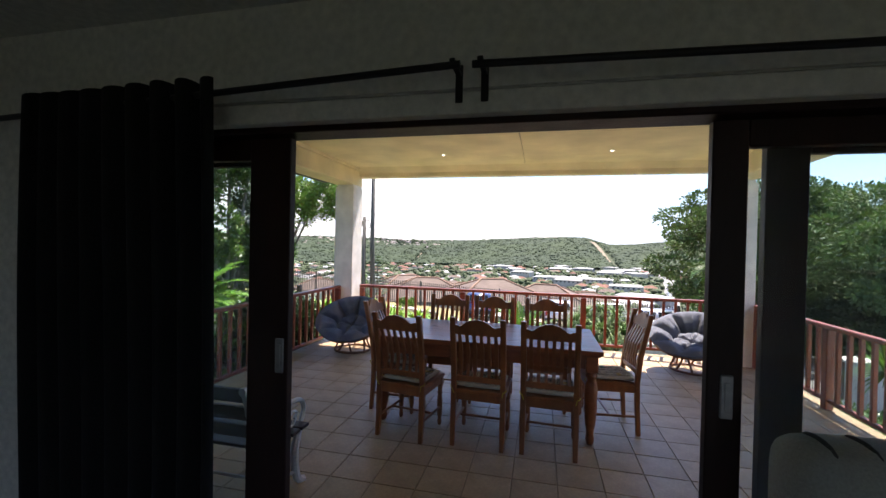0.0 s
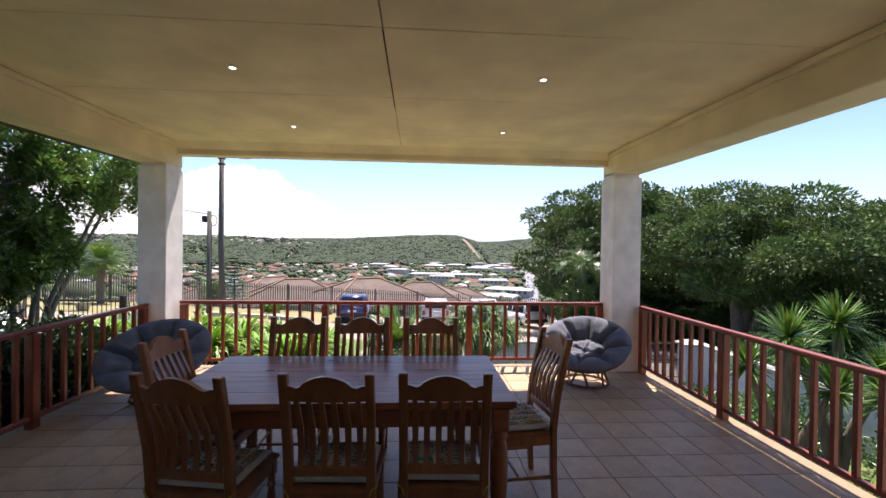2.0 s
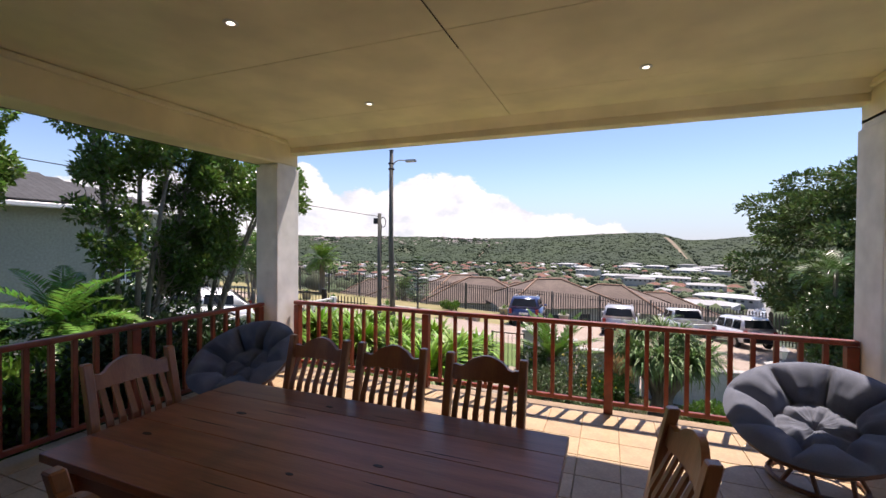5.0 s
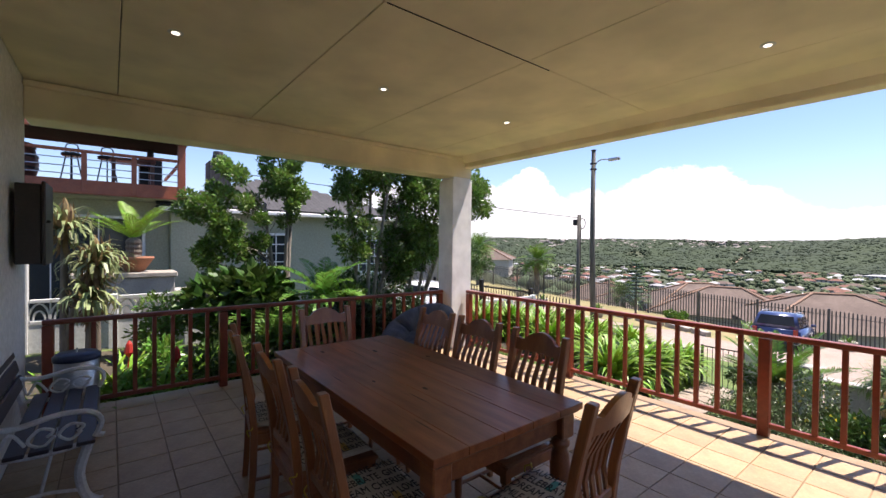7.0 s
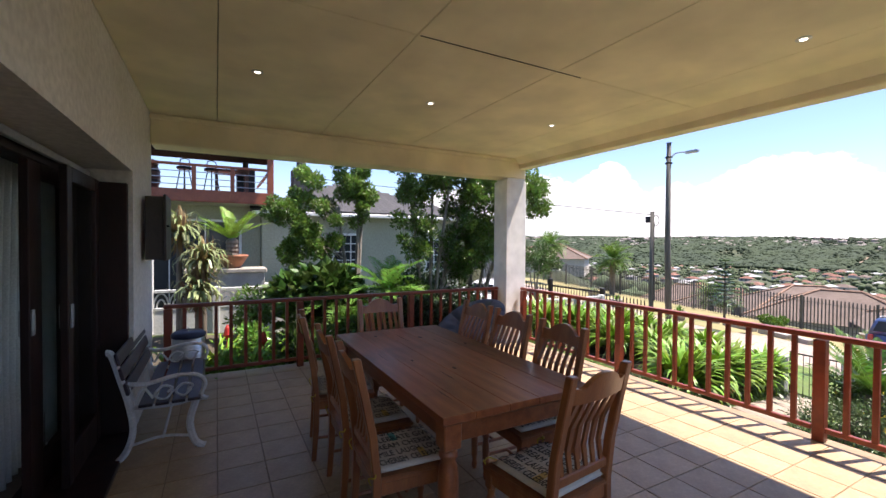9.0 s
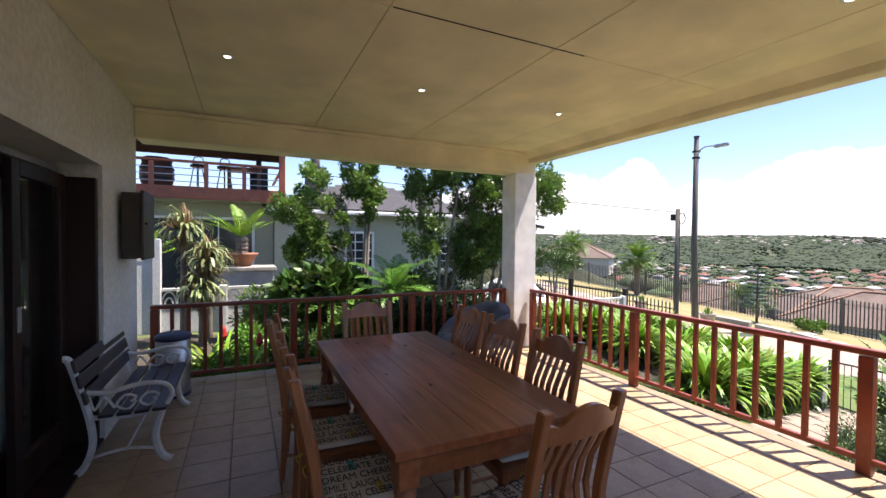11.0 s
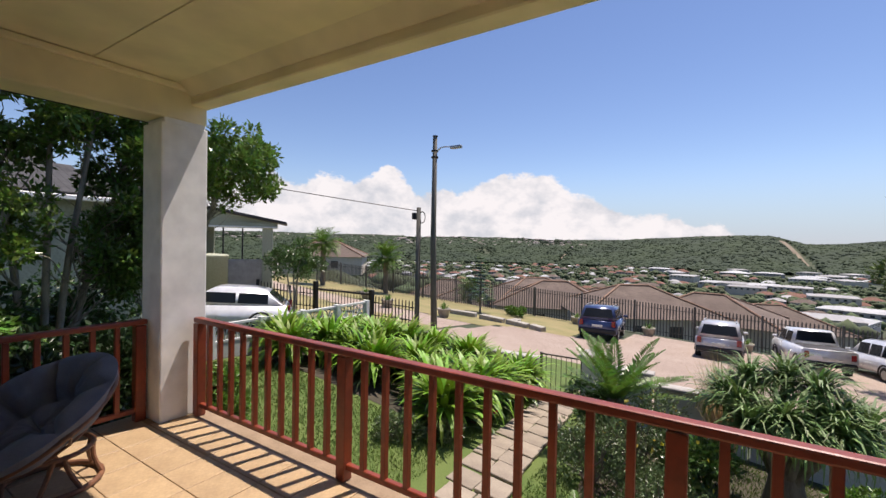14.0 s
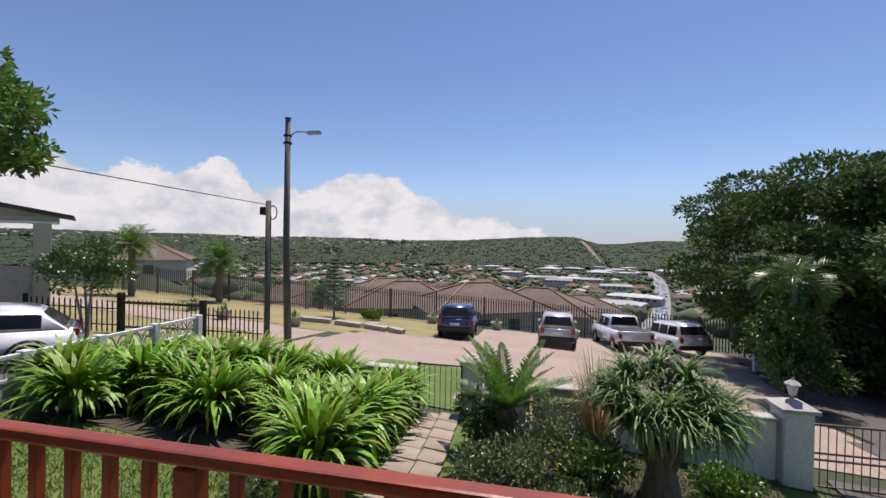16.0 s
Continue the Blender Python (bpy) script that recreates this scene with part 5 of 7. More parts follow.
for i, (x, y, s, h) in enumerate(((15.0, 19.0, 1.7, 2.3), (18.0, 18.3, 1.9, 2.6), (20.8, 19.2, 1.9, 2.6), (17.0, 22.0, 1.9, 2.4), (12.4, 12.6, 1.2, 1.6), (15.6, 13.8, 1.6, 2.2), (19.0, 14.0, 1.8, 2.4), (13.2, 20.4, 1.4, 1.9), (22.5, 24.0, 2.2, 2.8))):
    shrub(x, y, ground(x, y), s, h, 6500, M["leaf_dark"], 700 + i, "large dark bush in the shade of the broad trees", 0.16, 0.075, "bush")
shrub(8.3, 17.9, ground(8.3, 17.9), 1.1, 3.3, 6000, M["leaf_dark"], 731, "tall dark bush round the palm stem", 0.16, 0.07, "bush")
# conifer on the bank
cx, cy = -11.0, 27.2
t = thing("young_conifer", pose(cx, cy, ground(cx, cy)), "young tiered conifer on the grass bank", "tree")
bm = tube(bmesh.new(), [(0, 0, -0.1), (0, 0, 3.6)], [0.07, 0.015], 7)
part("trunk", bm, M["bark"], t)
V, F = [], []
cr = np.random.default_rng(4)
for k in range(13):
    h = 0.7 + 0.23 * k
    for j in range(7):
        a = 2 * math.pi * j / 7 + k * 0.5
        ln = 1.05 * (1 - (h - 0.5) / 3.5) + 0.12
        frond(V, F, (0, 0, h), a, 0.3, ln, 9, 0.3, 0.07, 0.3, cr)
mpart("foliage", V, F, M["leaf_dark"], t)
for x, y, s in ((-8.9, 28.3, 0.6), (-9.6, 29.0, 0.45)):
    shrub(x, y, ground(x, y), s, s * 1.3, 1200, M["leaf_mid"], 77, "rounded green bush by the palisade fence", 0.12, 0.06, "bush")
for x, y, h in ((-25.6, 27.0, 3.5), (-20.5, 29.0, 2.9), (-15.5, 34.0, 2.2)):
    frond_plant("palm_tree", x, y, ground(x, y), 54, 1.7, 0.6, "fan-crowned palm behind the grass bank", "palm", M["leaf_mid"], h, 0.2, int(h * 7), (-0.6, 1.3), 0.7, 16, "palms on the bank", 0.055)


frond_plant("palm_tree", 8.3, 18.2, ground(8.3, 18.2), 26, 1.35, 0.45, "slender palm with drooping feather fronds under the broad tree", "palm", M["leaf_dark"], 3.8, 0.06, 31, (-0.5, 1.1), 1.3, 20, "", 0.03)
part_wall = box(10.3, 12.6, 24.7, 24.9, ground(11.4, 24.8) - 0.3, -2.0, 0.02)
structure("wall_drive", part_wall, M["plaster"], "white plastered wall beside the shaded drive")
# ---- cycads, yuccas, aloes ----
frond_plant("cycad", 0.25, 10.2, ground(0.25, 10.2) + 0.1, 26, 1.2, 0.18, "cycad with stiff bright fronds beside the path", "plant", M["leaf_mid"], 0.7, 0.14, 3, (0.3, 1.2), 0.3, 34, "", 0.03)
frond_plant("cycad", 0.4, 7.4, ground(0.4, 7.4) - 0.1, 10, 0.6, 0.1, "small low cycad on the lawn", "plant", M["leaf_mid"], 0.1, 0.08, 4, (0.15, 1.1), 0.5, 22)


def rosette(name, x, y, z, heads, label, category, material, n, length, width, seed, droop, trunk_r=0.08, up=-0.5, dry=0, group=""):
    t = thing(name, pose(x, y, z), label, category, group)
    for hx, hy, hz in heads:
        pts = curve_z([(0, 0, -0.1), (hx * 0.25, hy * 0.25, hz * 0.5), (hx, hy, hz)], 4)
        part("stem", tube(bmesh.new(), pts, [trunk_r * (1.25 - 0.5 * i / (len(pts) - 1)) for i in range(len(pts))], 9), M["bark"], t, "rough brown stem", True)
    for i, (hx, hy, hz) in enumerate(heads):
        V, F = blade_mesh(n, length, width, 1.0, droop, seed + i, up, 4, 0.04)
        o = mpart("head", V, F, material, t, "spiky rosette of narrow leaves")
        o.location = (hx, hy, hz)
        if dry:
            V, F = blade_mesh(dry, length * 0.8, width, 0.8, 0.8, seed + 50 + i, -1.4, 4, 0.05)
            o = mpart("dead_leaves", [v * np.array([1, 1, -1]) for v in np.array(V)], F, M["dry"], t, "dry hanging leaves")
            o.location = (hx, hy, hz - 0.02)
    return t


pz = ground(2.4, 10.1)
rosette("dracaena", 2.4, 10.1, pz, [(-0.55, -0.1, 1.4), (-0.1, -0.4, 1.3), (0.4, -0.25, 1.35), (0.65, 0.2, 1.25), (0.0, 0.3, 1.7), (-0.4, 0.3, 1.6), (0.3, 0.05, 1.65), (-0.7, 0.2, 1.3), (0.75, -0.1, 1.3), (0.1, -0.5, 1.2), (-0.4, -0.4, 1.2), (0.45, -0.45, 1.2)],
        "many-headed dracaena with arching grey-green leaves", "plant", M["leaf_blue"], 190, 0.62, 0.03, 60, 1.75, 0.07, 0.0)
b = lathe(bmesh.new(), [(0.3, -0.15), (0.27, 0.1), (0.2, 0.4), (0.16, 0.7), (0.12, 0.85)], 14)
t = [o for o in scene.objects if o.name.startswith("dracaena")][0]
part("swollen_base", b, M["bark"], t, "swollen brown trunk base", True)
for i, (x, y, h) in enumerate(((5.5, 4.5, 2.35), (6.4, 4.7, 2.6), (6.1, 3.2, 2.3), (6.9, 3.6, 2.75), (5.9, 2.2, 2.2))):
    z = ground(x, y)
    rosette("yucca", x, y, z, [(0, 0, h), (0.35, -0.3, h - 0.6), (-0.3, 0.3, h - 0.45)], "tall yucca with spiky bright-green heads", "plant", M["leaf_mid"], 170, 0.46, 0.03, 200 + 9 * i, 0.3, 0.07, -0.6, 0, "yuccas")
for i, (x, y, h) in enumerate(((-5.88, 0.13, 2.05), (-6.48, 0.49, 1.45), (-5.75, 0.42, 1.0))):
    rosette("aloe", x, y, ground(x, y), [(0, 0, h)] + ([(0.1, 0.35, h - 0.5)] if i == 0 else []), "tall tree aloe with curved leaves and dry skirt", "plant", M["aloe"], 80, 0.62, 0.055, 300 + 9 * i, 2.3, 0.05, 0.0, 80, "aloes")
for i in range(16):
    x, y = -3.12 - 0.3 * (i % 3), 0.35 + 0.22 * i
    V, F = blade_mesh(110, 1.0, 0.075, 0.8, 1.3, 400 + i, 0.6, 6, 0.18)
    t = thing("fern_clump", pose(x, y, ground(x, y)), "bright green leafy clump under the side railing", "plant", "side garden clumps")
    # the last clumps take the darkened leaf, tree shade put into its colour
    mpart("leaves", V, F, M["leaf_strap"] if i < 11 else M["leaf_shaded"], t)
    if i in (2, 4):
        b = bmesh.new()
        lathe(b, [(0.01, 0.0), (0.05, 0.06), (0.03, 0.16), (0.005, 0.2)], 8, (0.05, 0.05, 0.75))
        tube(b, [(0, 0, 0), (0.05, 0.05, 0.76)], 0.008, 5)
        part("flower", b, M["red"], t, "red flower spike")
frond_plant("tree_fern", -4.6, 2.9, ground(-4.6, 2.9), 16, 1.1, 0.26, "spreading fern with pale fronds in the side garden", "plant", M["fern"], 0.9, 0.07, 8, (0.1, 0.8), 1.2, 20)
frond_plant("cycad", -4.4, 3.5, ground(-4.4, 3.5), 22, 0.95, 0.17, "bright arching cycad among shrubs in the side garden", "plant", M["fern"], 1.35, 0.1, 15, (0.1, 1.1), 0.8, 28, "", 0.028)
# grasses plume near the wall
V, F = blade_mesh(260, 1.75, 0.02, 0.45, 0.6, 900, 1.0, 6, 0.15)
t = thing("pampas_grass", pose(1.75, 11.5, ground(1.75, 11.5)), "dry straw-coloured plume grass by the wall", "plant")
M["straw"] = leafmat("straw_leaf", (0.5, 0.38, 0.2), (0.4, 0.29, 0.14), 0.8)
mpart("plume_tuft", V, F, M["straw"], t)

# ---- garden walls and gates ----
def capwall(name, x0, x1, y0, y1, z0, z1, label="white plastered garden wall with a grey cap"):
    t = thing(name, pose(0, 0, 0), label, "wall")
    part("body", box(x0, x1, y0, y1, z0, z1 - 0.07, 0.01), M["whitewall"], t)
    part("coping", box(x0 - 0.04, x1 + 0.04, y0 - 0.04, y1 + 0.04, z1 - 0.069, z1, 0.015), M["cap"], t, "weathered grey cap")


capwall("garden_wall", -0.28, 0.6, 11.85, 12.03, -2.6, -0.86)
capwall("garden_wall", 0.65, 2.1, 11.85, 12.03, -2.7, -1.06)
capwall("garden_wall", 2.15, 4.68, 11.85, 12.03, -2.8, -1.26)
capwall("garden_wall", -7.1, -1.72, 11.95, 12.12, -2.4, -0.95)
capwall("garden_wall", 9.4, 9.6, -4, 12.2, -3.6, -1.3)
capwall("garden_wall", -12, -7.3, -3.2, -3.05, -1.2, 0.7)


def pillar(x, y, w, z0, z1, lantern):
    t = thing("gate_pillar", pose(x, y, 0), "white plastered gate pillar with a pyramid cap", "pillar")
    part("shaft", box(-w / 2, w / 2, -w / 2, w / 2, z0, z1, 0.012), M["whitewall"], t)
    b = bmesh.new()
    prof = [(w / 2 + 0.06, 0), (w / 2 + 0.06, 0.06), (w / 2 - 0.1, 0.14), (0.06, 0.16)]
    rings = [[b.verts.new((sx * q, sy * q, z1 + 0.002 + z)) for sx, sy in ((-1, -1), (1, -1), (1, 1), (-1, 1))] for q, z in prof]
    for p, q in zip(rings, rings[1:]):
        for k in range(4):
            b.faces.new((p[k], p[(k + 1) % 4], q[(k + 1) % 4], q[k]))
    b.faces.new(rings[0][::-1])
    b.faces.new(rings[-1])
    part("cap", b, M["cap"], t, "grey stepped cap")
    if lantern:
        l = thing("post_lantern", pose(x, y, z1 + 0.162), "small dark carriage lantern on the gate pillar", "lantern")
        b = lathe(bmesh.new(), [(0.05, 0.0), (0.02, 0.02), (0.015, 0.06), (0.05, 0.07)], 8)
        part("foot", b, M["cap"], l)
        part("glass", lathe(bmesh.new(), [(0.055, 0.072), (0.1, 0.24), (0.1, 0.245)], 6), M["plate"], l, "frosted pane")
        part("hood", lathe(bmesh.new(), [(0.13, 0.246), (0.125, 0.26), (0.03, 0.33), (0.012, 0.37)], 6), M["cap"], l)


pillar(-0.5, 11.93, 0.36, -2.4, -0.74, False)
pillar(4.95, 11.95, 0.44, -2.9, -1.12, True)
pillar(9.2, 11.95, 0.44, -3.2, -1.4, False)


def bargate(name, x0, x1, y, z0, z1, step, label, material, spikes=True, mid=True):
    t = thing(name, pose(0, 0, 0), label, "gate")
    for z in (z0 + 0.06, z1 - 0.02) + (((z0 + z1) / 2 - 0.05, (z0 + z1) / 2 + 0.06) if mid else ()):
        part("rail", box(x0, x1, y - 0.015, y + 0.015, z - 0.015, z + 0.015), material, t)
    for x in (x0, x1):
        part("stile", box(x - 0.025, x + 0.025, y - 0.026, y + 0.026, z0, z1 + 0.01), material, t)
    me = None
    for q in np.arange(x0 + step, x1 - step / 2, step):
        if me is None:
            b = tube(bmesh.new(), [(0, 0, z0 + 0.02), (0, 0, z1 - 0.02)], 0.008, 6)
            o = part("bar", b, material, t)
            me = o.data
        else:
            o = new("bar", me)
            o.parent = t
        o.location = (q, y, 0)
    return t


M["irongate"] = mat("rusty_grey_iron", (0.09, 0.085, 0.08), (0.14, 0.1, 0.08), 0.7, 0.2, scale=8)
bargate("driveway_gate", 5.25, 8.95, 11.95, -2.45, -1.33, 0.12, "grey iron driveway gate with thin bars", M["irongate"])
bargate("garden_gate", -1.6, -0.72, 11.95, -1.95, -0.82, 0.11, "thin iron garden gate at the path", M["irongate"], mid=False)

# white side wall with pierced crest
sw = thing("side_wall", pose(0, 0, 0), "white precast side wall with an arched pierced crest", "wall")
for i in range(14):
    y0 = 12.4 - 1.17 * (i + 1)
    zt = -0.25 if i < 6 else -0.1 if i < 8 else 0.56 if i < 11 else 1.52
    part("panel", box(-7.26, -7.2, y0 + 0.07, y0 + 1.1, -2.0, zt - 0.42, 0.006), M["whitewall"], sw)
    part("post", box(-7.31, -7.14, y0 + 1.1, y0 + 1.24, -2.0, zt + 0.03, 0.01), M["whitewall"], sw)
    b = bmesh.new()
    addbox(b, (-7.23, y0 + 0.6, zt - 0.03), (0.08, 1.03, 0.06), 0.006)
    addbox(b, (-7.23, y0 + 0.6, zt - 0.39), (0.08, 1.03, 0.06), 0.006)
    for k in range(4):
        yc = y0 + 0.2 + 0.266 * k
        for rr_ in (0.13, 0.075):
            tube(b, [(-7.23, yc + rr_ * math.cos(a), zt - 0.36 + 2.2 * rr_ * math.sin(a)) for a in np.linspace(0, math.pi, 9)], 0.016, 5)
    part("crest", b, M["whitewall"], sw, "pierced arched crest")

# path slabs
pth = tagged(new("path"), "worn brownish stone path across the lawn", kind="structure")
pr = random.Random(3)
for i in range(15):
    y = 5.4 + 0.43 * i
    xc = -0.95 - 0.05 * (y - 9) + (0.35 * max(0, 8 - y) ** 1.2 * 0.4)
    for s in (-1, 1):
        w = 0.4
        z = ground(xc, y) + 0.03
        b = addbox(bmesh.new(), (0, 0, 0), (w - 0.03, 0.41 - pr.uniform(0, 0.03), 0.05), 0.008)
        o = part("slab", b, M["stone"], pth)
        o.matrix_basis = pose(xc + s * w / 2, y + pr.uniform(-0.02, 0.02), z + pr.uniform(-0.006, 0.006), -4.5, 5.5, pr.uniform(-2, 2))

# ---- poles ----
pole = thing("street_lamp", pose(-5.96, 14.08, ground(-5.96, 14.08)), "tall weathered wooden pole with a street-light arm", "street lamp")
ht = 4.92 - ground(-5.96, 14.08)
part("pole", tube(bmesh.new(), [(0.12, 0, -0.3), (0, 0, ht * 0.5), (0.0, 0, ht)], [0.11, 0.092, 0.07], 12), M["pole"], pole, "", True)
part("arm", tube(bmesh.new(), curve_z([(0, 0, ht - 0.55), (0.25, 0, ht - 0.38), (0.62, 0, ht - 0.4)], 5), 0.022, 7), M["alu"], pole)
b = addbox(bmesh.new(), (0.78, 0, ht - 0.42), (0.4, 0.15, 0.1), 0.04, None, 2)
part("lamp_head", b, M["alu"], pole, "grey lamp head")
for z in (ht - 0.7, ht - 0.5):
    part("clamp", lathe(bmesh.new(), [(0.1, z), (0.115, z + 0.01), (0.115, z + 0.05), (0.1, z + 0.06)], 12), M["black"], pole)
b = lathe(bmesh.new(), [(0.092, ht - 0.001), (0.095, ht + 0.01), (0.03, ht + 0.03)], 10)
part("cap", b, M["black"], pole)
p2 = thing("utility_pole", pose(-5.97, 13.28, ground(-5.97, 13.28)), "short wooden utility pole with cable box and coil", "utility pole")
h2_ = 2.6 - ground(-5.97, 13.28)
part("pole", tube(bmesh.new(), [(0, 0, -0.3), (0, 0, h2_)], [0.08, 0.065], 10), M["pole"], p2, "", True)
part("cable_box", box(-0.19, -0.04, -0.1, 0.1, h2_ - 0.36, h2_ - 0.16, 0.015), M["black"], p2)
part("cable_coil", tube(bmesh.new(), [(0.13 + 0.11 * math.cos(a), 0.0, h2_ - 0.3 + 0.17 * math.sin(a)) for a in np.linspace(0, 2 * math.pi, 21)], 0.014, 6, False), M["black"], p2)
part("conduit", tube(bmesh.new(), [(0.07, 0.0, 0.2), (0.07, 0.0, h2_ - 0.35)], 0.014, 6), M["black"], p2)
wire = thing("overhead_cable", pose(0, 0, 0), "thin overhead cable from the pole to the house", "cable")
part("cable", tube(bmesh.new(), [Vector((-6.0, 13.28, 2.5)).lerp(Vector((-14.5, 4.1, 4.1)), f) - Vector((0, 0, 0.04 * 4 * f * (1 - f))) for f in np.linspace(0, 1, 14)], 0.012, 5), M["black"], wire)

# ---- fences ----
def palisade(name, pts, h, step, material, label, w=0.05, rails=2, posts=3.0):
    t = thing(name, pose(0, 0, 0), label, "fence")
    me = None
    for (xa, ya), (xb, yb) in zip(pts, pts[1:]):
        ln = math.hypot(xb - xa, yb - ya)
        ang = math.degrees(math.atan2(yb - ya, xb - xa))
        for i in range(int(ln / step)):
            f = i * step / ln
            x, y = xa + (xb - xa) * f, ya + (yb - ya) * f
            if me is None:
                b = bmesh.new()
                prism(b, [(-w / 2, 0.05), (w / 2, 0.05), (w / 2, h - 0.07), (0, h), (-w / 2, h - 0.07)], "y", -0.012, 0.012)
                o = part("pale", b, material, t)
                me = o.data
            else:
                o = new("pale", me)
                o.parent = t
            o.matrix_basis = pose(x, y, ground(x, y), 0, 0, ang)
        k = max(1, int(ln / posts))
        for i in range(k):
            a, c = i / k, (i + 1) / k
            A = Vector((xa + (xb - xa) * a, ya + (yb - ya) * a, 0))
            C = Vector((xa + (xb - xa) * c, ya + (yb - ya) * c, 0))
            A.z, C.z = ground(A.x, A.y), ground(C.x, C.y)
            for r_ in range(rails):
                dzz = Vector((0, 0, 0.3 + (h - 0.6) * r_ / max(1, rails - 1)))
                part("rail", tube(bmesh.new(), [A + dzz, C + dzz], 0.025, 4), material, t)
            part("post", box(A.x - 0.05, A.x + 0.05, A.y - 0.05, A.y + 0.05, A.z - 0.1, A.z + h + 0.05), material, t)


M["fence"] = mat("weathered_galvanised", (0.12, 0.115, 0.105), (0.09, 0.085, 0.08), 0.7, 0.2, scale=2)
palisade("palisade_fence", [(-30, 30.2), (-12, 31.0), (4, 31.8), (17, 31.2)], 2.0, 0.165, M["fence"], "grey steel palisade fence above the valley", 0.06)
palisade("black_fence", [(-15.6, 14.4), (-13.35, 15.65)], 1.15, 0.15, M["black"], "black steel palisade fence by the drive", 0.04)
palisade("black_fence", [(-10.75, 16.6), (-8.9, 17.3)], 1.15, 0.15, M["black"], "black steel palisade fence by the drive", 0.04)
bg_ = thing("black_gate", pose(0, 0, 0), "black steel sliding gate across the drive", "gate")
for (x, y) in ((-13.3, 15.7), (-10.8, 16.6)):
    z = ground(x, y)
    part("gate_post", box(x - 0.09, x + 0.09, y - 0.09, y + 0.09, z - 0.1, -0.27 if x < -12 else -0.55, 0.01), M["black"], bg_)
A, C = Vector((-13.2, 15.74, -0.62)), Vector((-10.9, 16.57, -0.75))
part("top_rail", tube(bmesh.new(), [A, C], 0.05, 6), M["black"], bg_)
part("bottom_rail", tube(bmesh.new(), [A - Vector((0, 0, 0.85)), C - Vector((0, 0, 0.85))], 0.04, 6), M["black"], bg_)
for i in range(1, 17):
    q = A.lerp(C, i / 17)
    part("bar", tube(bmesh.new(), [q - Vector((0, 0, 0.85)), q + Vector((0, 0, 0.1))], 0.016, 5), M["black"], bg_)

# pots and kerb blocks on the bank
for i, (x, y) in enumerate(((-14.0, 21.5), (-17.5, 23.5), (-10.5, 22.0), (-1.5, 30.6), (3.2, 30.4), (6.5, 30.4), (-5.6, 30.2))):
    t = thing("plant_pot", pose(x, y, ground(x, y) + 0.02), "weathered cement pot with a small green plant", "pot", "pots outside")
    part("pot", lathe(bmesh.new(), [(0.24, 0.0), (0.26, 0.03), (0.34, 0.4), (0.38, 0.42), (0.38, 0.48), (0.33, 0.48), (0.31, 0.42)], 16), M["cement"], t, "", True)
    V, F = blade_mesh(40, 0.45, 0.04, 0.8, 1.0, 500 + i, 0.5, 4, 0.2)
    o = mpart("plant", V, F, M["leaf_mid"], t)
    o.location = (0, 0, 0.42)
for i, (x, y, a, l) in enumerate(((-10.6, 24.3, 8, 1.6), (-8.7, 24.2, -5, 1.5), (-7.1, 24.0, -12, 1.3), (-7.6, 25.0, 10, 0.5), (-5.9, 23.7, -20, 0.8), (-4.6, 13.6, 5, 1.0), (-3.4, 13.9, 2, 0.7))):
    b = addbox(bmesh.new(), (0, 0, 0.12), (l, 0.4, 0.3), 0.04, None, 2)
    o = part("kerb_stone", b, M["cement"])
    o.matrix_basis = pose(x, y, ground(x, y), 0, 3, a)
    tagged(o, "rough grey kerb stone along the bank", "kerb", "kerb stones")


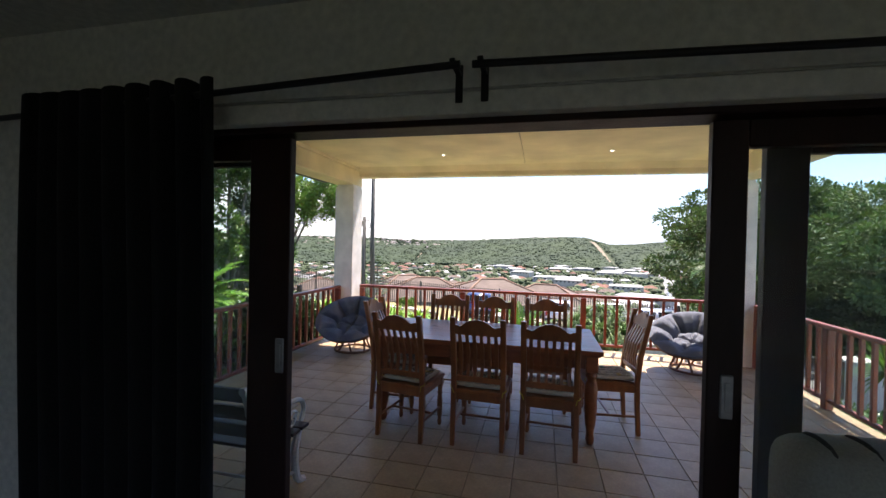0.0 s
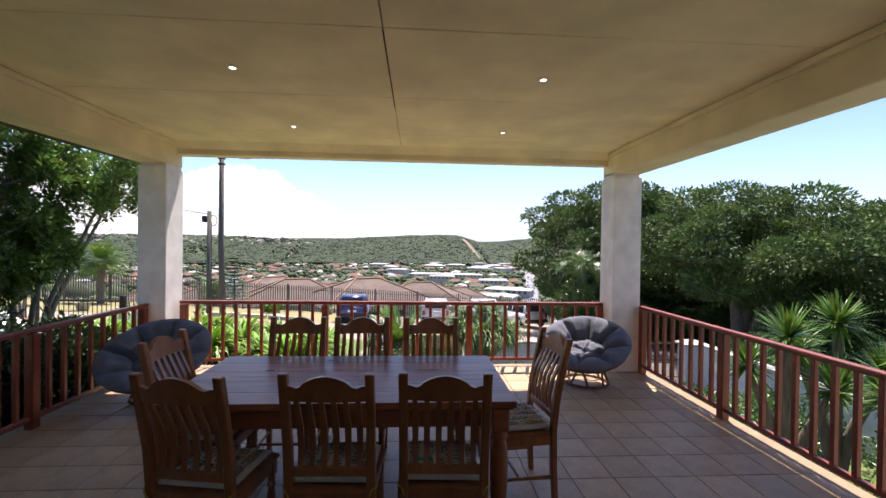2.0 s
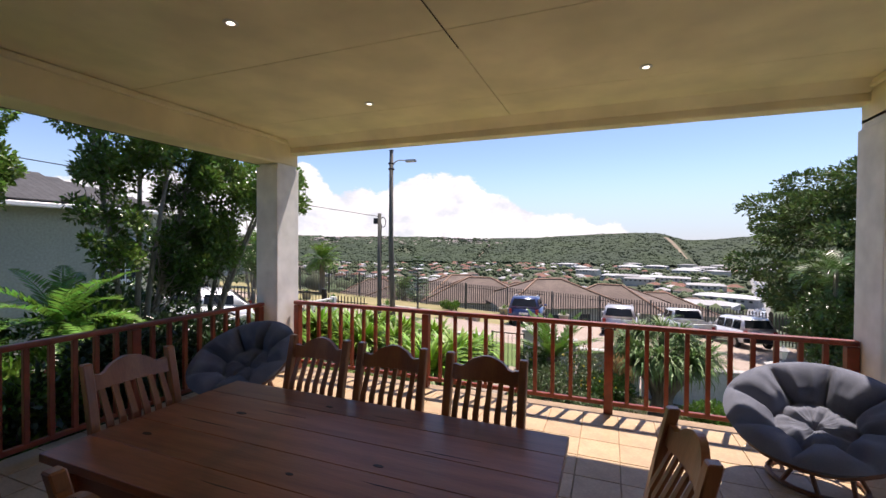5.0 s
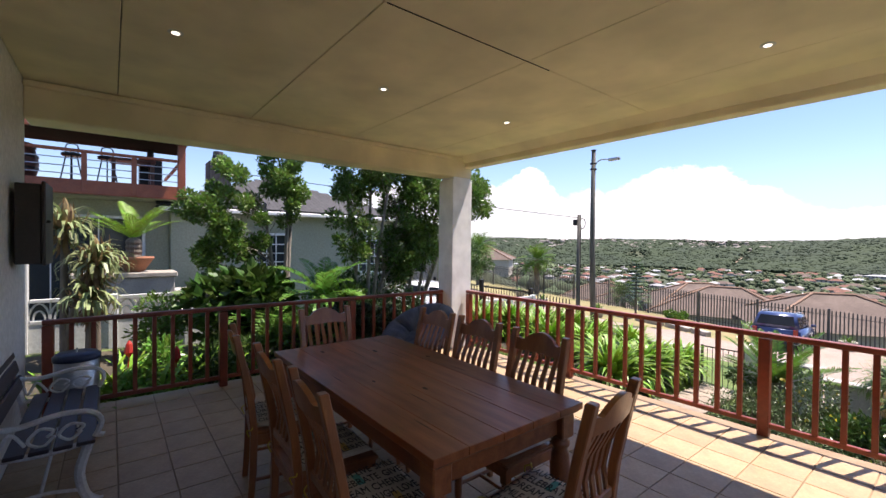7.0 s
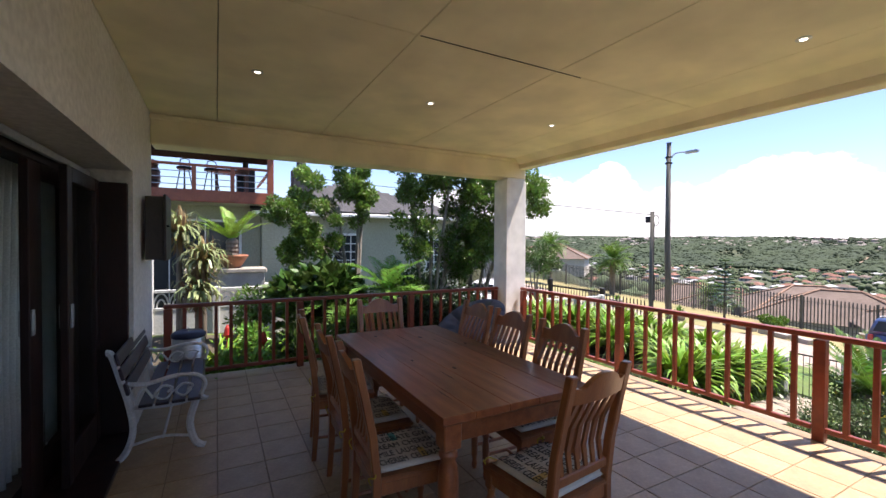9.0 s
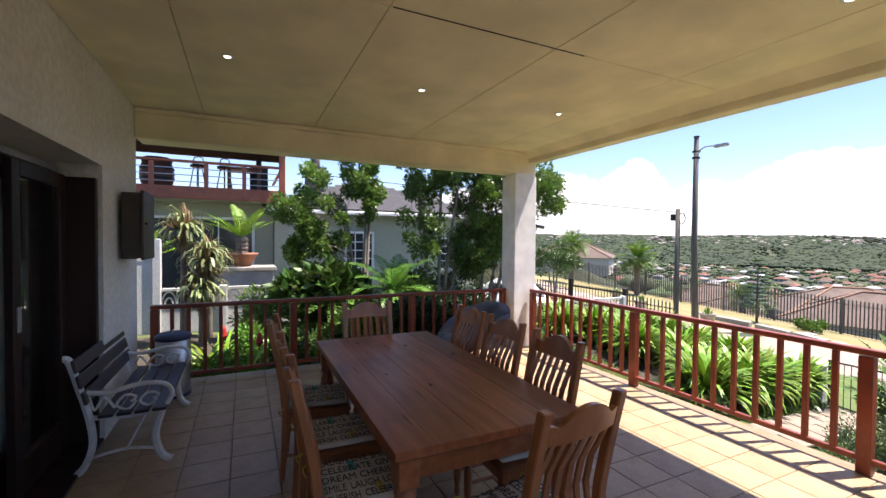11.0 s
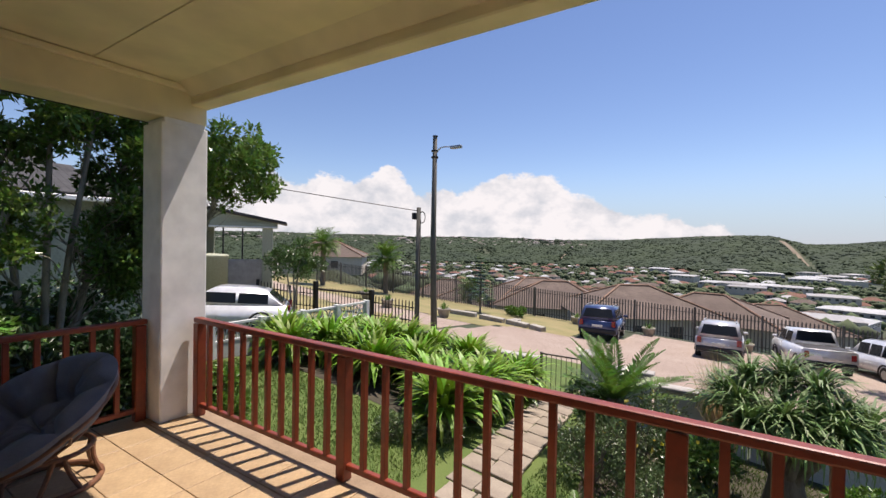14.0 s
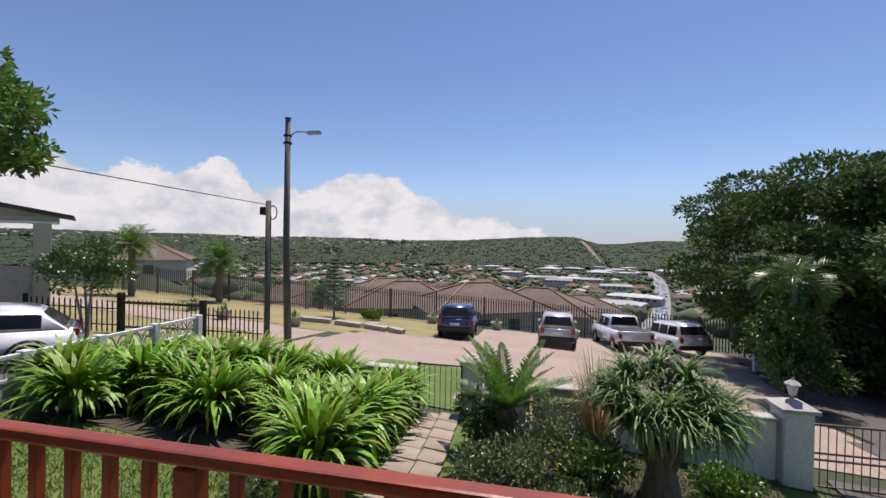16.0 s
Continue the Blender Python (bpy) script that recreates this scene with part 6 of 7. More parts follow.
# ---- parked cars ----
def car(x, y, turn, paint, label, kind="suv", dz=0.0):
    """Car along its own +y (nose at +y, tail at -y)."""
    z = ground(x, y) + 0.03 + dz
    t = thing("parked_car", pose(x, y, z, -5 * math.cos(radians(turn)), 0, turn), label, "car", "parked cars")
    L, W, H = {"suv": (4.4, 1.78, 1.66), "hatch": (4.2, 1.76, 1.46), "pickup": (5.1, 1.82, 1.76)}[kind]
    h = L / 2
    if kind == "pickup":
        low = [(-h, 0.55), (-h, 1.05), (-h + 0.05, 1.1), (h - 1.55, 1.1), (h - 0.35, 1.05), (h - 0.05, 0.85), (h, 0.5), (h - 0.1, 0.3), (-h + 0.1, 0.42)]
        cab = [(-h + 1.75, 1.1), (-h + 1.95, 1.72), (-h + 2.2, H), (h - 1.75, H - 0.02), (h - 1.5, H - 0.12), (h - 0.95, 1.09)]
    elif kind == "suv":
        low = [(-h, 0.5), (-h + 0.02, 0.9), (-h + 0.1, 1.0), (h - 1.3, 1.02), (h - 0.3, 0.95), (h - 0.03, 0.8), (h, 0.45), (h - 0.1, 0.28), (-h + 0.1, 0.34)]
        cab = [(-h + 0.09, 1.0), (-h + 0.42, H - 0.1), (-h + 0.65, H), (h - 2.0, H), (h - 1.75, H - 0.06), (h - 1.05, 1.02)]
    else:
        low = [(-h, 0.5), (-h + 0.02, 0.85), (-h + 0.16, 0.95), (h - 1.2, 0.9), (h - 0.3, 0.8), (h - 0.02, 0.62), (h, 0.4), (h - 0.1, 0.24), (-h + 0.1, 0.3)]
        cab = [(-h + 0.15, 0.95), (-h + 0.75, H - 0.08), (-h + 1.1, H), (h - 2.0, H - 0.01), (h - 1.75, H - 0.07), (h - 0.95, 0.9)]

    def loft(poly, w0, w1, z0, z1, cut=0.0):
        b = bmesh.new()
        rows = []
        for s in (-1, 1):
            rows.append([b.verts.new((s * (w0 + (w1 - w0) * max(0, min(1, (q - z0) / (z1 - z0)))) / 2, p, q)) for p, q in poly])
        n = len(poly)
        for i in range(n):
            b.faces.new((rows[0][i], rows[0][(i + 1) % n], rows[1][(i + 1) % n], rows[1][i]))
        b.faces.new(rows[0][::-1])
        b.faces.new(rows[1])
        bmesh.ops.recalc_face_normals(b, faces=b.faces[:])
        return b
    b = loft(low, W - 0.06, W, 0.3, 0.7)
    bmesh.ops.bevel(b, geom=b.edges[:], offset=0.05, segments=2, affect="EDGES")
    body = part("body", b, paint, t, "", True)
    zb = cab[0][1]
    b = loft(cab, W - 0.1, W - 0.42, zb, H)
    bmesh.ops.bevel(b, geom=b.edges[:], offset=0.035, segments=2, affect="EDGES")
    part("cabin", b, paint, t, "", True)
    cw = lambda q: (W - 0.1 + (-0.32) * (q - zb) / (H - zb)) / 2
    # rear window, windscreen, side windows: dark panes just proud of the cabin

    def pane(pts, name="window", material=M["winglass"]):
        b = bmesh.new()
        b.faces.new([b.verts.new(p) for p in pts])
        g = bmesh.ops.solidify(b, geom=b.faces[:], thickness=0.012)
        bmesh.ops.recalc_face_normals(b, faces=b.faces[:])
        return part(name, b, material, t)
    (ya, za), (yb_, zb_) = cab[0], cab[1]

    def at(u):
        return ya + (yb_ - ya) * u, za + (zb_ - za) * u
    (y0, z0), (y1, z1) = at(0.22), at(0.95)
    pane([(-cw(z0) + 0.12, y0 - 0.035, z0), (cw(z0) - 0.12, y0 - 0.035, z0), (cw(z1) - 0.12, y1 - 0.035, z1), (-cw(z1) + 0.12, y1 - 0.035, z1)], "rear_window")
    (ya, za), (yb_, zb_) = cab[-1], cab[-2]
    (y0, z0), (y1, z1) = at(0.1), at(0.95)
    pane([(-cw(z0) + 0.1, y0 + 0.035, z0), (cw(z0) - 0.1, y0 + 0.035, z0), (cw(z1) - 0.1, y1 + 0.03, z1), (-cw(z1) + 0.1, y1 + 0.03, z1)], "windscreen")
    zs0, zs1 = zb + 0.05, H - 0.14
    ylo, yhi = cab[1][0] - 0.1, cab[-2][0] + 0.15
    cuts = np.linspace(ylo, yhi, 3 if kind != "suv" else 4)
    for s in (-1, 1):
        for a, c in zip(cuts, cuts[1:]):
            pane([(s * (cw(zs0) + 0.006), a + 0.03, zs0), (s * (cw(zs0) + 0.006), c - 0.03, zs0), (s * (cw(zs1) + 0.006), c - 0.05, zs1), (s * (cw(zs1) + 0.006), a + 0.05, zs1)], "side_window")
        part("mirror", addbox(bmesh.new(), (s * (W / 2 + 0.08), cab[-1][0] - 0.15, zb + 0.1), (0.2, 0.1, 0.13), 0.03), paint, t)
        part("tail_light", box(s * (W / 2 - 0.16) - 0.085, s * (W / 2 - 0.16) + 0.085, -h - 0.012, -h + 0.12, 0.72, 0.98, 0.015), M["lightred"], t, "red tail light")
        part("headlight", box(s * (W / 2 - 0.22) - 0.15, s * (W / 2 - 0.22) + 0.15, h - 0.18, h + 0.005, 0.62, 0.8, 0.02), M["lightclear"], t, "clear headlight")
        for yw in (-h + 0.85, h - 0.85):
            w = thing("wheel", pose(s * (W / 2 - 0.1), yw, 0.33, 0, 90, 0), "", "")
            w.parent = t
            for k in ("label", "category"):
                if k in w:
                    del w[k]
            part("tyre", lathe(bmesh.new(), [(0.2, -0.1), (0.3, -0.105), (0.335, -0.07), (0.335, 0.07), (0.3, 0.105), (0.2, 0.1)], 20), M["tyre"], w)
            part("rim", lathe(bmesh.new(), [(0.198, -0.107), (0.16, -0.08), (0.05, -0.11), (0.05, 0.11), (0.16, 0.08), (0.198, 0.107)], 12), M["alu"], w)
            part("wheel_arch", tube(bmesh.new(), [(s * (W / 2 + 0.003), yw + 0.4 * math.cos(a), 0.33 + 0.4 * math.sin(a)) for a in np.linspace(0, math.pi, 11)], 0.035, 5), M["trimblack"], t)
    part("bumper", box(-W / 2 + 0.04, W / 2 - 0.04, -h - 0.06, -h + 0.1, 0.38, 0.6, 0.04), M["trimblack"] if kind != "hatch" else paint, t)
    part("front_bumper", box(-W / 2 + 0.06, W / 2 - 0.06, h - 0.12, h + 0.04, 0.32, 0.52, 0.04), M["trimblack"], t)
    part("number_plate", box(-0.24, 0.24, -h - 0.03, -h - 0.005, 0.68, 0.79, 0.004), M["plate"], t, "pale number plate")
    if kind == "pickup":
        part("load_bed_cover", box(-W / 2 + 0.12, W / 2 - 0.12, -h + 0.1, -h + 1.68, 1.1, 1.125, 0.01), M["trimblack"], t)
    if kind == "suv":
        for s in (-1, 1):
            part("roof_rail", tube(bmesh.new(), curve_z([(s * (W / 2 - 0.28), -h + 0.65, H), (s * (W / 2 - 0.28), -h + 0.8, H + 0.05), (s * (W / 2 - 0.28), h - 2.3, H + 0.05), (s * (W / 2 - 0.28), h - 2.1, H)], 3), 0.018, 6), M["alu"], t)
    return t


def paintmat(name, c):
    return mat(name, c, tuple(q * 0.95 for q in c), 0.3, 0.2, scale=1, fine=3, bump=0, coat=0.8)


M["p_blue"], M["p_white"], M["p_beige"], M["p_silver"] = paintmat("blue_paint", (0.04, 0.065, 0.17)), paintmat("white_paint_gloss", (0.75, 0.76, 0.78)), paintmat("beige_paint", (0.42, 0.4, 0.34)), paintmat("pale_silver_paint", (0.6, 0.6, 0.62))
car(-3.15, 26.0, 4, M["p_blue"], "dark-blue compact car parked by the fence")
car(2.0, 26.8, -3, M["p_silver"], "pale silver off-roader parked by the fence")
car(5.5, 28.6, 6, M["p_white"], "white double-cab pickup with covered bed", "pickup")
car(8.3, 29.2, 14, M["p_white"], "off-white off-roader parked under the tree")
car(-12.3, 10.9, 140, M["p_white"], "white hatchback parked beside the side wall", "hatch", -0.02)

# ---- neighbouring house ----
NX = -10.5
nb = thing("neighbour_house", pose(0, 0, 0), "sage-green plastered house with grey tiled roof and white windows", "house")
part("wall", box(-18.0, NX, 1.9, 8.6, -1.6, 2.42), M["sage"], nb)
part("wall", box(-18.0, NX - 0.4, -6.0, 1.88, -1.6, 2.55), M["sage"], nb)


def hip(x0, x1, y0, y1, z, hgt, over=0.35):
    b = bmesh.new()
    x0, x1, y0, y1 = x0 - over, x1 + over, y0 - over, y1 + over
    lx, ly = x1 - x0, y1 - y0
    c = [b.verts.new(p) for p in ((x0, y0, z), (x1, y0, z), (x1, y1, z), (x0, y1, z))]
    k = min(lx, ly) / 2
    if lx > ly:
        r0, r1 = b.verts.new((x0 + k, (y0 + y1) / 2, z + hgt)), b.verts.new((x1 - k, (y0 + y1) / 2, z + hgt))
        fs_ = [(c[0], c[1], r1, r0), (c[1], c[2], r1), (c[2], c[3], r0, r1), (c[3], c[0], r0)]
    else:
        r0, r1 = b.verts.new(((x0 + x1) / 2, y0 + k, z + hgt)), b.verts.new(((x0 + x1) / 2, y1 - k, z + hgt))
        fs_ = [(c[0], c[1], r0), (c[1], c[2], r1, r0), (c[2], c[3], r1), (c[3], c[0], r0, r1)]
    for f in fs_:
        b.faces.new(f)
    b.faces.new(c[::-1])
    return b


rf = part("roof", hip(-18.0, NX, 1.9, 8.6, 2.44, 1.4), M["slate"], nb, "grey concrete-tile roof")
# courses of roof tiles on the slope facing the garden
zr0, over = 2.44, 0.35
for i in range(13):
    f0 = i / 13
    k = (8.6 - 1.9 + 0.7) / 2
    xx, zz = NX + over - 3.7 * f0, zr0 + 1.4 * f0 * (3.7 / k)
    y0c, y1c = 1.9 - over + 3.7 * f0, 8.6 + over - 3.7 * f0
    if y1c - y0c < 0.4:
        break
    b = addbox(bmesh.new(), (xx - 0.14, (y0c + y1c) / 2, zz + 0.1), (0.34, y1c - y0c, 0.03), 0.008, Matrix.Rotation(math.atan2(1.4, k), 4, "Y"))
    part("tile_course", b, M["slate"], rf)
part("gutter", box(NX + over, NX + over + 0.12, 1.6, 8.9, 2.32, 2.43, 0.02), M["white"], nb, "white gutter")
ch = part("chimney", box(-12.6, -11.9, 3.0, 3.6, 2.6, 4.0, 0.01), M["slate"], nb)
part("chimney_pot", lathe(bmesh.new(), [(0.16, 4.0), (0.18, 4.05), (0.14, 4.35)], 10, (-12.25, 3.3, 0)), M["slate"], ch)


def nwindow(yc, w, z0, z1, x=NX, bars=(3, 4)):
    wd = part("window", box(x + 0.002, x + 0.03, yc - w / 2, yc + w / 2, z0, z1), M["winglass"], nb, "dark pane with white glazing bars")
    fr = 0.07
    for b in ((yc - w / 2 - fr, yc - w / 2, z0 - fr, z1 + fr), (yc + w / 2, yc + w / 2 + fr, z0 - fr, z1 + fr), (yc - w / 2, yc + w / 2, z1, z1 + fr), (yc - w / 2 - 0.1, yc + w / 2 + 0.1, z0 - 0.12, z0)):
        part("window_frame", box(x + 0.003, x + 0.08, b[0], b[1], b[2], b[3], 0.006), M["white"], wd)
    for i in range(1, bars[0]):
        yy = yc - w / 2 + w * i / bars[0]
        part("glazing_bar", box(x + 0.031, x + 0.05, yy - 0.014, yy + 0.014, z0, z1), M["white"], wd)
    for i in range(1, bars[1]):
        zz = z0 + (z1 - z0) * i / bars[1]
        part("glazing_bar", box(x + 0.0312, x + 0.049, yc - w / 2, yc + w / 2, zz - 0.014, zz + 0.014), M["white"], wd)


nwindow(4.4, 0.8, 0.7, 1.75)
nwindow(7.7, 0.9, 0.6, 1.6)
nwindow(0.0, 2.6, -0.3, 2.1, NX - 0.4, (3, 1))
# upper timber deck
dk = thing("timber_deck", pose(0, 0, -0.1), "red-brown timber balcony deck on the neighbouring house", "balcony")
DXN, DX0 = -9.9, -14.0
part("deck_floor", box(DX0, DXN, -6.0, 2.1, 2.74, 2.8), M["deck"], dk)
part("fascia", box(DXN, DXN + 0.05, -6.0, 2.12, 2.68, 3.0, 0.006), M["deck"], dk)
part("fascia", box(DX0, DXN, 2.1, 2.15, 2.68, 3.0, 0.006), M["deck"], dk)
part("soffit", box(DX0, DXN - 0.1, -6, 2.05, 2.66, 2.735), M["sage"], dk)
for y in (-3.4, -2.2, -1.0, 0.2, 1.1):
    part("post", box(DXN - 0.06, DXN + 0.06, y - 0.05, y + 0.05, 2.7, 3.6, 0.006), M["deck"], dk)
part("corner_post", box(DXN - 0.1, DXN + 0.06, 1.98, 2.14, 2.7, 4.05, 0.006), M["deck"], dk)
part("hand_rail", box(DXN - 0.07, DXN + 0.05, -6.0, 1.97, 3.61, 3.67, 0.008), M["deck"], dk)
part("hand_rail", box(DX0, DXN - 0.1, 2.02, 2.1, 3.61, 3.67, 0.008), M["deck"], dk)
for z in (3.12, 3.29, 3.46):
    part("cable", tube(bmesh.new(), [(DXN, -6, z), (DXN, 2.0, z)], 0.012, 5), M["alu"], dk)
ro = thing("deck_roof", pose(0, 0, 0), "dark lean-to roof over the balcony deck", "roof")
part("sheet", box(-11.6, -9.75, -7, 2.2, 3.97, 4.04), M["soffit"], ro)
part("beam", box(-9.75, -9.65, -7, 2.2, 3.93, 4.08, 0.005), M["deck"], ro)
bl = thing("barrel", pose(-10.7, -1.0, 2.8), "dark oak barrel standing on the balcony deck", "barrel")
part("cask", lathe(bmesh.new(), [(0.3, 0), (0.38, 0.3), (0.4, 0.45), (0.38, 0.6), (0.3, 0.9)], 18), M["barrel"], bl, "", True)
for z, q in ((0.12, 0.345), (0.32, 0.39), (0.58, 0.39), (0.78, 0.345)):
    part("hoop", lathe(bmesh.new(), [(q, z), (q + 0.008, z + 0.005), (q + 0.008, z + 0.05), (q, z + 0.055)], 18), M["black"], bl)
for yy in (0.15, 0.8):
    st = thing("bar_stool", pose(-10.6, yy - 0.2, 2.8), "dark metal bar stool on the balcony deck", "stool", "deck stools")
    part("seat", lathe(bmesh.new(), [(0.17, 0.7), (0.19, 0.72), (0.19, 0.76), (0.16, 0.78)], 14), M["black"], st)
    for a in range(4):
        part("leg", tube(bmesh.new(), [(0.22 * math.cos(a * 1.571), 0.22 * math.sin(a * 1.571), 0), (0.1 * math.cos(a * 1.571), 0.1 * math.sin(a * 1.571), 0.7)], 0.014, 6), M["black"], st)
    part("back", tube(bmesh.new(), curve_z([(-0.15, 0.1, 0.76), (-0.2, 0.1, 1.0), (-0.2, -0.1, 1.0), (-0.15, -0.1, 0.76)], 3), 0.014, 6), M["black"], st)
tb = thing("deck_table", pose(-10.6, 1.1, 2.8), "dark timber table on the balcony deck", "table")
part("top", box(-0.4, 0.4, -0.45, 0.45, 0.68, 0.74, 0.01), M["barrel"], tb)
for sx in (-1, 1):
    for sy in (-1, 1):
        part("leg", box(sx * 0.33 - 0.04, sx * 0.33 + 0.04, sy * 0.38 - 0.04, sy * 0.38 + 0.04, 0, 0.679), M["barrel"], tb)
fp = thing("deck_stove", pose(-11.3, 1.5, 2.8), "black freestanding stove with flue on the deck", "stove")
part("body", box(-0.25, 0.25, -0.25, 0.25, 0.0, 0.95, 0.02), M["black"], fp)
part("flue", tube(bmesh.new(), [(0, 0, 0.95), (0, 0, 1.16)], 0.08, 10), M["black"], fp)
# plinth and potted cycad in front of the house
pl = thing("plinth_wall", pose(0, 0, 0), "low stone plinth with a cap in the neighbouring garden", "wall")
part("body", box(-8.9, -8.2, 0.1, 1.75, -0.6, 0.8, 0.01), M["cap"], pl)
part("coping", box(-8.95, -8.15, 0.05, 1.8, 0.801, 0.9, 0.015), M["cement"], pl)
pt = thing("terracotta_planter", pose(-8.55, 1.05, 0.902), "wide terracotta planter on the stone plinth", "pot")
part("bowl", lathe(bmesh.new(), [(0.17, 0), (0.19, 0.02), (0.34, 0.26), (0.36, 0.27), (0.36, 0.32), (0.32, 0.32), (0.3, 0.28)], 20), M["terracotta"], pt, "", True)
frond_plant("potted_cycad", -8.55, 1.05, 1.17, 20, 1.0, 0.16, "bright cycad with upright fronds in a planter", "plant", M["leaf_strap"], 0.4, 0.14, 9, (0.5, 1.4), 0.5, 24)
frond_plant("cycad", -8.3, -0.9, 0.7, 16, 1.0, 0.16, "bright cycad growing behind the garden wall", "plant", M["leaf_strap"], 0.3, 0.12, 10, (0.4, 1.3), 0.5, 22)
stp = thing("garden_steps", pose(0, 0, 0), "grey concrete steps beside the plinth", "steps")
for i in range(4):
    part("step", box(-8.9 - 0.28 * i, -8.0 - 0.28 * i, 1.85, 2.9, -0.7, -0.1 + 0.17 * i, 0.01), M["cap"], stp)

# porch of the house beyond
po = thing("open_porch", pose(-16.0, 15.3, 0, 0, 0, 52), "sage-green open porch with square columns and low wall", "porch")
gz_ = ground(-16.0, 15.3)
part("column", box(-0.35, 0.1, -0.25, 0.2, gz_ - 0.3, 2.05, 0.01), M["sage"], po)
part("column", box(-5.2, -4.8, -0.2, 0.2, gz_ - 0.3, 2.05, 0.01), M["sage"], po)
part("low_wall", box(-2.69, -0.36, -0.12, 0.12, gz_ - 0.3, 0.6, 0.01), M["cap"], po, "rough-cast low wall")
part("wall", box(-4.79, -2.7, -0.12, 0.12, gz_ - 0.3, 2.05, 0.01), M["sage"], po)
part("beam", box(-5.4, 0.3, -0.3, 0.25, 2.051, 2.3, 0.01), M["sage"], po)
part("gable", prism(bmesh.new(), [(-5.4, 2.302), (0.2, 2.302), (-3.4, 3.0), (-5.4, 3.0)], "y", -0.25, -0.1), M["sage"], po)
part("roof", prism(bmesh.new(), [(0.7, 2.26), (0.7, 2.36), (-3.4, 3.14), (-6.5, 3.14), (-6.5, 3.02), (-3.4, 3.02)], "y", -0.55, 2.3), M["slate"], po, "thin dark sloping roof")
part("gutter", box(-2.9, 0.3, -0.36, -0.302, 2.06, 2.13, 0.01), M["white"], po)
part("downpipe", tube(bmesh.new(), [(-3.6, -0.2, 0.6), (-3.6, -0.2, 2.2)], 0.05, 8), M["white"], po, "white downpipe")
part("back_wall", box(-6, -2.7, 2.0, 2.15, gz_ - 0.3, 2.3), M["sage"], po)
for x in (-2.0, -1.2):
    part("rod", box(x - 0.03, x + 0.03, -0.04, 0.04, 0.6, 2.05), M["black"], po)
tk = thing("water_tank", pose(-16.2, 12.5, ground(-16.2, 12.5)), "round green-grey water tank beside the porch", "tank")
part("drum", lathe(bmesh.new(), [(0.75, -0.1), (0.75, 2.2), (0.77, 2.21), (0.77, 2.27), (0.6, 2.3), (0.2, 2.33)], 24), M["sage"], tk, "", True)


# ---- houses below the fence ----
def house(name, label, cat, w, d, hw_, hr, wallm, roofm, group):
    t = thing(name, pose(0, 0, 0), label, cat, group)
    part("wall", box(-w / 2, w / 2, -d / 2, d / 2, -3, hw_), wallm, t)
    part("roof", hip(-w / 2, w / 2, -d / 2, d / 2, hw_ + 0.01, hr, 0.5), roofm, t)
    for i in range(int(w // 3.4)):
        x = -w / 2 + 1.7 + 3.4 * i
        part("window", box(x - 0.6, x + 0.6, -d / 2 - 0.04, -d / 2 - 0.005, hw_ - 1.9, hw_ - 0.7), M["winglass"], t)
    return t


M["cream"] = mat("cream_plaster", (0.55, 0.5, 0.42), (0.5, 0.45, 0.38), 0.9, scale=0.3, fine=4)
M["palewall"] = mat("pale_plaster", (0.42, 0.4, 0.37), (0.33, 0.31, 0.29), 0.9, scale=0.2, fine=3, rand=0.2)
M["redroof"] = brickmat("red_roof", (0.26, 0.12, 0.085), (0.2, 0.1, 0.07), (0.4, 0.35, 0.3), 1.2)
M["ridgetile"] = mat("ridge_tile", (0.3, 0.18, 0.12), (0.24, 0.15, 0.1), 0.85, scale=1, fine=6)
M["whiteroof"] = mat("white_sheet_roof", (0.44, 0.45, 0.46), (0.34, 0.35, 0.36), 0.7, scale=0.2, fine=4, rand=0.15)
M["greyroof"] = mat("grey_sheet_roof", (0.25, 0.25, 0.26), (0.32, 0.31, 0.3), 0.7, scale=0.2, fine=4, rand=0.3)
base = house("villa", "cream house with brown tiled hip roof below the fence", "house", 13, 10, 0.0, 2.6, M["cream"], M["rooftile"], "houses below the fence")
ridge = bmesh.new()
tube(ridge, [(-1.5, 0, 2.64), (1.5, 0, 2.64)], 0.14, 6)
for sx in (-1, 1):
    for sy in (-1, 1):
        tube(ridge, [(sx * 1.5, 0, 2.64), (sx * 7.0, sy * 5.5, 0.05)], 0.13, 6)
part("ridge_tiles", ridge, M["ridgetile"], base, "paler ridge and hip tiles")
vill = [(-5.2, 51, -5.2, 30), (1.5, 60, -6.4, -8), (-14.5, 54, -5.6, 15), (-20, 62, -6.0, 40), (-29, 62, -7.6, 5), (-42, 74, -8.4, 24), (-11, 66, -7.2, 0), (8, 72, -8.4, 15), (-25, 76, -8.2, 0)]
for i, (x, y, z, a) in enumerate(vill):
    m = pose(x, y, z, 0, 0, a)
    if i == 0:
        base.matrix_basis = m
    else:
        copy_thing(base, m)
copy_thing(base, pose(-56, 55, -1.2, 0, 0, 38))

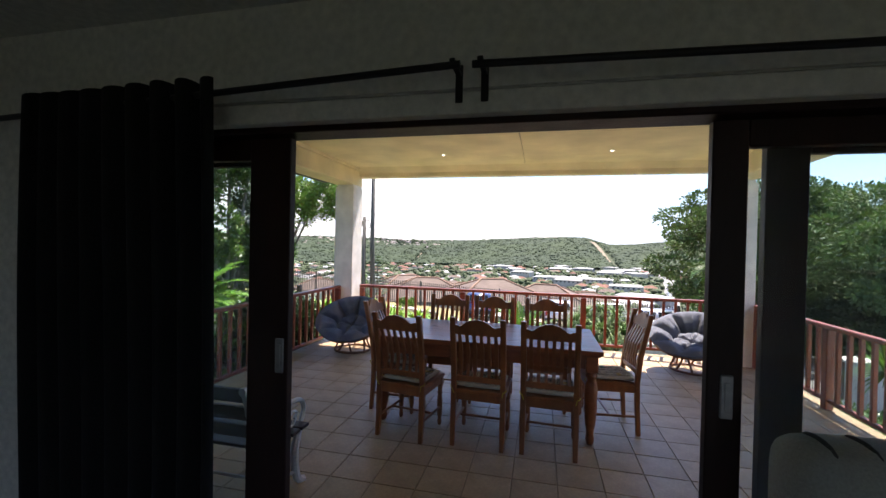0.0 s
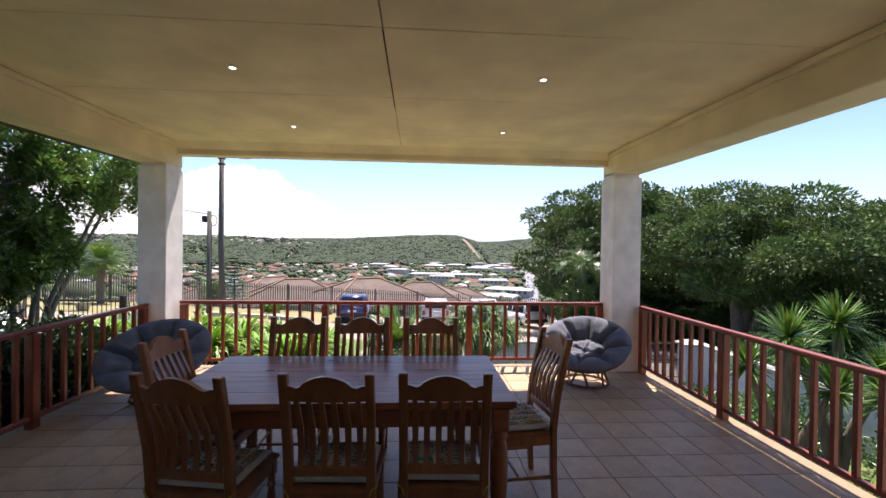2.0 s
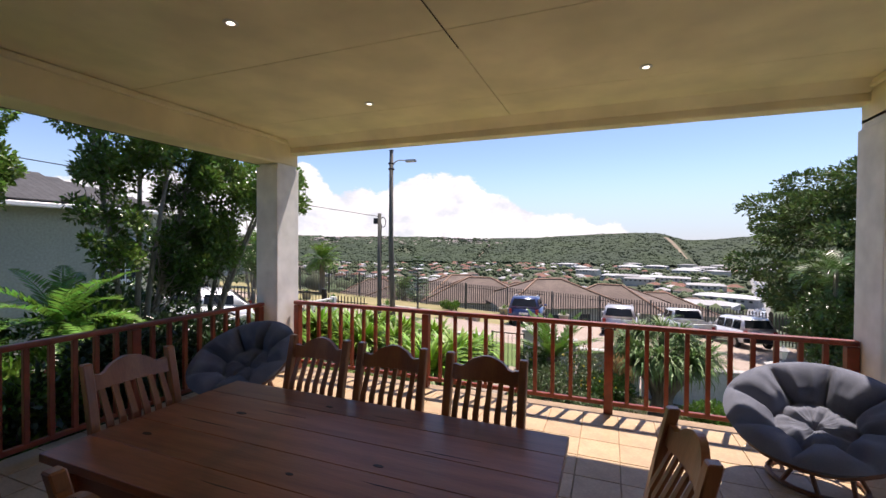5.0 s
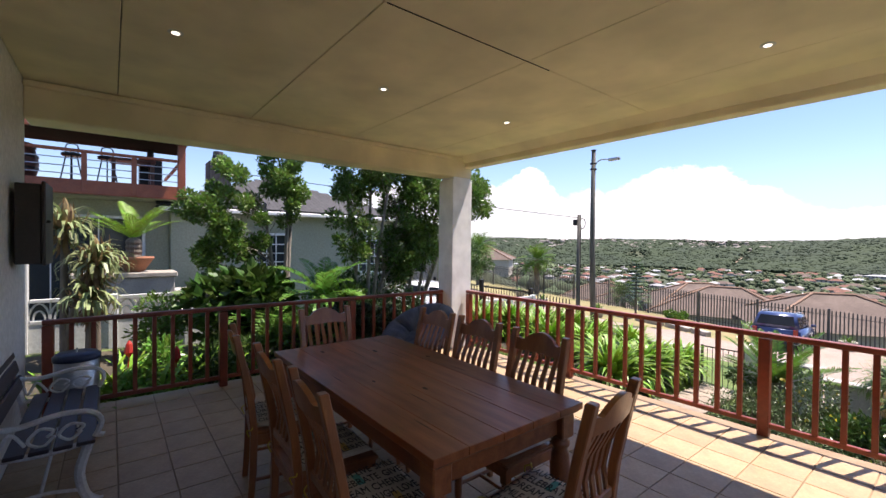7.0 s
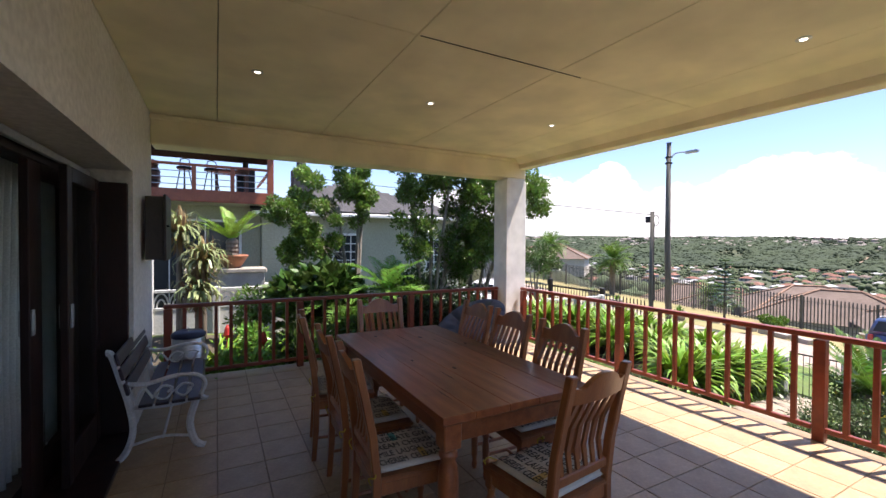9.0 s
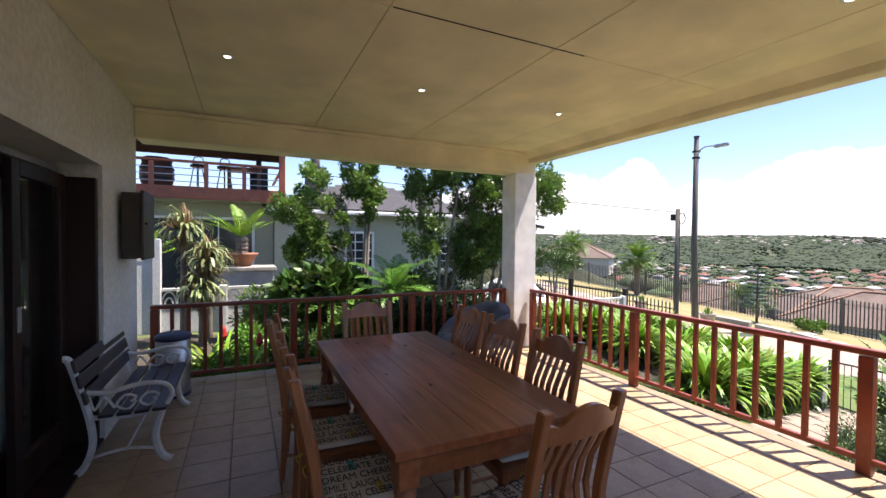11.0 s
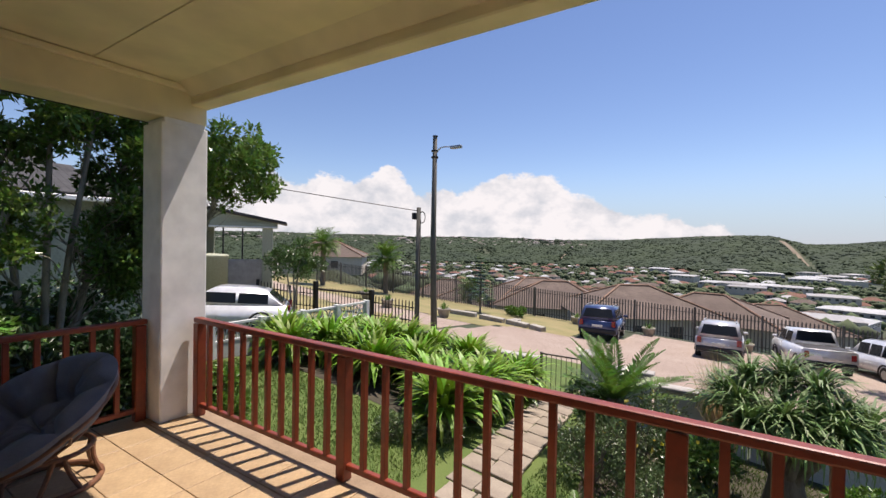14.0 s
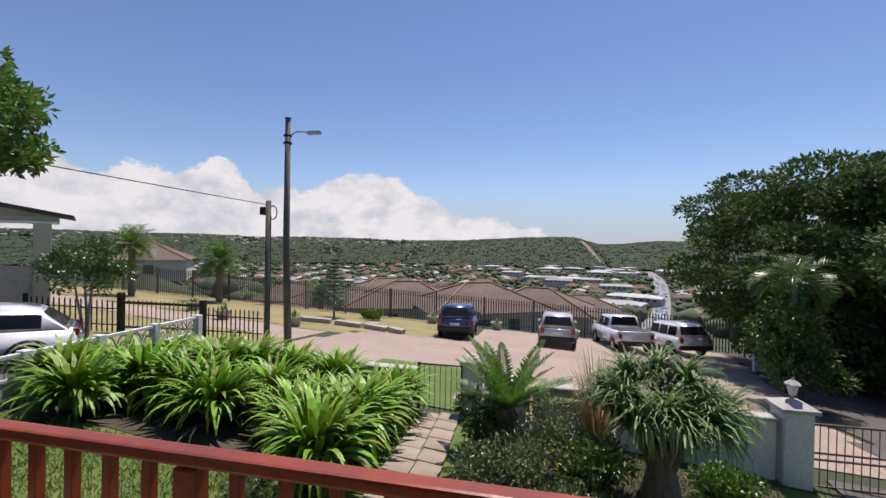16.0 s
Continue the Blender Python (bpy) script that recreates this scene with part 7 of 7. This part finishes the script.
# ---- the town in the valley ----
tmpl = []
for nm, w, d, hh, hr, wm, rm, lb in (
    ("town_house", 12, 8, 3, 2.2, "palewall", "redroof", "small pale town house with a red roof"), ("town_house", 10, 8, 3, 1.8, "palewall", "greyroof", "small pale town house with a grey roof"),
    ("town_house", 11, 9, 3, 1.6, "palewall", "whiteroof", "small pale town house with a white roof"), ("town_house", 14, 9, 3.2, 2.4, "cream", "rooftile", "cream town house with a brown tiled roof"),
    ("warehouse", 34, 17, 6, 1.6, "palewall", "whiteroof", "long white-roofed warehouse in the valley town"), ("warehouse", 26, 20, 7, 1.2, "cream", "greyroof", "broad grey-roofed warehouse in the valley town"),
):
    t = thing(nm, pose(0, 0, 0), lb, "house" if nm == "town_house" else "warehouse", "valley town")
    part("wall", box(-w / 2, w / 2, -d / 2, d / 2, -4, hh), M[wm], t)
    part("roof", hip(-w / 2, w / 2, -d / 2, d / 2, hh + 0.02, hr, 0.4), M[rm], t)
    for k in range(int(w // 4)):
        part("window", box(-w / 2 + 1.5 + 4 * k, -w / 2 + 3.2 + 4 * k, -d / 2 - 0.06, -d / 2 - 0.005, hh - 2.2, hh - 0.9), M["winglass"], t)
    tmpl.append(t)
tr_ = random.Random(21)
used = [False] * 6


def settle(k, x, y, a):
    m = pose(x, y, ground(x, y), 0, 0, a)
    if used[k]:
        copy_thing(tmpl[k], m)
    else:
        tmpl[k].matrix_basis = m
        used[k] = True


for i in range(300):
    az_, d = tr_.uniform(-0.42, 1.0), 150 + 720 * tr_.random() ** 0.75
    if abs(-az_ - 0.255 - 0.02 * math.sin(d / 240)) < 11 / d + 0.006:
        continue
    x, y = -math.sin(az_) * d, math.cos(az_) * d
    big = -0.42 < az_ < 0.1 and d > 240
    settle((tr_.choice((2, 4, 5, 1, 4)) if big and tr_.random() < 0.55 else tr_.choice((0, 0, 1, 1, 2, 3))), x, y, tr_.uniform(-25, 25) + (90 if tr_.random() < 0.3 else 0))
# closer-packed middle of the town
for i in range(120):
    az_, d = tr_.uniform(-0.4, 0.55), tr_.uniform(170, 520)
    if abs(-az_ - 0.255 - 0.02 * math.sin(d / 240)) < 11 / d + 0.01:
        continue
    settle(tr_.choice((1, 1, 5, 0, 3)) if az_ < 0.0 and d > 230 else tr_.choice((0, 1, 1, 2, 3)), -math.sin(az_) * d, math.cos(az_) * d, tr_.uniform(-20, 20))
# road through the town
vs, fs = [], []
for i, d in enumerate(np.linspace(105, 860, 40)):
    a = -0.255 - 0.02 * math.sin(d / 240)
    for s in (-1, 1):
        x, y = -math.sin(a) * d + s * (3.5 + d * 0.006), math.cos(a) * d
        vs.append((x, y, ground(x, y) + 0.6))
    if i:
        fs.append((2 * i - 2, 2 * i - 1, 2 * i + 1, 2 * i))
M["pale_road"] = mat("sunlit_road", (0.24, 0.235, 0.23), (0.18, 0.178, 0.175), 0.9, scale=0.1, fine=2)
tagged(mpart("road", vs, fs, M["pale_road"], None), "pale main road running through the town", kind="structure")
ico = bmesh.new()
bmesh.ops.create_icosphere(ico, subdivisions=1, radius=1)
IV = np.array([v.co[:] for v in ico.verts])
IF = np.array([[v.index for v in f.verts] for f in ico.faces])
ico.free()


def clumps_mesh(name, pts, sizes, material, label, seed, flat=0.85):
    """Far trees, each a lumpy crown of a few blobs."""
    r = np.random.default_rng(seed)
    n = len(pts)
    sc = np.array(sizes)[:, None, None] * (0.75 + 0.5 * r.random((n, len(IV), 1)))
    V = IV[None] * sc * np.array([1, 1, flat]) + np.array(pts)[:, None, :]
    F = IF[None] + (np.arange(n) * len(IV))[:, None, None]
    return tagged(mpart(name, V.reshape(-1, 3), F.reshape(-1, 3), material, None, "", True), label, "trees", kind="stuff")


fr_ = np.random.default_rng(17)
pts, sz = [], []
while len(pts) < 10500:
    az_, d = fr_.uniform(-0.5, 1.05), 90 + 790 * fr_.random() ** 0.8
    x, y = -math.sin(az_) * d, math.cos(az_) * d
    if abs(-az_ - 0.255 - 0.02 * math.sin(d / 240)) < 7 / d + 0.004 or (d > 450 and noise.noise(Vector((x / 60, y / 60, 0))) < -0.15):
        continue
    s = fr_.uniform(1.5, 3.6)
    k = 1 + (fr_.random() < 0.6)
    for j in range(k + 1):
        xx, yy = x + fr_.normal() * s * 0.7, y + fr_.normal() * s * 0.7
        pts.append((xx, yy, ground(x, y) + s * 0.6 + fr_.random() * s * 0.4))
        sz.append(s * fr_.uniform(0.6, 1))
M["fartree"] = mat("far_tree", (0.055, 0.08, 0.035), (0.08, 0.1, 0.045), 0.95, scale=0.05, fine=0.6, bump=0, hue=0.02)
M["forest"] = mat("hill_forest", (0.014, 0.03, 0.011), (0.028, 0.047, 0.017), 0.95, scale=0.012, fine=0.25, bump=0)
clumps_mesh("valley_trees", pts, sz, M["fartree"], "scattered dark-green trees among town roofs", 1)
def wooded(az_, d):
    """Share of the far hillside that is under trees, 0 to 1."""
    if abs(az_ + 0.159 - 0.00016 * (d - 970)) < 0.005 + 0.00002 * (d - 900) and d < 1290:
        return 0.0
    if abs(az_ - 0.3 + 0.00017 * (d - 920)) < 0.006 and d < 1130:
        return 0.0
    patch = noise.noise(Vector((az_ * 14, d / 130, 1.7)))
    if az_ > 0.27:
        return 1.0 if patch > -0.45 + 0.0016 * max(0.0, d - 1090) else 0.0
    return 1.0 if patch > -0.75 else 0.0


# closed tree canopy over the far slope, uneven crown by crown
azs, ds = np.arange(-0.62, 1.1, 0.0042), np.arange(868, 1325, 5.0)
vs, fs = [], []
for d in ds:
    for az_ in azs:
        x, y = -math.sin(az_) * d, math.cos(az_) * d
        k = noise.noise(Vector((x / 7, y / 7, 0))) + 0.7 * noise.noise(Vector((x / 19, y / 19, 5)))
        vs.append((x, y, ground(x, y) + (4.5 + 3.4 * k if wooded(az_, d) else -2.0)))
wdt = len(azs)
for j in range(len(ds) - 1):
    for i in range(wdt - 1):
        fs.append((j * wdt + i + 1, j * wdt + i, (j + 1) * wdt + i, (j + 1) * wdt + i + 1))
tagged(mpart("forest", vs, fs, M["forest"], None, "", True), "dense dark forest covering the far hillside", "trees", kind="stuff")
# single crowns standing proud of the canopy and scattered where it is open
pts, sz = [], []
while len(pts) < 16000:
    az_, d = fr_.uniform(-0.62, 1.1), fr_.uniform(860, 1320)
    x, y = -math.sin(az_) * d, math.cos(az_) * d
    if not wooded(az_, d) and (az_ < 0.2 or fr_.random() < 0.5):
        continue
    s = fr_.uniform(2.0, 4.2)
    pts.append((x, y, ground(x, y) + (3.6 if wooded(az_, d) else s * 0.5)))
    sz.append(s)
clumps_mesh("hill_trees", pts, sz, M["forest"], "single tree crowns standing out on the far hillside", 2, 0.8)
# bare earth tracks cut through the forest
for a0, a1, d0, d1, w0, w1 in ((-0.159, -0.112, 930, 1280, 3, 6), (0.3, 0.265, 915, 1130, 3, 3)):
    vs, fs = [], []
    for i, f in enumerate(np.linspace(0, 1, 30)):
        az_, d, w = a0 + (a1 - a0) * f, d0 + (d1 - d0) * f, w0 + (w1 - w0) * f
        for q in (-w, w):
            x, y = -math.sin(az_) * d + q, math.cos(az_) * d
            vs.append((x, y, ground(x, y) + 0.8))
        if i:
            fs.append((2 * i - 2, 2 * i - 1, 2 * i + 1, 2 * i))
    M["earth"] = mat("bare_earth", (0.24, 0.19, 0.13), (0.18, 0.14, 0.1), 0.95, scale=0.05, fine=0.5)
    tagged(mpart("dirt_track", vs, fs, M["earth"]), "bare tan earth track on the wooded hill", kind="structure")
# houses on the far ridge
vs, fs = [], []
for i in range(330):
    az_, d = fr_.uniform(0.2, 1.1) if i < 315 else fr_.uniform(-0.06, 0.02), fr_.uniform(1130, 1315)
    if i >= 315:
        d = fr_.uniform(1285, 1310)
    x, y, w = -math.sin(az_) * d, math.cos(az_) * d, fr_.uniform(3, 6)
    z, hh = ground(x, y), fr_.uniform(4, 6.5)
    b0 = len(vs)
    vs += [(x - w, y - 5, z - 3), (x + w, y - 5, z - 3), (x + w, y + 5, z - 3), (x - w, y + 5, z - 3), (x - w, y - 5, z + hh * 0.7), (x + w, y - 5, z + hh * 0.7), (x + w, y + 5, z + hh * 0.7), (x - w, y + 5, z + hh * 0.7), (x - w * 0.4, y, z + hh), (x + w * 0.4, y, z + hh)]
    fs += [(b0, b0 + 1, b0 + 5, b0 + 4), (b0 + 1, b0 + 2, b0 + 6, b0 + 5), (b0 + 2, b0 + 3, b0 + 7, b0 + 6), (b0 + 3, b0, b0 + 4, b0 + 7), (b0 + 4, b0 + 5, b0 + 9, b0 + 8), (b0 + 5, b0 + 6, b0 + 9), (b0 + 6, b0 + 7, b0 + 8, b0 + 9), (b0 + 7, b0 + 4, b0 + 8)]
M["farhouse"] = mat("far_house", (0.3, 0.27, 0.25), (0.2, 0.17, 0.15), 0.9, scale=0.01, fine=0.2, bump=0, hue=0.01)
tagged(mpart("ridge_houses", vs, fs, M["farhouse"]), "pale houses scattered along the far ridge", "houses", kind="stuff")

# traffic on the far road and car parks
vs, fs = [], []
for i in range(46):
    d = fr_.uniform(150, 700)
    a = -0.255 - 0.02 * math.sin(d / 240) + fr_.choice([-1, 1]) * fr_.uniform(0.002, 0.008)
    x, y = -math.sin(a) * d, math.cos(a) * d
    z = ground(x, y) + 0.6
    for w, l, z0, z1 in ((0.9, 2.1, 0.0, 0.9), (0.75, 1.2, 0.9, 1.5)):
        b0 = len(vs)
        vs += [(x + sx * w, y + sy * l, z + q) for q in (z0, z1) for sx, sy in ((-1, -1), (1, -1), (1, 1), (-1, 1))]
        fs += [(b0 + 4, b0 + 5, b0 + 6, b0 + 7)] + [(b0 + k, b0 + (k + 1) % 4, b0 + 4 + (k + 1) % 4, b0 + 4 + k) for k in range(4)]
tagged(mpart("distant_traffic", vs, fs, M["p_white"]), "tiny pale cars along the town road", "cars", kind="stuff")

# ---- floor tiles ----
floor = tagged(new("floor"), "brown square ceramic floor tiles on the terrace", kind="structure")
tm_ = bpy.data.meshes.new("tile")
b = addbox(bmesh.new(), (0, 0, 0), (0.293, 0.293, 0.012), 0.0025)
b.to_mesh(tm_)
b.free()
tm_.materials.append(M["tile"])
rest = bmesh.new()
tr = random.Random(2)
count = 0
for j in range(17):
    for i in range(22):
        x, y = -2.73 + 0.15 + 0.3 * i, 0.26 + 0.3 * j
        if x + 0.14 > XR + 0.06 or y + 0.14 > YF + 0.02:
            continue
        if -2.71 < x < -2.36 and y > 4.65 or 3.2 < x < 3.6 and y > 4.65:
            continue
        if count < 300 and x > -2.2:
            o = new("tile", tm_)
            o.parent = floor
            o.location = (x, y, -0.0055 + tr.uniform(-0.0006, 0.0006))
            o.rotation_euler = (tr.uniform(-0.0015, 0.0015), tr.uniform(-0.0015, 0.0015), 0)
            count += 1
        else:
            addbox(rest, (x, y, -0.0055), (0.293, 0.293, 0.012), 0.0025)
tagged(part("tiles", rest, M["tile"], floor), kind="stuff")
